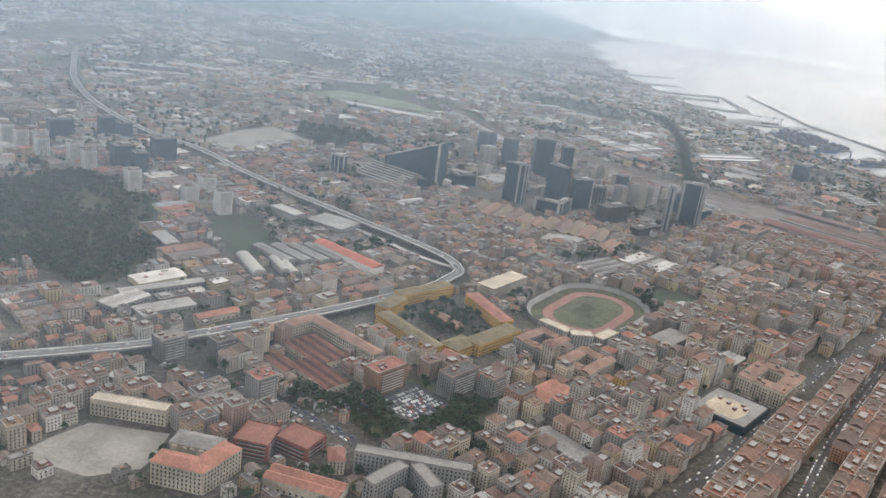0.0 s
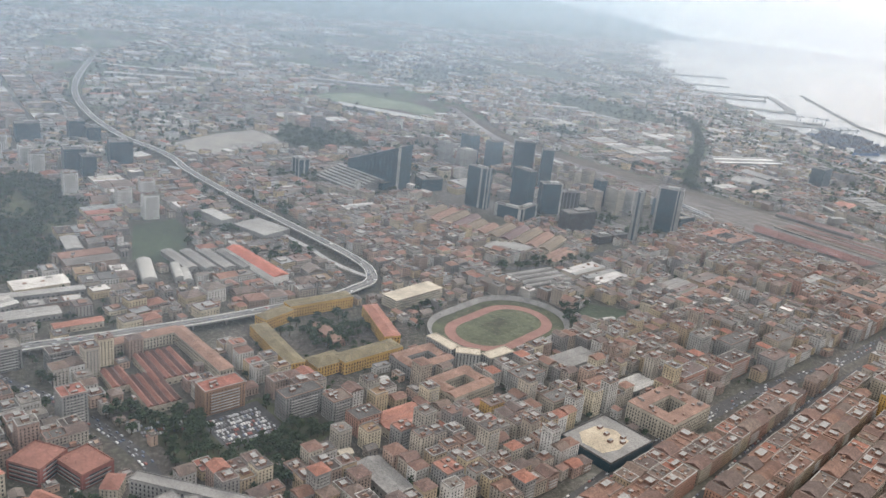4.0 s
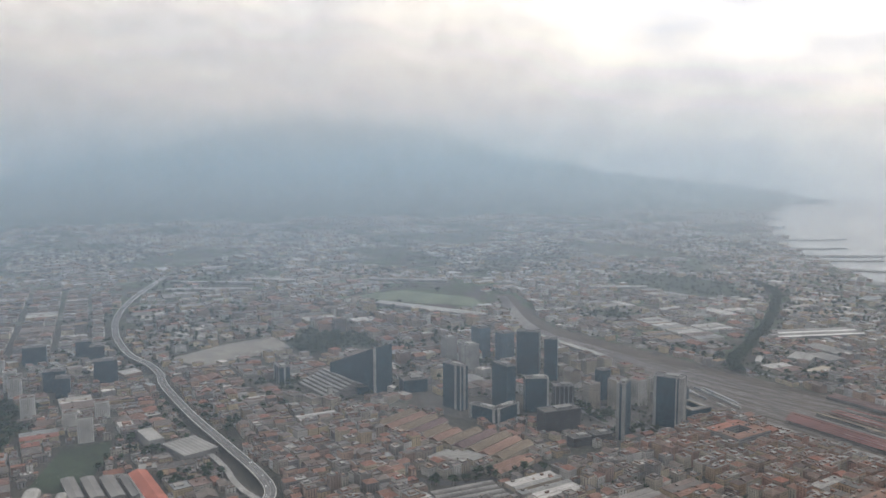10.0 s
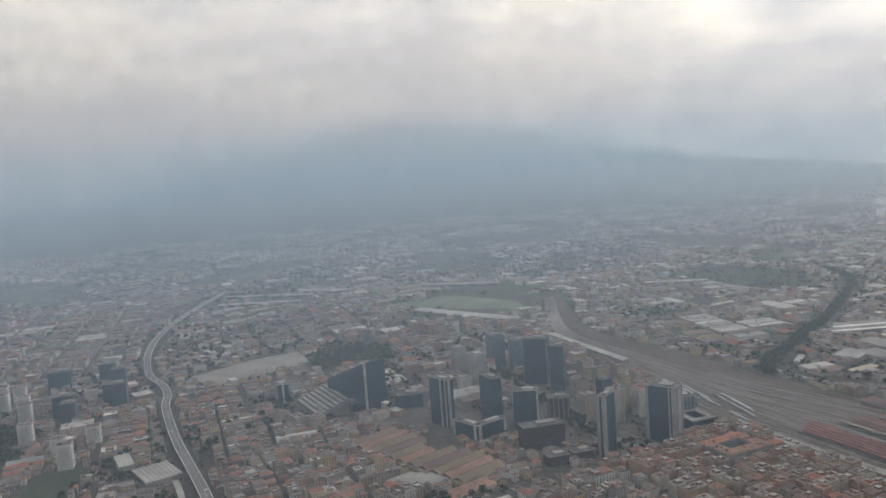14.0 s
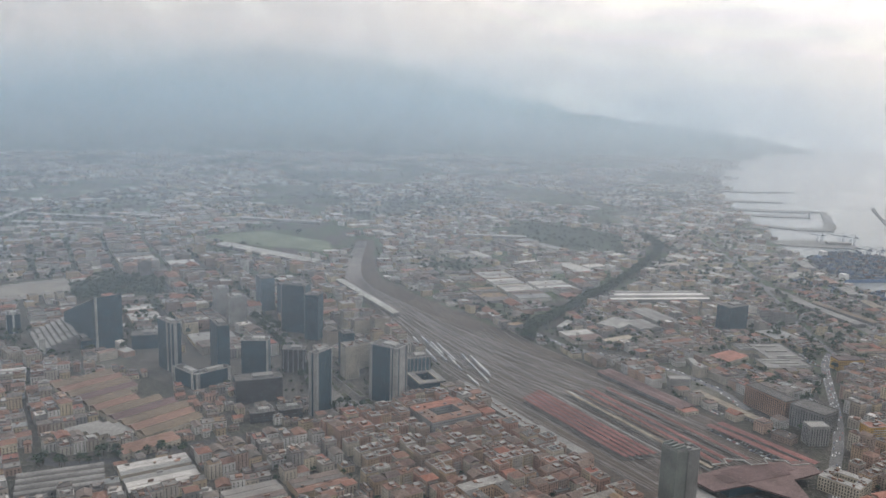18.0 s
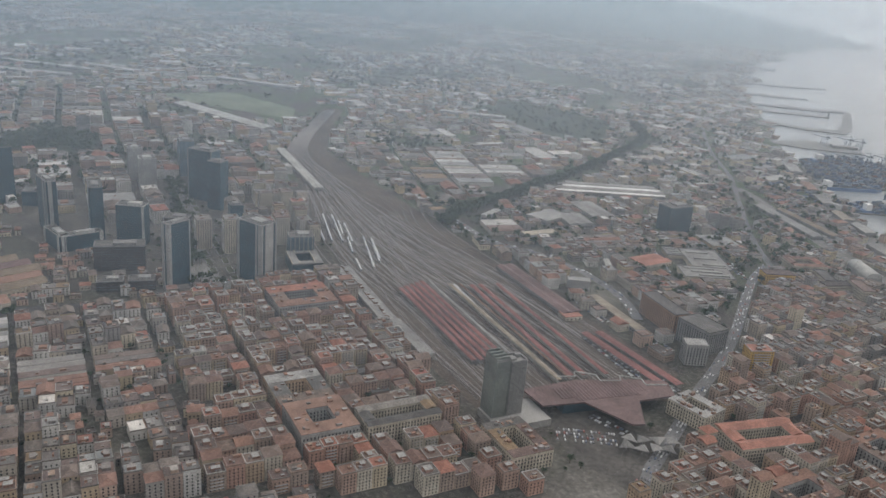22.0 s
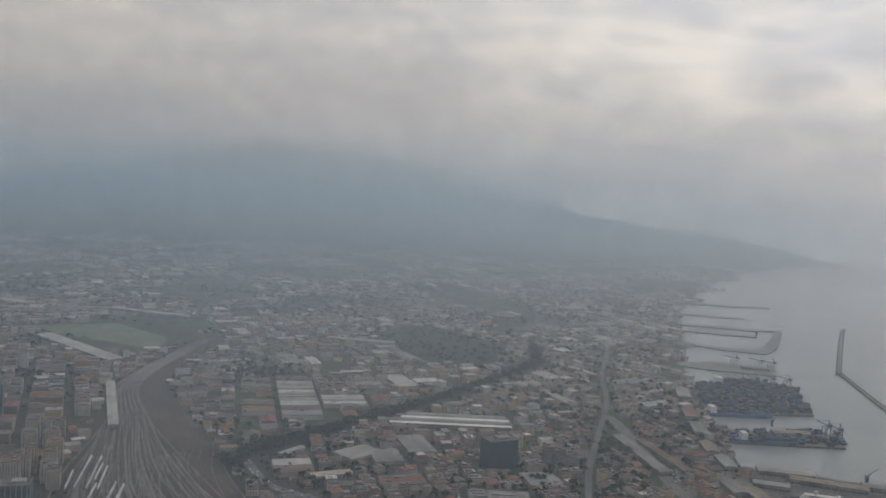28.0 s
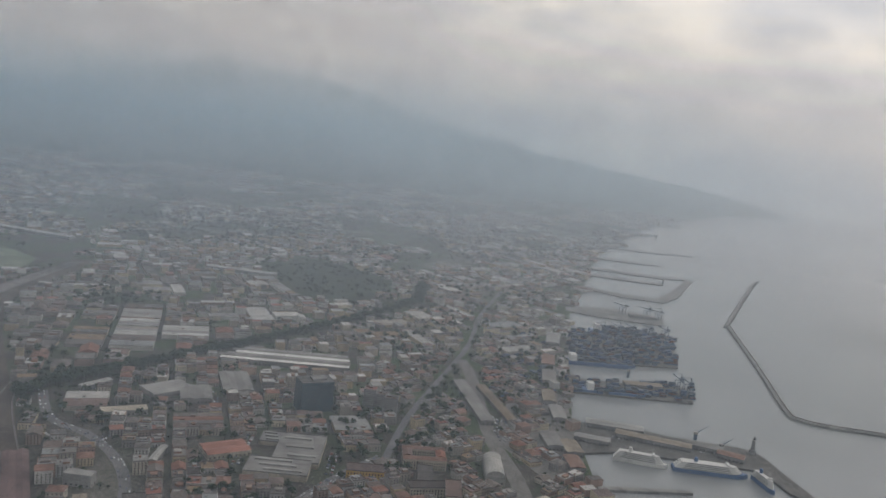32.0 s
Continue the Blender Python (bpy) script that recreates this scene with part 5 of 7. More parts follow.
for k, (cx, cy, h) in enumerate(((212, 960, 25), (236, 965, 29), (255, 985, 26), (234, 995, 23), (256, 1006, 24))):
    take(rect(cx, cy, 16, 14, TA))
    apartment(cx, cy, 13, 12, h, TA, RND, "flat", M_CREAM if k % 2 else M_WALL, M_ROOF, True, "tan residential tower with stacked balconies", "apartment_tower", 2, "tall apartment towers")
tower(286.9, 927.8, 26, 14.6, 46, -12, M_DARKGLASS, M_LGREY, "broad dark glass tower with grey stone uprights", fins=((0, 1.0, 3.4), (0, 0.62, 1.4), (0, -1.0, 2.6), (1, 0.0, 8.0), (1, -1.0, 1.2), (1, 1.0, 1.2)))
tower(291, 982, 20, 15, 21, 40, M_BLUEGLASS, M_LGREY, "glass office block with white upright fins", fins=tuple((0, -0.9 + 0.36 * k, 0.7) for k in range(6)))
t = thing("podium_block", "dark glass podium with a pale roof rim round a court", "building", 305, 966, 0, -47)
take(rect(305, 966, 34, 28, -47))
for u, v, w, d in ((0, -9, 30, 6), (0, 9, 30, 6), (-12, 0, 6, 12), (12, 0, 6, 12)):
    g = Mesh()
    g.prism(rect(u, v, w, d), 0, 9, 0, 0)
    part("glass_wall", g, [M_DARKGLASS], t)
    g = Mesh()
    g.box(u, v, 9, w + 0.4, d + 0.4, 0.9)
    part("roof_rim", g, [M_GREY], t)
    g = Mesh()
    g.box(u, v - d / 2, 9.9, w, 0.5, 0.6)
    part("parapet", g, [M_CREAM], t)
# tan housing blocks between the towers and the railway
r = random.Random(313)
for k in range(16):
    u, v = (k // 2) / 7, k % 2
    cx, cy = 262 - 92 * u + 14 * v + r.uniform(-3, 3), 1012 + 84 * u + 13 * v + r.uniform(-3, 3)
    foot = rect(cx, cy, 15, 13, TA)
    if is_free(foot):
        take(foot)
        apartment(cx, cy, r.uniform(10, 14), r.uniform(9, 12), r.uniform(13, 21), TA, RND, "flat", M_CREAM if k % 3 else M_WALL, M_ROOF, True, "tan housing block with stacked balconies beside the railway", "apartment_tower", 2, "tall apartment towers")
# planted beds along the esplanade
for k in range(13):
    for v in (-6.2, 6.2):
        u = 16 + k * 19.5
        bed = thing("planting_bed", "raised planting bed with a pale kerb on the esplanade", "planting bed", 283 - 0.742 * u + 0.67 * v, 902 + 0.67 * u + 0.742 * v, 0.05, TA, "esplanade planting beds")
        g = Mesh()
        g.box(0, 0, 0, 13, 5.2, 0.45)
        part("kerb", g, [M_LGREY], bed)
        g = Mesh()
        g.box(0, 0, 0.3, 12.2, 4.4, 0.25)
        part("planting", g, [M_SCRUB], bed)
# the low tilted parking slab and its neighbours
x, y, w, d, a = edge((-100, 950), (-46, 909), 34)
t = thing("terraced_hall", "large pale terraced hall rising in stepped rows", "building", x, y, 0, a)
take(rect(x, y, w + 2, d + 2, a))
for k in range(7):
    v = -d / 2 + (k + 0.5) * d / 7
    g = Mesh()
    g.box(0, v, 0, w, d / 7, 2.5 + 1.7 * k)
    row = part("terrace_wall", g, [M_GREY], t)
    g = Mesh()
    g.box(0, v - 0.3, 2.5 + 1.7 * k, w + 0.6, d / 7 - 1.6, 0.5)
    part("terrace_roof", g, [M_LGREY], row)
    g = Mesh()
    window_rows(g, w, 1.0, 0.6 + 1.7 * k, 2.6 + 1.7 * k, storey=1.6, pitch=2.4, ww=1.5, wh=0.8, sides=(0,))
    g.v = [(p, q + v - d / 14 + 0.5, r) for p, q, r in g.v]
    tagged(part("windows", g, [M_GLASSY], row), kind="stuff")
g = Mesh()
g.box(w / 2 + 1.5, -d / 2 + 2, 0, 3.4, 5, 14)
part("stair_tower", g, [M_WHITE], t)
tower(-120, 952, 17, 12, 19, TA, M_DARKGLASS, M_WHITE, "dark block with white upright strips", fins=((0, -0.9, 1.6), (0, 0.0, 1.2), (0, 0.9, 1.6), (1, 0.0, 2.0)))
for k, (cx, cy, w) in enumerate(((-72, 886, 20), (-50, 882, 18), (-30, 884, 16))):
    take(rect(cx, cy, w + 2, 14, -30))
    apartment(cx, cy, w, 12, 11, -30, RND, "flat", M_CREAM, M_ROOF, True, "pinkish apartment block with balconies", "apartment_tower", 2, "tall apartment towers")
# housing towers on the hill side
for k, (cx, cy, h) in enumerate(((-448, 867, 22), (-470, 880, 22), (-414, 842, 22), (-380, 842, 21), (-358, 826, 20), (-294, 776, 20), (-234, 763, 15), (-228, 798, 16), (-196, 738, 22), (-432, 878, 20))):
    take(rect(cx, cy, 16, 16, A0))
    apartment(cx, cy, 13, 12, h, A0 - 6, RND, "flat", M_PALEFLATS, M_ROOF, True, "pale grey high-rise housing tower", "apartment_tower", 2, "tall apartment towers")
for cx, cy, w, h in ((-440, 940, 26, 21), (-402, 978, 18, 22), (-380, 975, 16, 18), (-335, 856, 22, 22), (-312, 842, 14, 20), (-308, 902, 24, 24)):
    tower(cx, cy, w, 16, h, 40, M_DARKGLASS, M_GREY, "dark glass block on the hill side", name="dark_block")
# towers beyond the railway
for cx, cy, h in ((580, 1308, 15), (594, 1303, 15), (606, 1297, 16)):
    take(rect(cx, cy, 14, 14, 20))
    apartment(cx, cy, 11, 10, h, 20, RND, "flat", M_LGREY, M_ROOF, True, "pale housing tower near the docks", "apartment_tower", 2, "tall apartment towers")
x, y, w, d, a = edge((545, 1250), (563, 1272), 18)
tower(x, y, w, d, 26, a, M_DARKGLASS, M_GREY, "dark square office block in haze", name="dark_block")

# ---- station ----
RA = -39.5


def platform_roofs():
    ux, uy = math.cos(radians(RA)), math.sin(radians(RA))
    for k, (a, b, w, m, txt) in enumerate((
            *((((389.5 + 1.8 * k, 967 + 5.4 * k), (481 + 4.4 * k, 886.5 + 3.2 * k), 3.4, M_PLATRED, "long red platform roof")) for k in range(5)), ((399, 995), (503, 903), 1.6, M_LGREY, "narrow grey platform roof"),
            ((418, 996), (536, 891), 3.2, M_EARTH, "long sand-coloured platform roof"), ((424, 1001), (541, 896), 1.2, M_BROWNROOF, "narrow pale platform roof"),
            ((433, 1004), (541, 900), 3.6, M_PLATRED, "long red platform roof"), ((438, 1009), (548, 906), 3.6, M_PLATRED, "long red platform roof"), ((449, 1018), (560, 915), 3.2, M_PLATRED, "narrow red platform roof"),
            ((532, 968), (592, 922), 6.0, M_PLATRED, "short wide red roof beside the tracks"), ((540, 975), (604, 926), 6.0, M_PLATRED, "short wide red roof beside the tracks"))):
        n = math.dist(a, b)
        t = thing("platform_roof", txt, "platform roof", (a[0] + b[0]) / 2, (a[1] + b[1]) / 2, 0, math.degrees(math.atan2(b[1] - a[1], b[0] - a[0])), "station platform roofs")
        g = Mesh()
        g.gable(0, 0, 3.2, n, w, 0.5, over=0.1)
        part("roof", g, [m], t)
        g = Mesh()
        g.box(0, 0, 0, n, w * 0.75, 0.45)
        part("platform", g, [M_PAVE], t)
        g = Mesh()
        for j in range(int(n / 8)):
            g.box(-n / 2 + 4 + j * 8, 0, 0.45, 0.3, 0.3, 2.8)
        tagged(part("posts", g, [M_GREY], t), kind="stuff")


platform_roofs()
t = thing("station_hall", "purple-brown folded roof of the railway station hall", "station")
hall = ccw([(522, 858), (538, 846), (558, 863), (588, 853), (594, 857), (586, 882), (604, 900), (596, 916), (570, 902), (545, 885)])
take(hall)
g = Mesh()
g.prism(rect(560, 882, 52, 20, 42), 0, 7.2, 0, 0)
part("glass_wall", g, [M_DARKGLASS], t)
g = Mesh()
g.prism(hall, 7.2, 8.2, 0, 0, True)
part("roof", g, [M_STATION], t)
for k in range(26):
    g = Mesh()
    u = -27 + k * 2.2
    cx, cy = 562 + math.cos(radians(42)) * u, 882 + math.sin(radians(42)) * u
    g.gable(cx, cy, 8.2, 19 if 3 < k < 23 else 11, 1.3, 0.5, ang=-46)
    part("roof_fold", g, [M_STATION], t)
zig = [(536, 884), (545, 890), (543, 896), (556, 899), (560, 893), (571, 900), (569, 906), (582, 909), (586, 903), (597, 910)]
for p, q in zip(zig, zig[1:]):
    g = Mesh()
    g.box((p[0] + q[0]) / 2, (p[1] + q[1]) / 2, 8.2, math.dist(p, q) + 0.6, 0.6, 0.7, 0, math.degrees(math.atan2(q[1] - p[1], q[0] - p[0])))
    part("roof_edge", g, [M_WHITE], t)
t = thing("hotel_tower", "grey-green office tower with ribbed sides at the station square", "tower", 517, 835, 0, 50)
take(rect(522, 838, 44, 30, 50))
for u, v, w, d, h in ((-5.2, 0.6, 8.6, 12.6, 38.5), (4.8, -0.6, 10.4, 10.0, 36.5)):
    g = Mesh()
    g.prism(rect(u, v, w, d), 0, h, 0, 0)
    slab = part("tower_slab", g, [M_HOTEL], t)
    g = Mesh()
    parapet_roof(g, w - 0.6, d - 0.6, h, rim=1.0)
    g.v = [(p + u, q + v, r) for p, q, r in g.v]
    part("roof", g, [M_GREY], slab)
g = Mesh()
g.box(4.9, -5.62, 4, 9.6, 0.12, 32.5)
g.box(10.02, -0.6, 4, 0.12, 9.4, 32.5)
part("glazing", g, [M_GLASSY], t)
for k in range(13):
    g = Mesh()
    g.box(0.4 + k * 0.76, -5.8, 4, 0.34, 0.7, 33.6)
    part("rib", g, [M_LGREY], t)
for k in range(11):
    g = Mesh()
    g.box(10.2, -5.0 + k * 0.88, 4, 0.7, 0.36, 33.6)
    part("rib", g, [M_LGREY], t)
for k in range(7):
    g = Mesh()
    g.box(-5.2, -4.6 + k * 1.75, 38.6, 8.2, 0.5, 1.6 if k % 2 else 2.4)
    part("roof_fin", g, [M_HOTEL], t)
for u, v in ((2, -3), (7, 1)):
    g = Mesh()
    g.box(u, v, 36.6, 3.4, 3.0, 2.2)
    part("plant_room", g, [M_GREY], t)
g = Mesh()
g.box(6, -5, 0, 34, 24, 4.2)
part("podium", g, [M_LGREY], t)
shed(372, 943, 108, 12, 3.5, -42, M_GREY, M_GREY, "long grey station annexe beside the tracks", kind_of="flat", name="annexe")
shed(433, 893, 54, 9, 4.5, -39.5, M_GREY, M_LGREY, "long pale station annexe beside the tracks", kind_of="flat", name="annexe")
shed(478, 1029, 99, 16, 3.5, -40.3, M_STATION, M_GREY, "long dark goods shed beside the tracks", rise=1.2, rows=2, name="goods_shed")
shed(515, 994, 14, 11, 3, 42, M_TERRA, M_CREAM, "low building with a bright red roof", kind_of="flat")
shed(546, 1015, 72, 8.5, 3, -43.5, M_EARTH, M_LGREY, "long sand-coloured roof beside a car park", kind_of="flat")
shed(505, 1054, 18, 8, 8, 20, M_LGREY, M_LGREY, "white office block beside the tracks", kind_of="flat")
wing_block("brick_offices", [(577, 1024, 42, 13, -46, 1.0)], 16, M_BROWNBRICK, M_ROOF, "long dark brown brick office block beside the main road", roof="flat", storey=1.8)
wing_block("office_block", [(607, 1001, 28, 20, -35, 1.0)], 16.5, M_GREY, M_ROOF, "grey office block with rows of windows", roof="flat", storey=1.8)
wing_block("office_block", [(606, 970, 15, 11, 25, 1.0)], 14.5, M_LGREY, M_LGREY, "narrow pale office block at the road fork", roof="flat", storey=1.8)
take(rect(645, 977, 18, 14, 30))
apartment(645, 977, 16, 11, 18, 30, RND, "flat", M_YELLOW, M_TERRA, True, "orange-sided apartment tower with balconies", "apartment_tower", 2, "tall apartment towers")
courtyard_block(617, 894, 26, 20, 9.5, 6, -28, M_LGREY, M_CREAM, "pale palazzo with ribbed windows on the station square", RND, pitched=False)
courtyard_block(655, 880, 46, 26, 10, 8, 40, M_TERRA, M_CREAM, "long palazzo with an orange tile roof on the square", RND)
courtyard_block(536, 805, 24, 34, 10, 7, 50, M_ROOF, M_CREAM, "cream palazzo block facing the station square", RND, pitched=False)
r = random.Random(64)
for k in range(9):                         # folded triangular canopies
    cx, cy = 588 + (k % 5) * 7.5 + r.uniform(-1, 1), 838 + (k // 5) * 9 + (k % 5) * 2.5 + r.uniform(-1, 1)
    t = thing("square_canopy", "pale folded triangular canopy on a mast in the station square", "canopy", cx, cy, 0, r.uniform(0, 360), "station square canopies")
    g = Mesh()
    g.add([(-4.6, -3, 3.4), (4.6, -3, 4.2), (0, 5, 3.2), (0, -0.3, 5.6), (-4.6, -3, 3.2), (4.6, -3, 4.0), (0, 5, 3.0)], [(0, 1, 3), (1, 2, 3), (2, 0, 3), (0, 4, 5, 1), (1, 5, 6, 2), (2, 6, 4, 0), (6, 5, 4)])
    part("canopy", g, [M_LGREY if k % 3 else M_GREY], t)
    g = Mesh()
    g.box(0, -0.3, 0, 0.4, 0.4, 3.6)
    part("mast", g, [M_GREY], t)


# plant boxes on the long annexe roofs
r = random.Random(77)
t = thing("roof_plant", "small grey plant boxes along the station annexe roof", "roof plant")
for k in range(26):
    u = -54 + k * 4.2
    g = Mesh()
    g.box(372 + math.cos(radians(-42)) * u, 943 + math.sin(radians(-41)) * u, 3.85, r.uniform(1.0, 3.0), r.uniform(0.8, 3.5), r.uniform(0.5, 1.6), 0, -41)
    part("plant_box", g, [M_HUT], t)

# ---- railway depot, sheds ----
x, y, w, d, a = edge((-195, 1405), (-2, 1349), 22)
shed(x, y, w, d, 5, a, M_WHITE, M_LGREY, "very long white-roofed rail depot", rise=1.2, name="rail_depot", category="depot")
x, y, w, d, a = edge((71, 1275), (198, 1156), 9)
shed(x, y, w, d, 4, a, M_WHITE, M_LGREY, "long narrow white roof beside the tracks", rise=0.6, name="rail_shed")
for k in range(6):
    n, m = (124, 128, 120, 112, 116, 104)[k], (M_PALEFLATS, M_GREY, M_LGREY, M_PALEFLATS, M_GREY, M_LGREY)[k]
    cx, cy = 467 - 0.445 * (3.6 + 7.2 * k) + (0, -1, 2, 6, 3, 8)[k], 1344 + 0.896 * (3.6 + 7.2 * k)
    shed(cx, cy, n, 6.8, 5.5 + 0.5 * (k % 2), 26.4, m, M_GREY, "long factory hall under a pale sheet roof in stepped rows", rise=1.1, name="factory_hall")
for a, b, dep, m in (((374, 1178), (378, 1206), 7, M_WHITE), ((424, 1151), (446, 1178), 11, M_CREAM), ((411, 1208), (424, 1243), 26, M_LGREY), ((455, 1248), (477, 1222), 26, M_GREY), ((455, 1300), (490, 1262), 26, M_GREY), ((519, 1100), (509, 1124), 5, M_WHITE)):
    x, y, w, d, an = edge(b, a, dep)
    shed(x, y, w, d, 4.5, an, m, M_LGREY, "flat-roofed works hall near the canal", rise=0.8, rows=2 if dep > 8 else 1, name="works_hall")
shed(545, 1150, 32, 22, 4, 55, M_TERRA, M_CREAM, "works hall with a bright red roof", rise=0.9, rows=2)
t = thing("commercial_hall", "large low commercial hall with a grey roof car deck", "building", 588, 1168, 0, -66)
take(rect(588, 1168, 84, 56, -66))
for u, v, w, d, h in ((-12, 6, 52, 34, 4.0), (24, -4, 26, 44, 4.6), (-30, -18, 20, 16, 3.2)):
    g = Mesh()
    g.prism(rect(u, v, w, d), 0, h, 0, 0)
    wl_ob = part("wall", g, [M_CREAM], t)
    g = Mesh()
    g.v, g.f, g.m = [], [], []
    parapet_roof(g, w, d, h, rim=0.6)
    g.v = [(p + u, q + v, r) for p, q, r in g.v]
    part("roof_deck", g, [M_GREY], wl_ob)
    for k in range(3):
        g = Mesh()
        g.box(u - w * 0.3 + k * w * 0.3, v + d * 0.1 * (k - 1), h + 0.16, 2.4, d * 0.6, 1.2)
        part("roof_light", g, [M_LGREY], wl_ob)
wing_block("customs_palace", [(700, 1172, 34, 11, 36, 1.0), (716, 1170, 26, 11, -66, 1.25), (688, 1186, 26, 11, -66, 1.0)], 10, M_CREAM, M_ROOF, "large cream palace near the harbour", roof="flat")
wing_block("office_block", [(650, 1168, 26, 13, 28, 1.0)], 10, M_YELLOW, M_ROOF, "ochre office block facing the main road", roof="flat")
shed(776, 1206, 26, 12, 3.5, -30, M_CREAM, M_GREY, "low dock shed with a sandy roof", kind_of="flat", rows=2)
courtyard_block(671, 1222, 32, 26, 8, 7, 28, M_ROOF_ORANGE, M_CREAM, "low building with a red tile roof round a court", RND)
shed(722, 1236, 36, 14, 6, -66, M_WHITE, M_LGREY, "large pale vaulted hall near the docks", kind_of="vault", rise=4.5, name="vaulted_hall")
shed(672, 1384, 94, 9, 3.5, -52, M_TAN, M_GREY, "long sand-roofed dock warehouse", rise=0.8, name="warehouse")
shed(652, 1375, 110, 12, 4, -55, M_GREY, M_GREY, "long pale dock warehouse", rise=0.8, name="warehouse")


for p, q, dep, rows in (((-601, 1417), (-459, 1468), 16, 2), ((-533, 1572), (-427, 1578), 18, 2), ((-650, 1500), (-480, 1535), 12, 1), ((-300, 1640), (-150, 1660), 14, 1), ((120, 1660), (220, 1690), 14, 1)):
    x, y, w, d, a = edge(p, q, dep)
    shed(x, y, w, d, 5, a, M_WHITE, M_LGREY, "long pale works hall among the suburbs", rise=1.0, rows=rows, name="works_hall")


# ---- docks ----
def pier(poly, label, z=0.6, mat=None):
    g = Mesh()
    g.prism(ccw(poly), -5.0, z, 0, 0)
    return single("pier", g, [mat or M_ROCK], label, "pier", kind="structure")


pier([(600, 2052), (661, 2036), (728, 2050), (742, 2120), (744, 2335), (730, 2345), (722, 2150), (712, 2080), (661, 2062), (600, 2075)], "hooked concrete pier round a small basin")
pier([(570, 2195), (640, 2206), (703, 2226), (700, 2246), (640, 2232), (570, 2222)], "narrow concrete pier of the small basin")
pier([(555, 2270), (690, 2300), (735, 2335), (728, 2352), (680, 2325), (550, 2300)], "thin mole closing the small basin")
pier([(530, 2430), (600, 2440), (660, 2470), (655, 2485), (590, 2462), (525, 2455)], "curved stone mole")
pier([(515, 2640), (600, 2655), (700, 2720), (695, 2732), (595, 2675), (512, 2660)], "thin curved stone mole")
pier([(610, 1872), (665, 1928), (748, 1925), (752, 1872), (665, 1850), (618, 1850)], "long pier with cranes")
PIER_C = [(655, 1725), (720, 1772), (778, 1806), (803, 1656), (740, 1618), (690, 1588), (672, 1640)]
PIER_D = [(705, 1522), (760, 1545), (803, 1572), (828, 1580), (834, 1528), (800, 1512), (718, 1474)]
PIER_E = [(744, 1388), (789, 1412), (825, 1410), (880, 1424), (896, 1426), (908, 1412), (920, 1390), (947, 1348), (940, 1339), (927, 1347), (905, 1380), (870, 1370), (836, 1359), (793, 1342), (770, 1322)]
for q, txt in ((PIER_C, "wide container pier"), (PIER_D, "cargo pier"), (PIER_E, "long ferry pier with sheds")):
    pier(q, txt, mat=M_QUAY)
pier([(794, 1264), (858, 1301), (860, 1297), (797, 1258)], "thin concrete jetty", 0.9)

t = thing("breakwater", "long bent stone breakwater lying in the open harbour", "breakwater", kind="structure")
line = smooth_line([(856, 2470), (850, 2420), (836, 1985), (840, 1950), (887, 1741), (922, 1575), (934, 1553), (960, 1550), (1013, 1563), (1150, 1590), (1300, 1622)], 3)
g = Mesh()
band(g, line, 5.0, 0.9, 0, 5.0, [0.9] * len(line))
part("mole", g, [M_ROCK], t)
g = Mesh()
band(g, strip(line, 3.4)[0], 1.0, 2.4, 0, 1.5, [2.4] * len(line))
part("sea_wall", g, [M_LGREY], t)
g = Mesh()
rr = random.Random(5)
for i in range(0, len(line) - 1):
    n = max(1, int(math.dist(line[i], line[i + 1]) / 6))
    for k in range(n):
        u = k / n
        x, y = line[i][0] * (1 - u) + line[i + 1][0] * u, line[i][1] * (1 - u) + line[i + 1][1] * u
        for s in (-1, 1):
            g.box(x + s * rr.uniform(2.6, 3.6), y + rr.uniform(-2, 2), -2.0, rr.uniform(1.4, 2.6), rr.uniform(1.4, 2.6), rr.uniform(1.4, 2.2), 0, rr.uniform(0, 90))
tagged(part("boulders", g, [M_ROCK], t), kind="stuff")


def container_stacks(poly, n, seed, ang, top=4):
    r = random.Random(seed)
    xs, ys = [p[0] for p in poly], [p[1] for p in poly]
    g = Mesh()
    made = 0
    for _ in range(n * 6):
        x, y = r.uniform(min(xs), max(xs)), r.uniform(min(ys), max(ys))
        if made >= n or not inside(x, y, poly):
            continue
        for k in range(r.randint(1, top)):
            g.box(x, y, 0.6 + k * 1.5, 6.0, 1.3, 1.45, 0, ang + r.uniform(-1, 1))
        for j in range(r.randint(1, 4)):
            g.box(x + 1.5 * (j + 1) * math.sin(radians(-ang)), y + 1.5 * (j + 1) * math.cos(radians(-ang)), 0.6, 6.0, 1.3, 1.45 * r.randint(1, top), 0, ang)
        made += 1
    single("container_stacks", g, [M_BOX], "stacked freight containers on the quay", "containers", kind="stuff")


container_stacks(PIER_C, 240, 1, 30)
container_stacks(PIER_D, 80, 2, 28, 3)
container_stacks([(620, 1510), (660, 1400), (715, 1445), (660, 1600), (625, 1720), (600, 1700)], 90, 3, 60, 2)


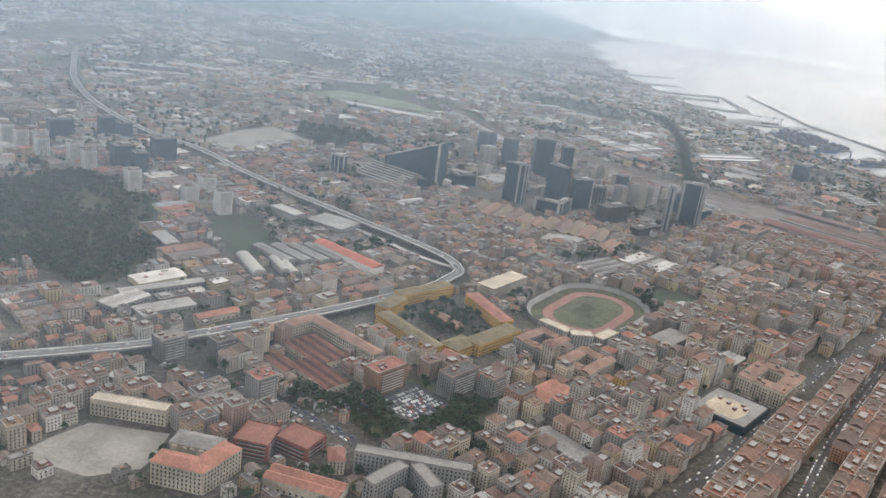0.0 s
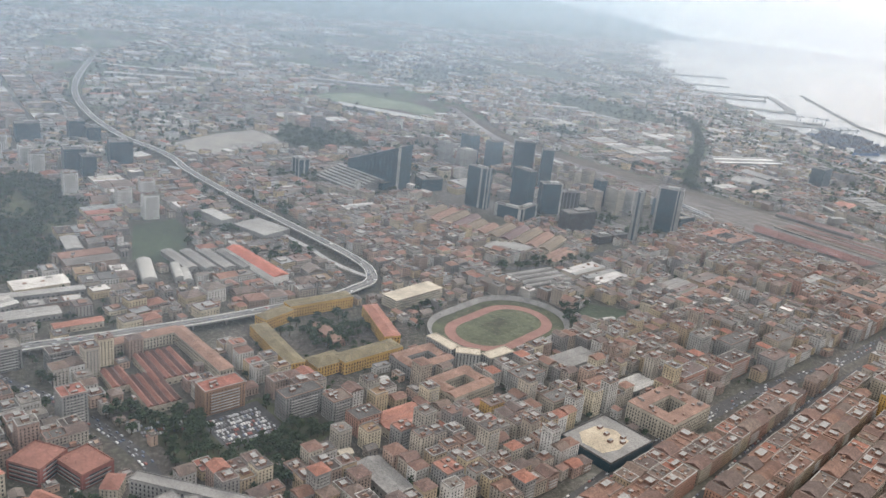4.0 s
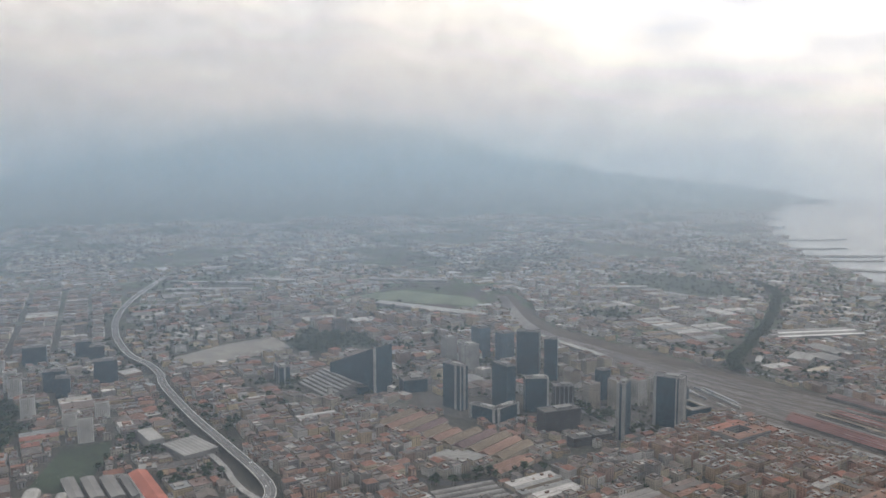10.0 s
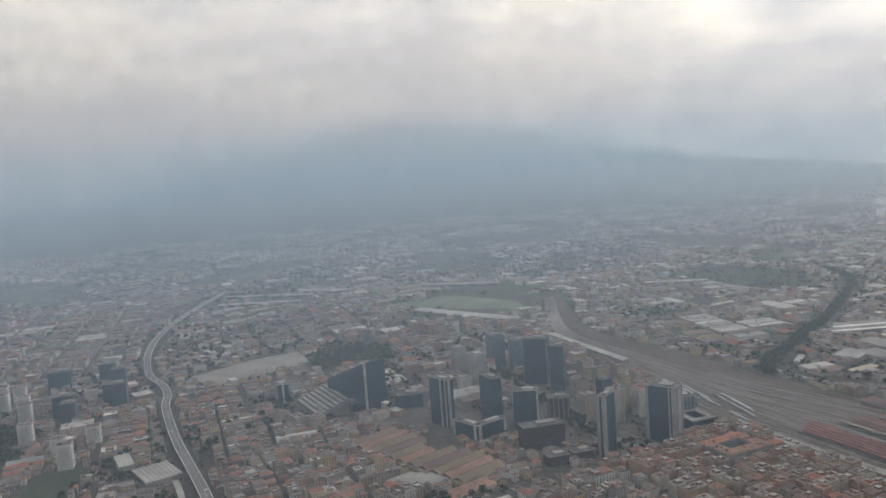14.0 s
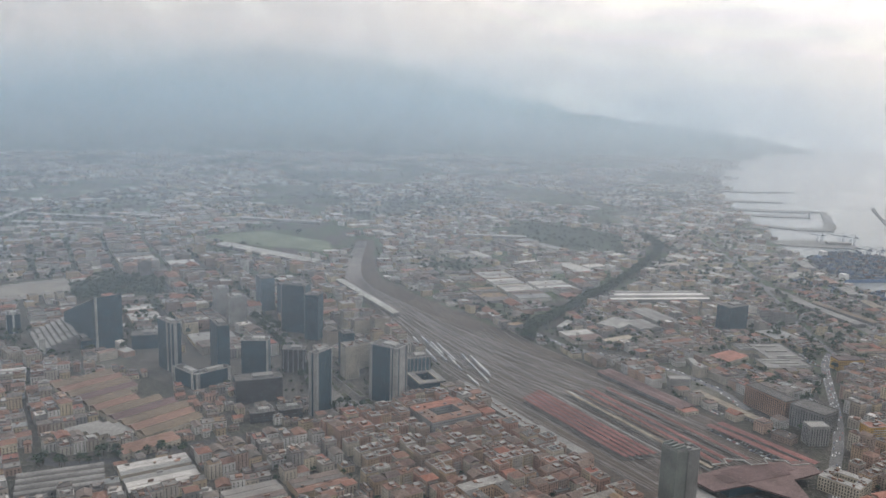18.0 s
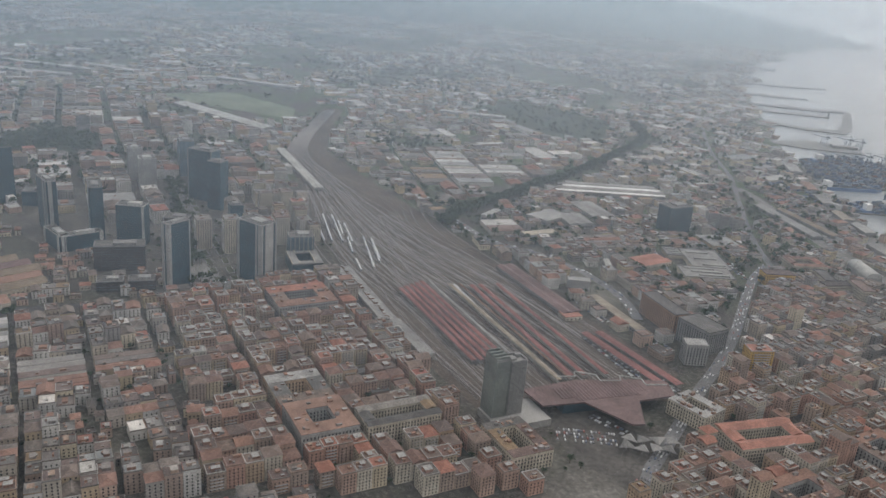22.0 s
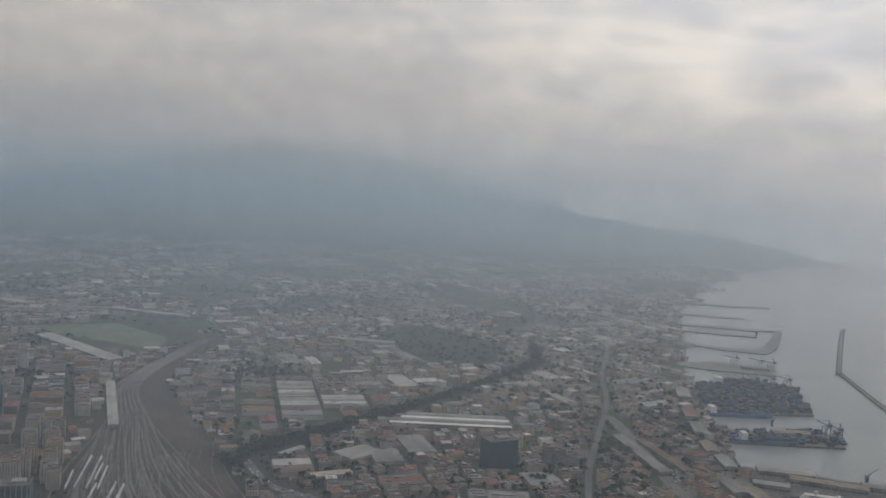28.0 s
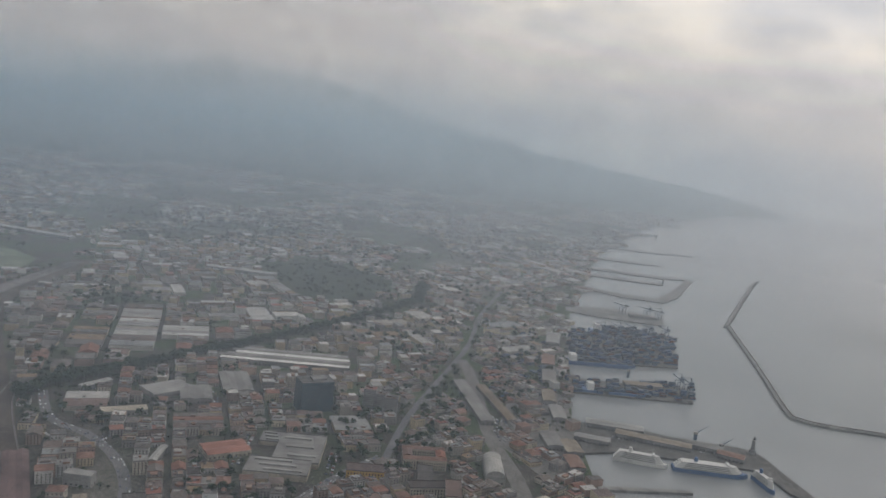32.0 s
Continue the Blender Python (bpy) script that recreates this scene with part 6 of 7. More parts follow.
def gantry(x, y, ang, s=1.0):
    t = thing("gantry_crane", "tall blue steel container crane on the pier", "crane", x, y, 0.6, ang, "harbour cranes")
    for u in (-3, 3):
        for v in (-3.5, 3.5):
            g = Mesh()
            g.box(u * s, v * s, 0, 0.7, 0.7, 11 * s)
            part("leg", g, [M_STEELBLUE], t)
    for v in (-3.5, 3.5):
        g = Mesh()
        g.box(0, v * s, 10.5 * s, 7 * s, 0.6, 0.8)
        part("portal_beam", g, [M_STEELBLUE], t)
    g = Mesh()
    g.box(0, 4 * s, 13 * s, 1.2, 30 * s, 1.0)
    part("boom", g, [M_STEELBLUE], t)
    g = Mesh()
    g.box(0, -3.5 * s, 11 * s, 0.7, 0.7, 9 * s)
    part("mast", g, [M_STEELBLUE], t)
    g = Mesh()
    g.add([(-0.2, -3.5 * s, 20 * s), (0.2, -3.5 * s, 20 * s), (0.2, 17 * s, 13.9 * s), (-0.2, 17 * s, 13.9 * s), (-0.2, -3.5 * s, 19.6 * s), (0.2, -3.5 * s, 19.6 * s), (0.2, 17 * s, 13.6 * s), (-0.2, 17 * s, 13.6 * s)],
          [(0, 1, 2, 3), (7, 6, 5, 4), (0, 3, 7, 4), (1, 5, 6, 2)])
    part("stay", g, [M_STEELBLUE], t)
    g = Mesh()
    g.box(0, -6 * s, 13.8 * s, 3, 4, 2.2)
    part("machine_house", g, [M_STEELBLUE], t)


for x, y, a in ((695, 1738, 40), (712, 1752, 40), (728, 1765, 40), (748, 1780, 40), (768, 1788, 40), (690, 1900, 60), (725, 1905, 60), (742, 1900, 60), (815, 1560, 30), (826, 1552, 30)):
    gantry(x, y, a)


def ferry(x, y, length, ang, hull, label):
    t = thing("ferry", label, "ship", x, y, -1.2, ang, "moored ferries")
    b = length * 0.075

    def plan(l, w):
        return [(-l / 2, -w), (l * 0.34, -w), (l * 0.44, -w * 0.62), (l / 2, 0), (l * 0.44, w * 0.62), (l * 0.34, w), (-l / 2, w)]
    g = Mesh()
    g.prism(plan(length, b), -1, 3.4, 0, 0)
    part("hull", g, [hull], t)
    for k in range(4):
        g = Mesh()
        l, w = length * (0.90 - 0.05 * k), b * (0.97 - 0.03 * k)
        g.prism([(px - length * 0.03, py) for px, py in plan(l, w)], 3.4 + 1.4 * k, 4.7 + 1.4 * k, 0, 0)
        dk = part("deck", g, [M_SHIPWHITE], t)
        g = Mesh()
        for s in (-1, 1):
            g.box(-length * 0.05, s * (w + 0.02), 3.85 + 1.4 * k, l * 0.72, 0.1, 0.4)
        part("window_band", g, [M_GLASSY], dk)
    g = Mesh()
    g.prism([(1.5 * math.cos(radians(a)) - length * 0.2, 1.1 * math.sin(radians(a))) for a in range(0, 360, 30)], 9, 12.4, 0, 0)
    part("funnel", g, [hull], t)
    g = Mesh()
    g.box(length * 0.22, 0, 9, 2.2, b * 1.5, 1.5)
    part("bridge", g, [M_SHIPWHITE], t)
    g = Mesh()
    g.box(length * 0.2, 0, 10.5, 0.25, 0.25, 4)
    part("mast", g, [M_LGREY], t)


ferry(814, 1334, 43, 10, M_SHIPWHITE, "white passenger ferry moored at the pier")
ferry(867, 1350, 60, 19, M_SHIPBLUE, "large white ferry with a blue hull moored at the pier")
ferry(908, 1351, 30, -56, M_SHIPBLUE, "dark ferry moored at the mole head")


def cargo_ship(x, y, length, ang):
    t = thing("cargo_ship", "dark blue cargo ship loaded with containers at the pier", "ship", x, y, -1.2, ang, "moored cargo ships")
    b = length * 0.075
    g = Mesh()
    g.prism([(-length / 2, -b), (length * 0.38, -b), (length / 2, 0), (length * 0.38, b), (-length / 2, b)], -1, 4.2, 0, 0)
    part("hull", g, [M_SHIPBLUE], t)
    g = Mesh()
    g.box(-length * 0.38, 0, 4.2, length * 0.09, b * 1.8, 7)
    part("deck_house", g, [M_SHIPWHITE], t)
    r = random.Random(int(x))
    g = Mesh()
    for k in range(int(length / 7) - 2):
        for j in range(3):
            for i in range(r.randint(1, 4)):
                g.box(-length * 0.28 + k * 6.4, (j - 1) * b * 0.55, 4.2 + i * 1.5, 6.0, b * 0.5, 1.45)
    tagged(part("container_load", g, [M_BOX], t), kind="stuff")


cargo_ship(722, 1600, 84, 27)
cargo_ship(760, 1502, 70, 25)
cargo_ship(712, 1778, 88, 31)


def lighthouse(x, y):
    t = thing("lighthouse", "grey stone harbour lighthouse at the pier head", "lighthouse", x, y, 0.6)
    for name, r0, r1, z0, z1, m in (("base", 3.0, 2.6, 0, 4, M_GREY), ("shaft", 1.7, 1.3, 4, 12, M_GREY), ("gallery", 2.0, 2.0, 12, 12.6, M_LGREY), ("lantern", 0.9, 0.9, 12.6, 14.6, M_GLASSY), ("cap", 1.2, 0.1, 14.6, 16, M_GREY)):
        g = Mesh()
        n = 12
        p = [(r0 * math.cos(2 * math.pi * k / n), r0 * math.sin(2 * math.pi * k / n), z0) for k in range(n)] + [(r1 * math.cos(2 * math.pi * k / n), r1 * math.sin(2 * math.pi * k / n), z1) for k in range(n)]
        g.add(p, [(k, (k + 1) % n, n + (k + 1) % n, n + k) for k in range(n)] + [tuple(range(n, 2 * n))])
        part(name, g, [m], t)


lighthouse(896, 1417)
for k, (cx, cy, w, d, a) in enumerate(((780, 1397, 50, 14, 14), (816, 1385, 64, 12, 6), (858, 1400, 30, 12, 4), (880, 1392, 22, 12, -4), (770, 1352, 30, 10, 10), (760, 1320, 26, 14, -60), (742, 1325, 30, 14, -60), (770, 1290, 24, 12, -60), (728, 1395, 34, 12, -66), (708, 1435, 34, 12, -70), (690, 1500, 40, 14, -74), (672, 1560, 40, 14, -74), (650, 1660, 50, 16, -76), (780, 1545, 40, 12, 27), (720, 1898, 40, 12, 20))):
    shed(cx, cy, w, d, 4.5, a, (M_LGREY, M_EARTH, M_GREY, M_BROWNROOF)[k % 4], M_GREY, "low harbour shed on the quay", rise=1.0, name="harbour_shed")
for x, y, h in ((848, 1418, 11), (871, 1405, 9), (700, 2240, 12), (760, 1570, 14)):
    t = thing("harbour_crane", "small slewing harbour crane", "crane", x, y, 0.6, 30, "harbour cranes")
    g = Mesh()
    g.box(0, 0, 0, 2.2, 2.2, h * 0.5)
    part("tower", g, [M_STEELBLUE], t)
    g = Mesh()
    g.box(0, 0, h * 0.5, 3.2, 2.6, 2.0)
    part("cab", g, [M_LGREY], t)
    g = Mesh()
    g.add([(1, -0.3, h * 0.5 + 1), (1, 0.3, h * 0.5 + 1), (h, 0.2, h * 1.25), (h, -0.2, h * 1.25), (1, -0.3, h * 0.5 + 1.8), (1, 0.3, h * 0.5 + 1.8), (h, 0.2, h * 1.25 + 0.3), (h, -0.2, h * 1.25 + 0.3)],
          [(0, 1, 2, 3), (7, 6, 5, 4), (0, 4, 5, 1), (3, 2, 6, 7), (0, 3, 7, 4), (1, 5, 6, 2)])
    part("jib", g, [M_STEELBLUE], t)


# ---- trains, cars, trees ----
def trains():
    rows = [((246, 1092), (306, 1013), 6), ((254, 1095), (314, 1018), 6), ((268, 1083), (298, 1043), 3), ((276, 1080), (312, 1034), 4), ((308, 1058), (362, 982), 6), ((316, 1058), (350, 1012), 4), ((320, 1052), (364, 990), 4), ((298, 1048), (322, 1015), 3),
            ((420, 1000), (455, 966), 4), ((455, 1046), (500, 1008), 4), ((330, 1005), (352, 978), 2), ((436, 941), (470, 912), 3), ((262, 1058), (290, 1024), 3)]
    g = Mesh()
    g.box(0, 0, 0.45, 12.0, 1.45, 1.5)
    g.gable(0, 0, 1.95, 12.0, 1.45, 0.25, over=0.0)
    body = g.made("carriage", [M_TRAIN])
    g = Mesh()
    for s in (-1, 1):
        g.box(0, s * 0.74, 1.25, 11, 0.06, 0.45)
    band_me = g.made("window_band", [M_GLASSY])
    g = Mesh()
    for u in (-4, 4):
        g.box(u, 0, 0.1, 2, 1.1, 0.4)
    bogie = g.made("bogies", [M_GLASSY])
    for a, b, n in rows:
        ang = math.degrees(math.atan2(b[1] - a[1], b[0] - a[0]))
        t = thing("train", "parked pale passenger train on the yard tracks", "train", a[0], a[1], 0.0, ang, "parked trains")
        for k in range(n):
            c = part("carriage", body, [], t)
            c.matrix_basis = pose(6 + k * 12.6, 0, 0)
            part("window_band", band_me, [], c)
            part("bogies", bogie, [], c)


trains()


def car_mesh(g, x, y, z, ang):
    c, s = math.cos(radians(ang)), math.sin(radians(ang))
    q = [(-1.1, -0.45, 0.1), (1.1, -0.45, 0.1), (1.1, 0.45, 0.1), (-1.1, 0.45, 0.1), (-1.1, -0.45, 0.45), (1.1, -0.45, 0.42), (1.1, 0.45, 0.42), (-1.1, 0.45, 0.45),
         (-0.75, -0.38, 0.75), (0.35, -0.38, 0.75), (0.35, 0.38, 0.75), (-0.75, 0.38, 0.75)]
    g.add([(x + c * u - s * v, y + s * u + c * v, z + w) for u, v, w in q],
          [(0, 1, 5, 4), (1, 2, 6, 5), (2, 3, 7, 6), (3, 0, 4, 7), (4, 5, 9, 8), (5, 6, 10, 9), (6, 7, 11, 10), (7, 4, 8, 11), (8, 9, 10, 11)])


def parked(name, spots, label):
    g = Mesh()
    for x, y, z, a in spots:
        car_mesh(g, x, y, z, a)
    single(name, g, [M_CAR], label, "cars", kind="stuff")


def lot(cx, cy, w, d, ang, seed, full=0.8):
    r = random.Random(seed)
    c, s = math.cos(radians(ang)), math.sin(radians(ang))
    out = []
    for i in range(int(w / 1.4)):
        for j in range(int(d / 3.4)):
            if r.random() < full:
                u, v = -w / 2 + i * 1.4 + r.uniform(-0.1, 0.1), -d / 2 + j * 3.4 + (0.4 if j % 2 else 0) + r.uniform(-0.2, 0.2)
                out.append((cx + c * u - s * v, cy + s * u + c * v, 0.05, ang + 90 + r.uniform(-3, 3)))
    return out


spots = lot(1, 432, 32, 28, A0, 1) + lot(-36, 420, 30, 14, A0 - 8, 2, 0.65) + lot(-152, 420, 36, 6, -14, 3, 0.7) + lot(525, 1018, 50, 8, -43, 4, 0.7) + lot(580, 985, 34, 14, -40, 5, 0.6) + lot(575, 862, 26, 10, -20, 6, 0.6) + lot(566, 842, 34, 14, 20, 61, 0.55) + lot(600, 925, 30, 12, -38, 62, 0.6) + lot(560, 948, 60, 12, -43, 63, 0.5) + lot(820, 1386, 90, 8, 14, 64, 0.4) + lot(880, 1400, 30, 12, 10, 65, 0.4) + lot(700, 1330, 60, 20, -60, 66, 0.3)
spots += lot(462, 1120, 22, 8, 60, 7, 0.5) + lot(556, 1160, 60, 9, -66, 8, 0.6) + lot(620, 1178, 40, 8, -66, 18, 0.5) + lot(455, 1235, 30, 40, 40, 19, 0.3) + lot(265, 905, 26, 8, 48, 9, 0.5) + lot(-75, 405, 40, 5, -20, 10, 0.6) + lot(-210, 1060, 60, 40, 50, 11, 0.25) + lot(440, 1100, 26, 8, -10, 12, 0.6)
parked("parked_cars", spots, "rows of parked cars in many colours")
r = random.Random(31)
spots = []
for a, b in zip(AVENUE, AVENUE[1:]):
    n = int(math.dist(a, b) / 3.2)
    ang = math.degrees(math.atan2(b[1] - a[1], b[0] - a[0]))
    for k in range(n):
        u = k / n
        for off in (-3.6, -1.3, 1.3, 3.6):
            if r.random() < 0.28:
                spots.append((a[0] + (b[0] - a[0]) * u + off * math.sin(radians(ang)), a[1] + (b[1] - a[1]) * u - off * math.cos(radians(ang)), 0.03, ang + (180 if off > 0 else 0)))
for a, b in zip(VIADUCT, VIADUCT[1:]):
    ang = math.degrees(math.atan2(b[1] - a[1], b[0] - a[0]))
    for off in (-2.4, -0.9, 0.9, 2.4):
        if r.random() < 0.28:
            spots.append((a[0] + off * math.sin(radians(ang)), a[1] - off * math.cos(radians(ang)), 5.04, ang))
for line, offs, share in (([(640, 1211), (631, 1157), (628, 1036), (622, 971), (616, 932), (610, 876), (600, 800)], (-2.8, -1.0, 1.0, 2.8), 0.4), ([(354, 1160), (406, 1121), (452, 1115), (501, 1092), (540, 1056), (560, 1020)], (-2.8, -1.0, 1.0, 2.8), 0.3), ([(213, 385), (247, 437), (293, 503), (357, 589)], (-1.9, 1.9), 0.7), ([(-10, 350), (-30, 385), (-90, 420), (-150, 440)], (-2.6, -0.9, 0.9, 2.6), 0.5)):
    line = smooth_line(line, 6)
    for a, b in zip(line, line[1:]):
        n = max(1, int(math.dist(a, b) / 3.2))
        ang = math.degrees(math.atan2(b[1] - a[1], b[0] - a[0]))
        for k in range(n):
            for off in offs:
                if r.random() < share:
                    u = k / n
                    spots.append((a[0] + (b[0] - a[0]) * u + off * math.sin(radians(ang)), a[1] + (b[1] - a[1]) * u - off * math.cos(radians(ang)), 0.03, ang))
parked("street_cars", spots, "cars standing along the avenue and the viaduct")


def tree_meshes(seed, leaves=130):
    r = random.Random(seed)
    crown = Mesh()
    for _ in range(leaves):
        a, e, q = r.uniform(0, 2 * math.pi), r.uniform(-0.5, 1.5), r.uniform(0.2, 1.0)
        lobes = 1 + 0.3 * math.sin(3 * a + seed)
        x, y, z = 1.8 * q * lobes * math.cos(a) * math.cos(e), 1.8 * q * lobes * math.sin(a) * math.cos(e), 3.3 + 1.5 * q * math.sin(e)
        s = r.uniform(0.45, 0.85) * (130 / leaves) ** 0.3
        p = [(x + r.uniform(-s, s), y + r.uniform(-s, s), z + r.uniform(-s, s) * 0.7) for _ in range(4)]
        crown.add(p, [(0, 1, 2), (0, 2, 3), (0, 3, 1), (1, 3, 2)])
    trunk = Mesh()
    n = 6
    pts = []
    for r0, z in ((0.24, 0), (0.16, 1.4), (0.10, 3.0)):
        pts += [(r0 * math.cos(2 * math.pi * k / n), r0 * math.sin(2 * math.pi * k / n), z) for k in range(n)]
    trunk.add(pts, [(i * n + k, i * n + (k + 1) % n, (i + 1) * n + (k + 1) % n, (i + 1) * n + k) for i in range(2) for k in range(n)])
    for k in range(4):
        a = 1.57 * k + 0.4
        dx, dy = math.cos(a), math.sin(a)
        trunk.add([(0.08 * -dy, 0.08 * dx, 1.8), (0.08 * dy, -0.08 * dx, 1.8), (0, 0, 2.0), (1.1 * dx, 1.1 * dy, 3.2)], [(0, 1, 3), (1, 2, 3), (2, 0, 3)])
    return crown, trunk


TREES = [tree_meshes(s) for s in range(5)]
TREE_DATA = [(c.made("crown", [M_LEAF]), t.made("trunk", [M_BARK])) for c, t in TREES]


def single_trees(spots, seed):
    r = random.Random(seed)
    protos = []
    for c, t in TREE_DATA:
        ob = thing("tree", "broad-leaved city tree with a dark green crown", "tree", 0, 0, -60, 0, "park and street trees")
        part("crown", c, [], ob)
        part("trunk", t, [], ob)
        protos.append(ob)
    used = [False] * len(protos)
    for x, y in spots:
        k = r.randrange(len(protos))
        s = r.uniform(0.9, 1.7)
        m = Matrix.LocRotScale((x, y, 0.0), Euler((0, 0, r.uniform(0, 6.28))), (s, s, s * r.uniform(0.85, 1.15)))
        if not used[k]:
            used[k] = True
            protos[k].matrix_basis = m
        else:
            copy_thing(protos[k], Matrix.Identity(4)).matrix_basis = m


def woods(name, spots, seed, label, size=(0.8, 1.5)):
    """Many trees too close to count, as one mass of crowns and trunks."""
    r = random.Random(seed)
    small = [tree_meshes(50 + s, 46) for s in range(4)]
    g = Mesh()
    for x, y in spots:
        c, t = small[r.randrange(4)]
        s, a = r.uniform(*size), r.uniform(0, 6.28)
        ca, sa = math.cos(a) * s, math.sin(a) * s
        g.add([(x + ca * u - sa * v, y + sa * u + ca * v, w * s) for u, v, w in c.v], c.f, 0)
        g.add([(x + ca * u - sa * v, y + sa * u + ca * v, w * s) for u, v, w in t.v], t.f[:12], 1)
    single(name, g, [M_LEAF, M_BARK], label, "trees", kind="stuff")


def scatter(poly, n, seed, gap=0.0, avoid=()):
    r = random.Random(seed)
    xs, ys = [p[0] for p in poly], [p[1] for p in poly]
    out = []
    for _ in range(n * 12):
        if len(out) >= n:
            break
        x, y = r.uniform(min(xs), max(xs)), r.uniform(min(ys), max(ys))
        if inside(x, y, poly) and not any(inside(x, y, q) for q in avoid) and all(abs(x - a) + abs(y - b) > gap for a, b in out[-60:]):
            out.append((x, y))
    return out


def GARDEN_OK(x, y):
    """No tree inside a house: the palace garden and the parks are open, other taken ground is not."""
    garden = [(-20, 545), (12, 512), (54, 540), (36, 590), (6, 588)]
    if inside(x, y, [(-24, 430), (3, 406), (26, 434), (0, 458)]):
        return False
    return inside(x, y, garden) or inside(x, y, PARK) or is_free(rect(x, y, 2.5, 2.5))


PARK = [(-60, 425), (-17, 390), (38, 405), (50, 441), (0, 462), (-21, 433)]
park_spots = scatter([(-58, 425), (-17, 392), (-6, 396), (-20, 428), (-26, 440)], 34, 1, 3) + scatter([(5, 408), (38, 405), (50, 441), (20, 436)], 34, 2, 3) + scatter([(-10, 385), (60, 385), (62, 408), (30, 404), (-8, 396)], 40, 3, 3)
park_spots += scatter([(-2, 553), (22, 575), (40, 565), (30, 540), (12, 535)], 34, 4, 3) + scatter([(-78, 408), (-60, 395), (-45, 408), (-62, 432)], 20, 5, 3) + scatter([(-24, 548), (12, 505), (56, 535), (38, 596), (2, 590), (-14, 570)], 60, 40, 3) + scatter([(-190, 395), (-60, 380), (-60, 432), (-150, 450), (-190, 430)], 70, 41, 4) + scatter([(-20, 372), (60, 372), (130, 395), (60, 440), (-20, 440)], 60, 42, 3) + scatter([(-130, 320), (0, 320), (10, 352), (-120, 352)], 30, 43, 4) + scatter([(70, 580), (82, 565), (88, 600), (80, 640), (62, 640)], 24, 6, 3)
r = random.Random(8)
for a, b in zip(AVENUE[3:], AVENUE[4:]):
    n = int(math.dist(a, b) / 6)
    for k in range(n):
        for off in (-5.2, 5.2):
            if r.random() < 0.7:
                dx, dy = (b[0] - a[0]) / math.dist(a, b), (b[1] - a[1]) / math.dist(a, b)
                park_spots.append((a[0] + (b[0] - a[0]) * k / n + off * dy, a[1] + (b[1] - a[1]) * k / n - off * dx))
single_trees([p for p in park_spots if GARDEN_OK(*p)][:300], 11)
wood_spots = [(x, y) for x, y in scatter([(-520, 840), (-290, 850), (-180, 650), (-195, 540), (-300, 500), (-520, 560)], 3400, 21) if (noise.noise((x * 0.02, y * 0.02, 4.4)) > -0.3) == inside(x, y, HILL) or (inside(x, y, HILL) and noise.noise((x * 0.05, y * 0.05, 1.4)) > -0.1)] + scatter([(-198, 1112), (-210, 1189), (-122, 1188), (-79, 1134), (-151, 1065)], 240, 22)
canal_line = smooth_line(CANAL, 5)
r = random.Random(23)
for x, y in canal_line:
    for _ in range(22):
        wood_spots.append((x + r.uniform(-5.5, 5.5), y + r.uniform(-5.5, 5.5)))
wood_spots += scatter([(184, 656), (196, 632), (180, 625), (172, 665), (185, 690), (198, 681)], 40, 24) + scatter([(120, 735), (200, 800), (210, 790), (130, 725)], 30, 25) + scatter([(232, 923), (66, 1098), (72, 1104), (240, 930)], 60, 26) + scatter([(225, 915), (60, 1090), (66, 1098), (232, 923)], 60, 27)
wood_spots += scatter([(240, 884), (290, 900), (286, 908), (238, 893)], 18, 28) + scatter([(-40, 712), (-90, 690), (-60, 660), (-30, 690)], 30, 29)
wood_spots += scatter([(146, 1742), (179, 1872), (355, 1818), (391, 1641), (295, 1625)], 160, 33) + [p for p in scatter(PARK, 60, 35) if GARDEN_OK(*p)]
woods("tree_belt", wood_spots, 12, "dense dark green belts of trees", (0.9, 1.8))
far_spots = []
r = random.Random(61)
for _ in range(14000):
    q, az = 700 + 2000 * r.random() ** 1.2, radians(r.uniform(-58, 14))
    x, y = 450 + q * math.sin(az), 300 + q * math.cos(az)
    if len(far_spots) < 3800 and inside(x, y, LAND) and noise.noise((x * 0.006, y * 0.006, 5.5)) > 0.05 and is_free(rect(x, y, 2, 2)):
        far_spots.append((x, y))
woods("distant_trees", far_spots, 13, "scattered dark trees between distant houses", (1.0, 1.9))


# ---- the dense city between the landmarks ----
JOINED = Mesh()                          # houses past the nearest few hundred of their kind


def joined_house(x, y, w, d, h, ang, rnd, roof):
    """A house of the joined mass: walls, window bands, roof and huts as loose pieces of one mesh."""
    k = Mesh()
    k.prism(rect(0, 0, w, d), 0, h, 0)
    window_quads(k, w, d, h, 1)
    if roof == "flat":
        q = Mesh()
        parapet_roof(q, w, d, h)
        k.add(q.v, q.f, 2)
        roof_huts(k, w, d, h, rnd.choice((1, 2, 3)), rnd, 3)
    elif roof == "hip":
        k.hip(0, 0, h, w, d, min(w, d) * 0.22, 4)
    else:
        k.gable(0, 0, h, w, d, min(w, d) * 0.22, 4, along_x=w >= d)
    c, s = math.cos(radians(ang)), math.sin(radians(ang))
    b = len(JOINED.v)
    JOINED.v.extend((x + c * u - s * v, y + s * u + c * v, z) for u, v, z in k.v)
    JOINED.f.extend([b + i for i in f] for f in k.f)
    JOINED.m.extend(k.m)


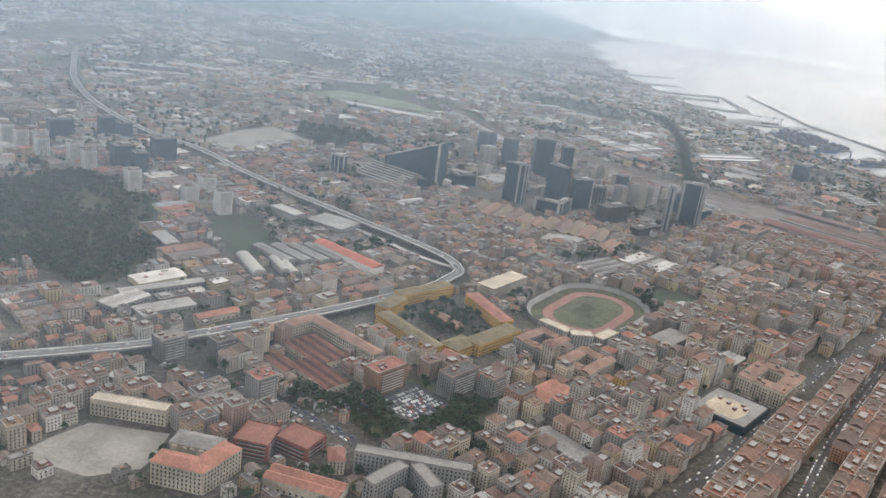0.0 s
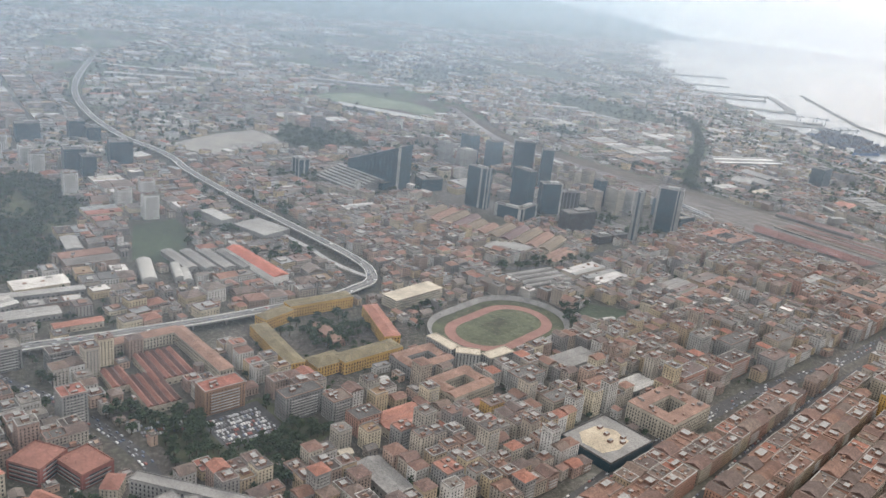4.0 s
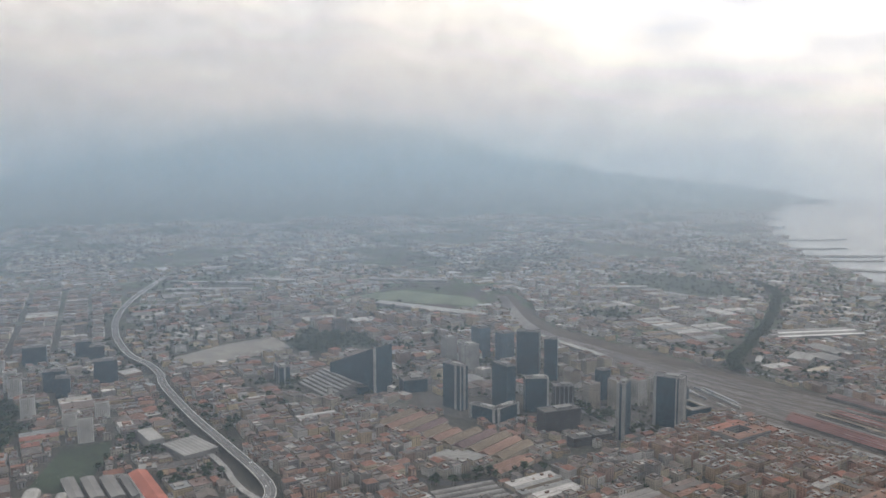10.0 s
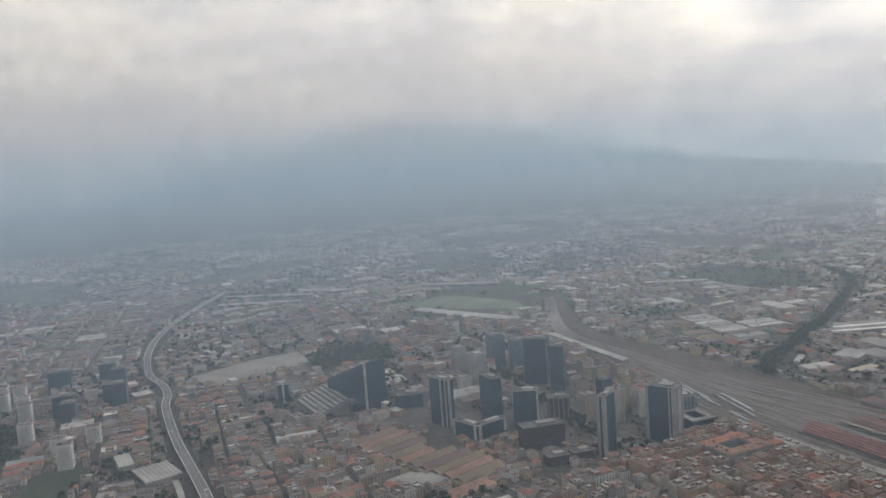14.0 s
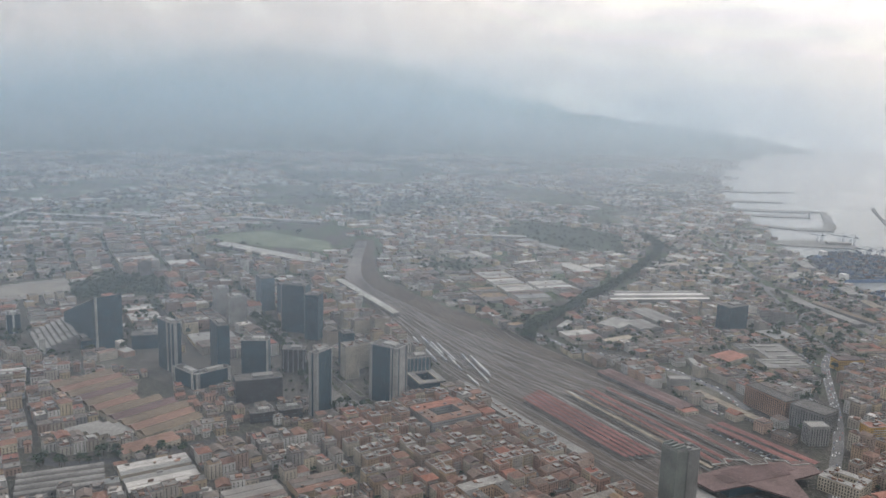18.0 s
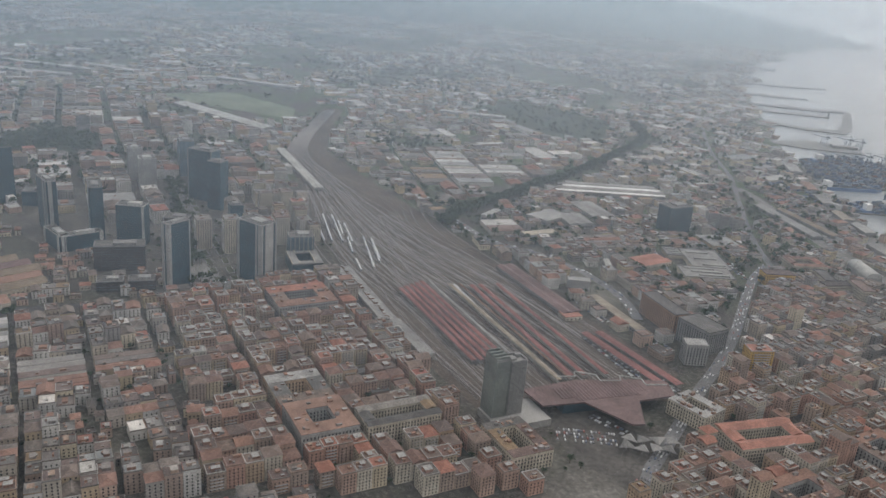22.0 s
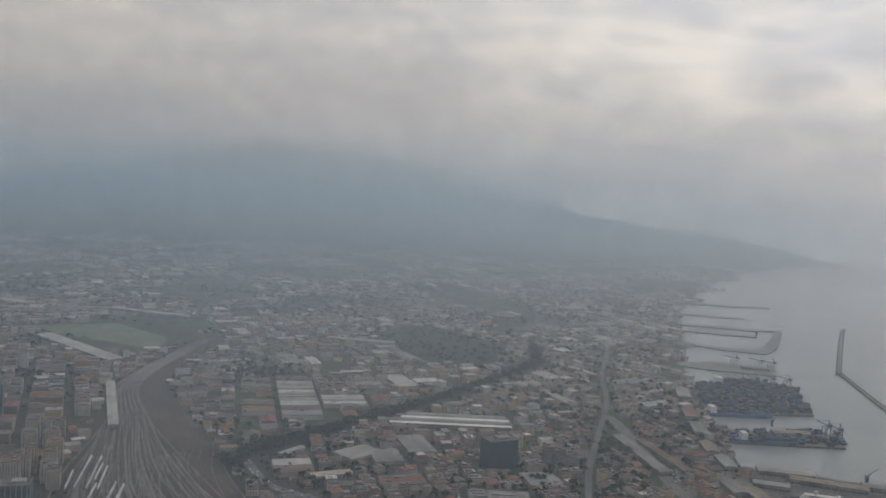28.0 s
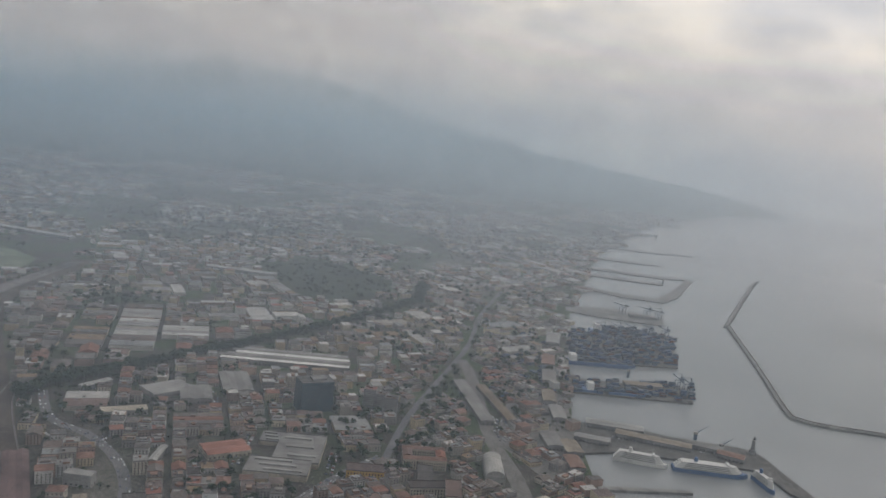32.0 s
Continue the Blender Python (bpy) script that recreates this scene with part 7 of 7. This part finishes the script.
def joined_hall(x, y, w, d, h, ang, rnd):
    """A works hall of the joined mass: bays side by side under low roofs."""
    k = Mesh()
    k.prism(rect(0, 0, w, d), 0, h, 0)
    bays = rnd.randint(1, 4)
    tone = rnd.choice((2, 2, 4, 5, 5))
    for b in range(bays):
        v = -d / 2 + d * (b + 0.5) / bays
        if rnd.random() < 0.5:
            k.gable(0, v, h, w, d / bays, 0.9, tone, along_x=True)
        else:
            k.box(0, v, h, w + 0.2, d / bays - 0.3, 0.3, tone)
    for _ in range(rnd.randint(1, 5)):
        k.box(rnd.uniform(-0.4, 0.4) * w, rnd.uniform(-0.4, 0.4) * d, h, rnd.uniform(1, 4), rnd.uniform(1, 3), rnd.uniform(1.0, 2.0), 3)
    c, s = math.cos(radians(ang)), math.sin(radians(ang))
    b = len(JOINED.v)
    JOINED.v.extend((x + c * u - s * v, y + s * u + c * v, z) for u, v, z in k.v)
    JOINED.f.extend([b + i for i in f] for f in k.f)
    JOINED.m.extend(k.m)


def fill_city(poly, ang, block, street, lot, heights, rnd, name, label, most, orange=0.0, empty=0.06, tall=0.0):
    """Streets and blocks over a district; each lot that is free gets a house."""
    c, s = math.cos(radians(ang)), math.sin(radians(ang))
    loc = [(c * x + s * y, -s * x + c * y) for x, y in poly]
    u0, u1, v0, v1 = min(p[0] for p in loc), max(p[0] for p in loc), min(p[1] for p in loc), max(p[1] for p in loc)
    made, lots, rings = 0, [], 0
    u = u0
    while u < u1:
        bw = block[0] * rnd.uniform(0.75, 1.3)
        v = v0 + rnd.uniform(-6, 0)
        while v < v1:
            bd = block[1] * rnd.uniform(0.75, 1.3)
            n, m = max(1, round(bw / lot)), max(1, round(bd / lot))
            warm = rnd.random() < orange
            level = rnd.uniform(*heights)
            pu, pv = u + bw / 2, v + bd / 2
            x, y = c * pu - s * pv, s * pu + c * pv
            whole = rect(x, y, bw, bd, ang)
            if most and rings < 70 and rnd.random() < (0.22 if name == "palazzo" else 0.14) and min(bw, bd) > 17 and inside(x, y, poly) and all(inside(p, q, poly) for p, q in whole) and is_free(whole):
                courtyard_block(x, y, bw, bd, level + 1, min(bw, bd) * 0.3, ang, rnd.choice((M_ROOF_ORANGE, M_BROWNROOF, M_ROOF)), rnd.choice((M_CREAM, M_WALL_OLD, M_LGREY)), "large plaster block with a tile roof round a court", rnd, pitched=rnd.random() < 0.6)
                rings += 1
                v += bd + street * rnd.uniform(0.8, 1.3)
                continue
            if not most and rnd.random() < (0.26 if lot < 15 else 0.55) and all(inside(p, q, poly) for p, q in whole) and is_free(whole):
                joined_hall(x, y, bw, bd, rnd.uniform(2.8, 5.0), ang, rnd)
                lots.append(whole)
                v += bd + street * rnd.uniform(0.8, 1.3)
                continue
            turn = rnd.uniform(-8, 8) if not most else 0.0
            for i in range(n):
                for j in range(m):
                    if n > 2 and m > 2 and 0 < i < n - 1 and 0 < j < m - 1:
                        continue
                    if rnd.random() < empty:
                        continue
                    w, d = bw / n * rnd.uniform(0.95, 1.0), bd / m * rnd.uniform(0.94, 1.0)
                    pu, pv = u + bw * (i + 0.5) / n, v + bd * (j + 0.5) / m
                    x, y = c * pu - s * pv, s * pu + c * pv
                    if not inside(x, y, poly) or not inside(x, y, LAND):
                        continue
                    foot = rect(x, y, w, d, ang)
                    if not is_free(foot):
                        continue
                    h = max(3.0, level + rnd.uniform(-2.4, 2.0))
                    lots.append(foot)
                    if rnd.random() < tall:
                        h *= 1.6
                    r = rnd.random()
                    roof = "flat" if r < 0.7 else ("hip" if r < 0.88 else "gable")
                    a = ang + turn + rnd.uniform(-1.5, 1.5)
                    if made < most:
                        apartment(x, y, w, d, h, a, rnd, roof, M_WALL_OLD if name in ("palazzo", "old_town_house") else None, M_ROOF_ORANGE if warm or roof != "flat" else M_ROOF, rnd.random() < 0.35, label % ROOF_WORDS[roof], name, 2, name.replace("_", " ") + "s of the city")
                    else:
                        joined_house(x, y, w, d, h, a, rnd, roof)
                    made += 1
            v += bd + street * rnd.uniform(0.8, 1.3)
        u += bw + street * rnd.uniform(0.8, 1.3)
    for q in lots:
        take(q)
    return made


DISTRICTS = [
    # outline, street angle, block, street, lot, heights, name, label, how many as things, warm share, tall share
    ([(55, 330), (240, 330), (450, 560), (470, 700), (300, 700), (190, 620), (120, 545), (30, 440)], A0, (33, 23), 2.6, 8.2, (8, 13), "apartment_building", "weathered plaster apartment block with a %s", 300, 0.2, 0.12),
    ([(-190, 330), (55, 330), (60, 470), (-60, 520), (-190, 480)], A0, (30, 20), 3.5, 9.0, (6, 12), "street_house", "grey plaster street house with a %s", 120, 0.25, 0.12),
    ([(270, 850), (420, 700), (560, 780), (500, 835), (420, 895), (335, 975)], 50.5, (35, 27), 3.6, 8.8, (9, 12), "palazzo", "old city palazzo with a %s", 220, 0.55, 0.0),
    ([(600, 780), (800, 850), (790, 1180), (640, 1180), (625, 900)], 52, (30, 22), 3.0, 8.0, (7, 12), "old_town_house", "old town house with a %s", 200, 0.5, 0.05),
    ([(20, 690), (180, 640), (330, 720), (420, 700), (290, 850), (200, 850), (20, 830), (-60, 780)], 50, (40, 18), 4.0, 9.0, (6, 10), "row_house", "plaster row house with a %s", 0, 0.3, 0.05),
    ([(-60, 775), (15, 690), (60, 760), (20, 880), (-110, 910), (-215, 900)], 44, (34, 20), 4.5, 9.0, (5, 9), "row_house", "plaster row house with a %s", 0, 0.3, 0.06),
    ([(-330, 430), (-130, 500), (-30, 580), (10, 660), (-100, 740), (-230, 880), (-420, 840), (-240, 560)], 46, (34, 24), 8.0, 13.0, (3, 7), "row_house", "plaster row house with a %s", 0, 0.25, 0.05),
    ([(350, 1130), (500, 1020), (630, 980), (630, 1290), (400, 1310)], 40, (34, 26), 5.0, 10.0, (3, 8), "row_house", "plaster row house with a %s", 0, 0.15, 0.03),
    ([(470, 980), (600, 930), (615, 1000), (520, 1040)], 50, (26, 20), 5.0, 11.0, (4, 8), "row_house", "plaster row house with a %s", 0, 0.3, 0.0),
    ([(640, 1180), (800, 1150), (780, 1290), (720, 1460), (600, 1560), (530, 1400), (630, 1290)], 60, (30, 22), 6.0, 9.5, (2, 6), "row_house", "plaster row house with a %s", 0, 0.15, 0.03),
    ([(215, 1255), (345, 1165), (368, 1290), (392, 1420), (240, 1440), (140, 1345)], 38, (42, 30), 6.0, 17.0, (3, 6), "row_house", "plaster row house with a %s", 0, 0.1, 0.0),
    ([(-240, 900), (-110, 915), (-80, 1010), (-130, 1060), (-230, 980)], 46, (36, 26), 9.0, 14.0, (4, 8), "row_house", "plaster row house with a %s", 0, 0.15, 0.05),
    ([(-80, 1010), (60, 950), (190, 990), (170, 1150), (0, 1330), (-130, 1250)], 48, (36, 26), 9.0, 14.0, (5, 12), "row_house", "plaster row house with a %s", 0, 0.05, 0.1),
]
DISTRICTS += [
    ([(-1000, 980), (-470, 950), (-400, 1060), (-520, 1190), (-620, 1350), (-1050, 1350)], 40, (40, 30), 9.0, 14.0, (4, 9), "row_house", "plaster row house with a %s", 0, 0.1, 0.05),
    ([(-420, 1150), (-250, 1160), (-120, 1210), (-60, 1290), (-230, 1380), (-420, 1420)], 46, (38, 26), 9.0, 14.0, (5, 11), "row_house", "plaster row house with a %s", 0, 0.1, 0.08),
]
# the terracotta tenements between the avenue and the next streets: closed rows, back to back
rnd = random.Random(5150)
ALONG, ACROSS = Vector((0.602, 0.799)), Vector((0.799, -0.602))
for n, depth in ((-93.8, 10.2), (-84.4, 8.2), (-75.8, 8.4), (-57.5, 9.6), (-48.4, 8.2), (-39.6, 8.6), (-25.0, 9.6), (-15.8, 8.2), (-7.0, 9.0)):
    s = 380.0
    while s < 700:
        w = rnd.uniform(8, 15)
        if rnd.random() < 0.06:
            s += rnd.uniform(3, 6)
        p = ALONG * (s + w / 2) + ACROSS * n
        if is_free(rect(p.x, p.y, w - 0.5, depth - 1.2, 53)) and inside(p.x, p.y, LAND):
            h = rnd.uniform(9.2, 10.6) - (1.0 if depth < 8.3 else 0.0)
            roof = "flat" if rnd.random() < 0.72 else "gable"
            apartment(p.x, p.y, w - 0.05, depth, h, 53, rnd, roof, M_WALL_OLD, M_ROOF_ORANGE, rnd.random() < 0.2, "crowded tenement with a terracotta %s" % ROOF_WORDS[roof], "tenement_building", 2, "tenement buildings of the city")
            take(rect(p.x, p.y, w, depth, 53))
        s += w
counts = []
for k, (poly, ang, block, street, lot_w, hh, name, label, most, warm, tall) in enumerate(DISTRICTS):
    counts.append(fill_city(poly, ang, block, street, lot_w, hh, random.Random(20 + k), name, label, most, warm, 0.08 if most else 0.16, tall))


def infill():
    """Sheds, huts and small houses in the leftover yards of the near quarters."""
    rnd = random.Random(404)
    n = 0
    for _ in range(16000):
        x, y = rnd.uniform(-420, 470), rnd.uniform(322, 900)
        if n > 1500 or not inside(x, y, LAND) or noise.noise((x * 0.011, y * 0.011, 8.8)) < -0.25 or (y > 500 and inside(x, y, HILL)):
            continue
        w, d, h = rnd.uniform(4, 11), rnd.uniform(3.5, 7.5), rnd.uniform(2.4, 6.5)
        a = A0 + rnd.choice((0, 90)) + rnd.uniform(-4, 4)
        if is_free(rect(x, y, w + 1, d + 1, a)):
            take(rect(x, y, w, d, a))
            joined_house(x, y, w, d, h, a, rnd, rnd.choice(("flat", "flat", "gable", "hip")))
            n += 1
    return n


counts.append(infill())
single("city_quarters", JOINED, [M_JWALL, M_GLASSY, M_JROOF, M_HUT, M_JTILE, M_JPALE], "dense quarters of plaster houses with mixed roofs", "houses", kind="stuff")


def far_city():
    """Suburbs and works out to the foot of the mountain, too far to tell apart."""
    rnd = random.Random(99)
    g = Mesh()
    n = 0
    for _ in range(46000):
        # more of them nearer
        r = 750 + 2700 * rnd.random() ** 1.25
        az = radians(rnd.uniform(-62, 22))
        x, y = 450 + r * math.sin(az), 300 + r * math.cos(az)
        if not inside(x, y, LAND):
            continue
        cell = noise.noise((x * 0.004, y * 0.004, 3.1)) + 0.5 * noise.noise((x * 0.012, y * 0.012, 7.7))
        if cell < (-0.35 if r < 1200 or x > 430 else -0.04) or n > 17000:
            continue
        big = rnd.random() < (0.13 if r < 1200 else 0.32)
        w, d, h = (rnd.uniform(20, 62), rnd.uniform(10, 26), rnd.uniform(3, 6)) if big else (rnd.uniform(7, 17), rnd.uniform(6, 12), rnd.uniform(3, 9))
        ang = A0 + 35 * noise.noise((x * 0.0015, y * 0.0015, 0.3)) + rnd.choice((0, 90))
        foot = rect(x, y, w, d, ang)
        if not is_free(foot) or any(inside(x, y, q[0]) for q in DISTRICTS):
            continue
        take(foot)
        g.prism(foot, 0, h, 0)
        if big and rnd.random() < 0.45:
            g.flat(foot, h, 2)
        else:
            g.flat(foot, h, 1)
        n += 1
    single("distant_suburbs", g, [M_JWALL, M_JROOF, M_JPALE], "hazy sprawl of low houses and works", "suburbs", kind="stuff")
    return n


counts.append(far_city())


# street and garden trees in the gaps that the houses leave
gap_spots = []
r = random.Random(71)
for _ in range(26000):
    x, y = r.uniform(-430, 800), r.uniform(330, 1500)
    if len(gap_spots) < 2200 and inside(x, y, LAND) and noise.noise((x * 0.013, y * 0.013, 2.5)) > -0.02 and is_free(rect(x, y, 1.6, 1.6)):
        gap_spots.append((x, y))
woods("street_trees", gap_spots, 14, "small dark street and garden trees", (0.6, 1.1))
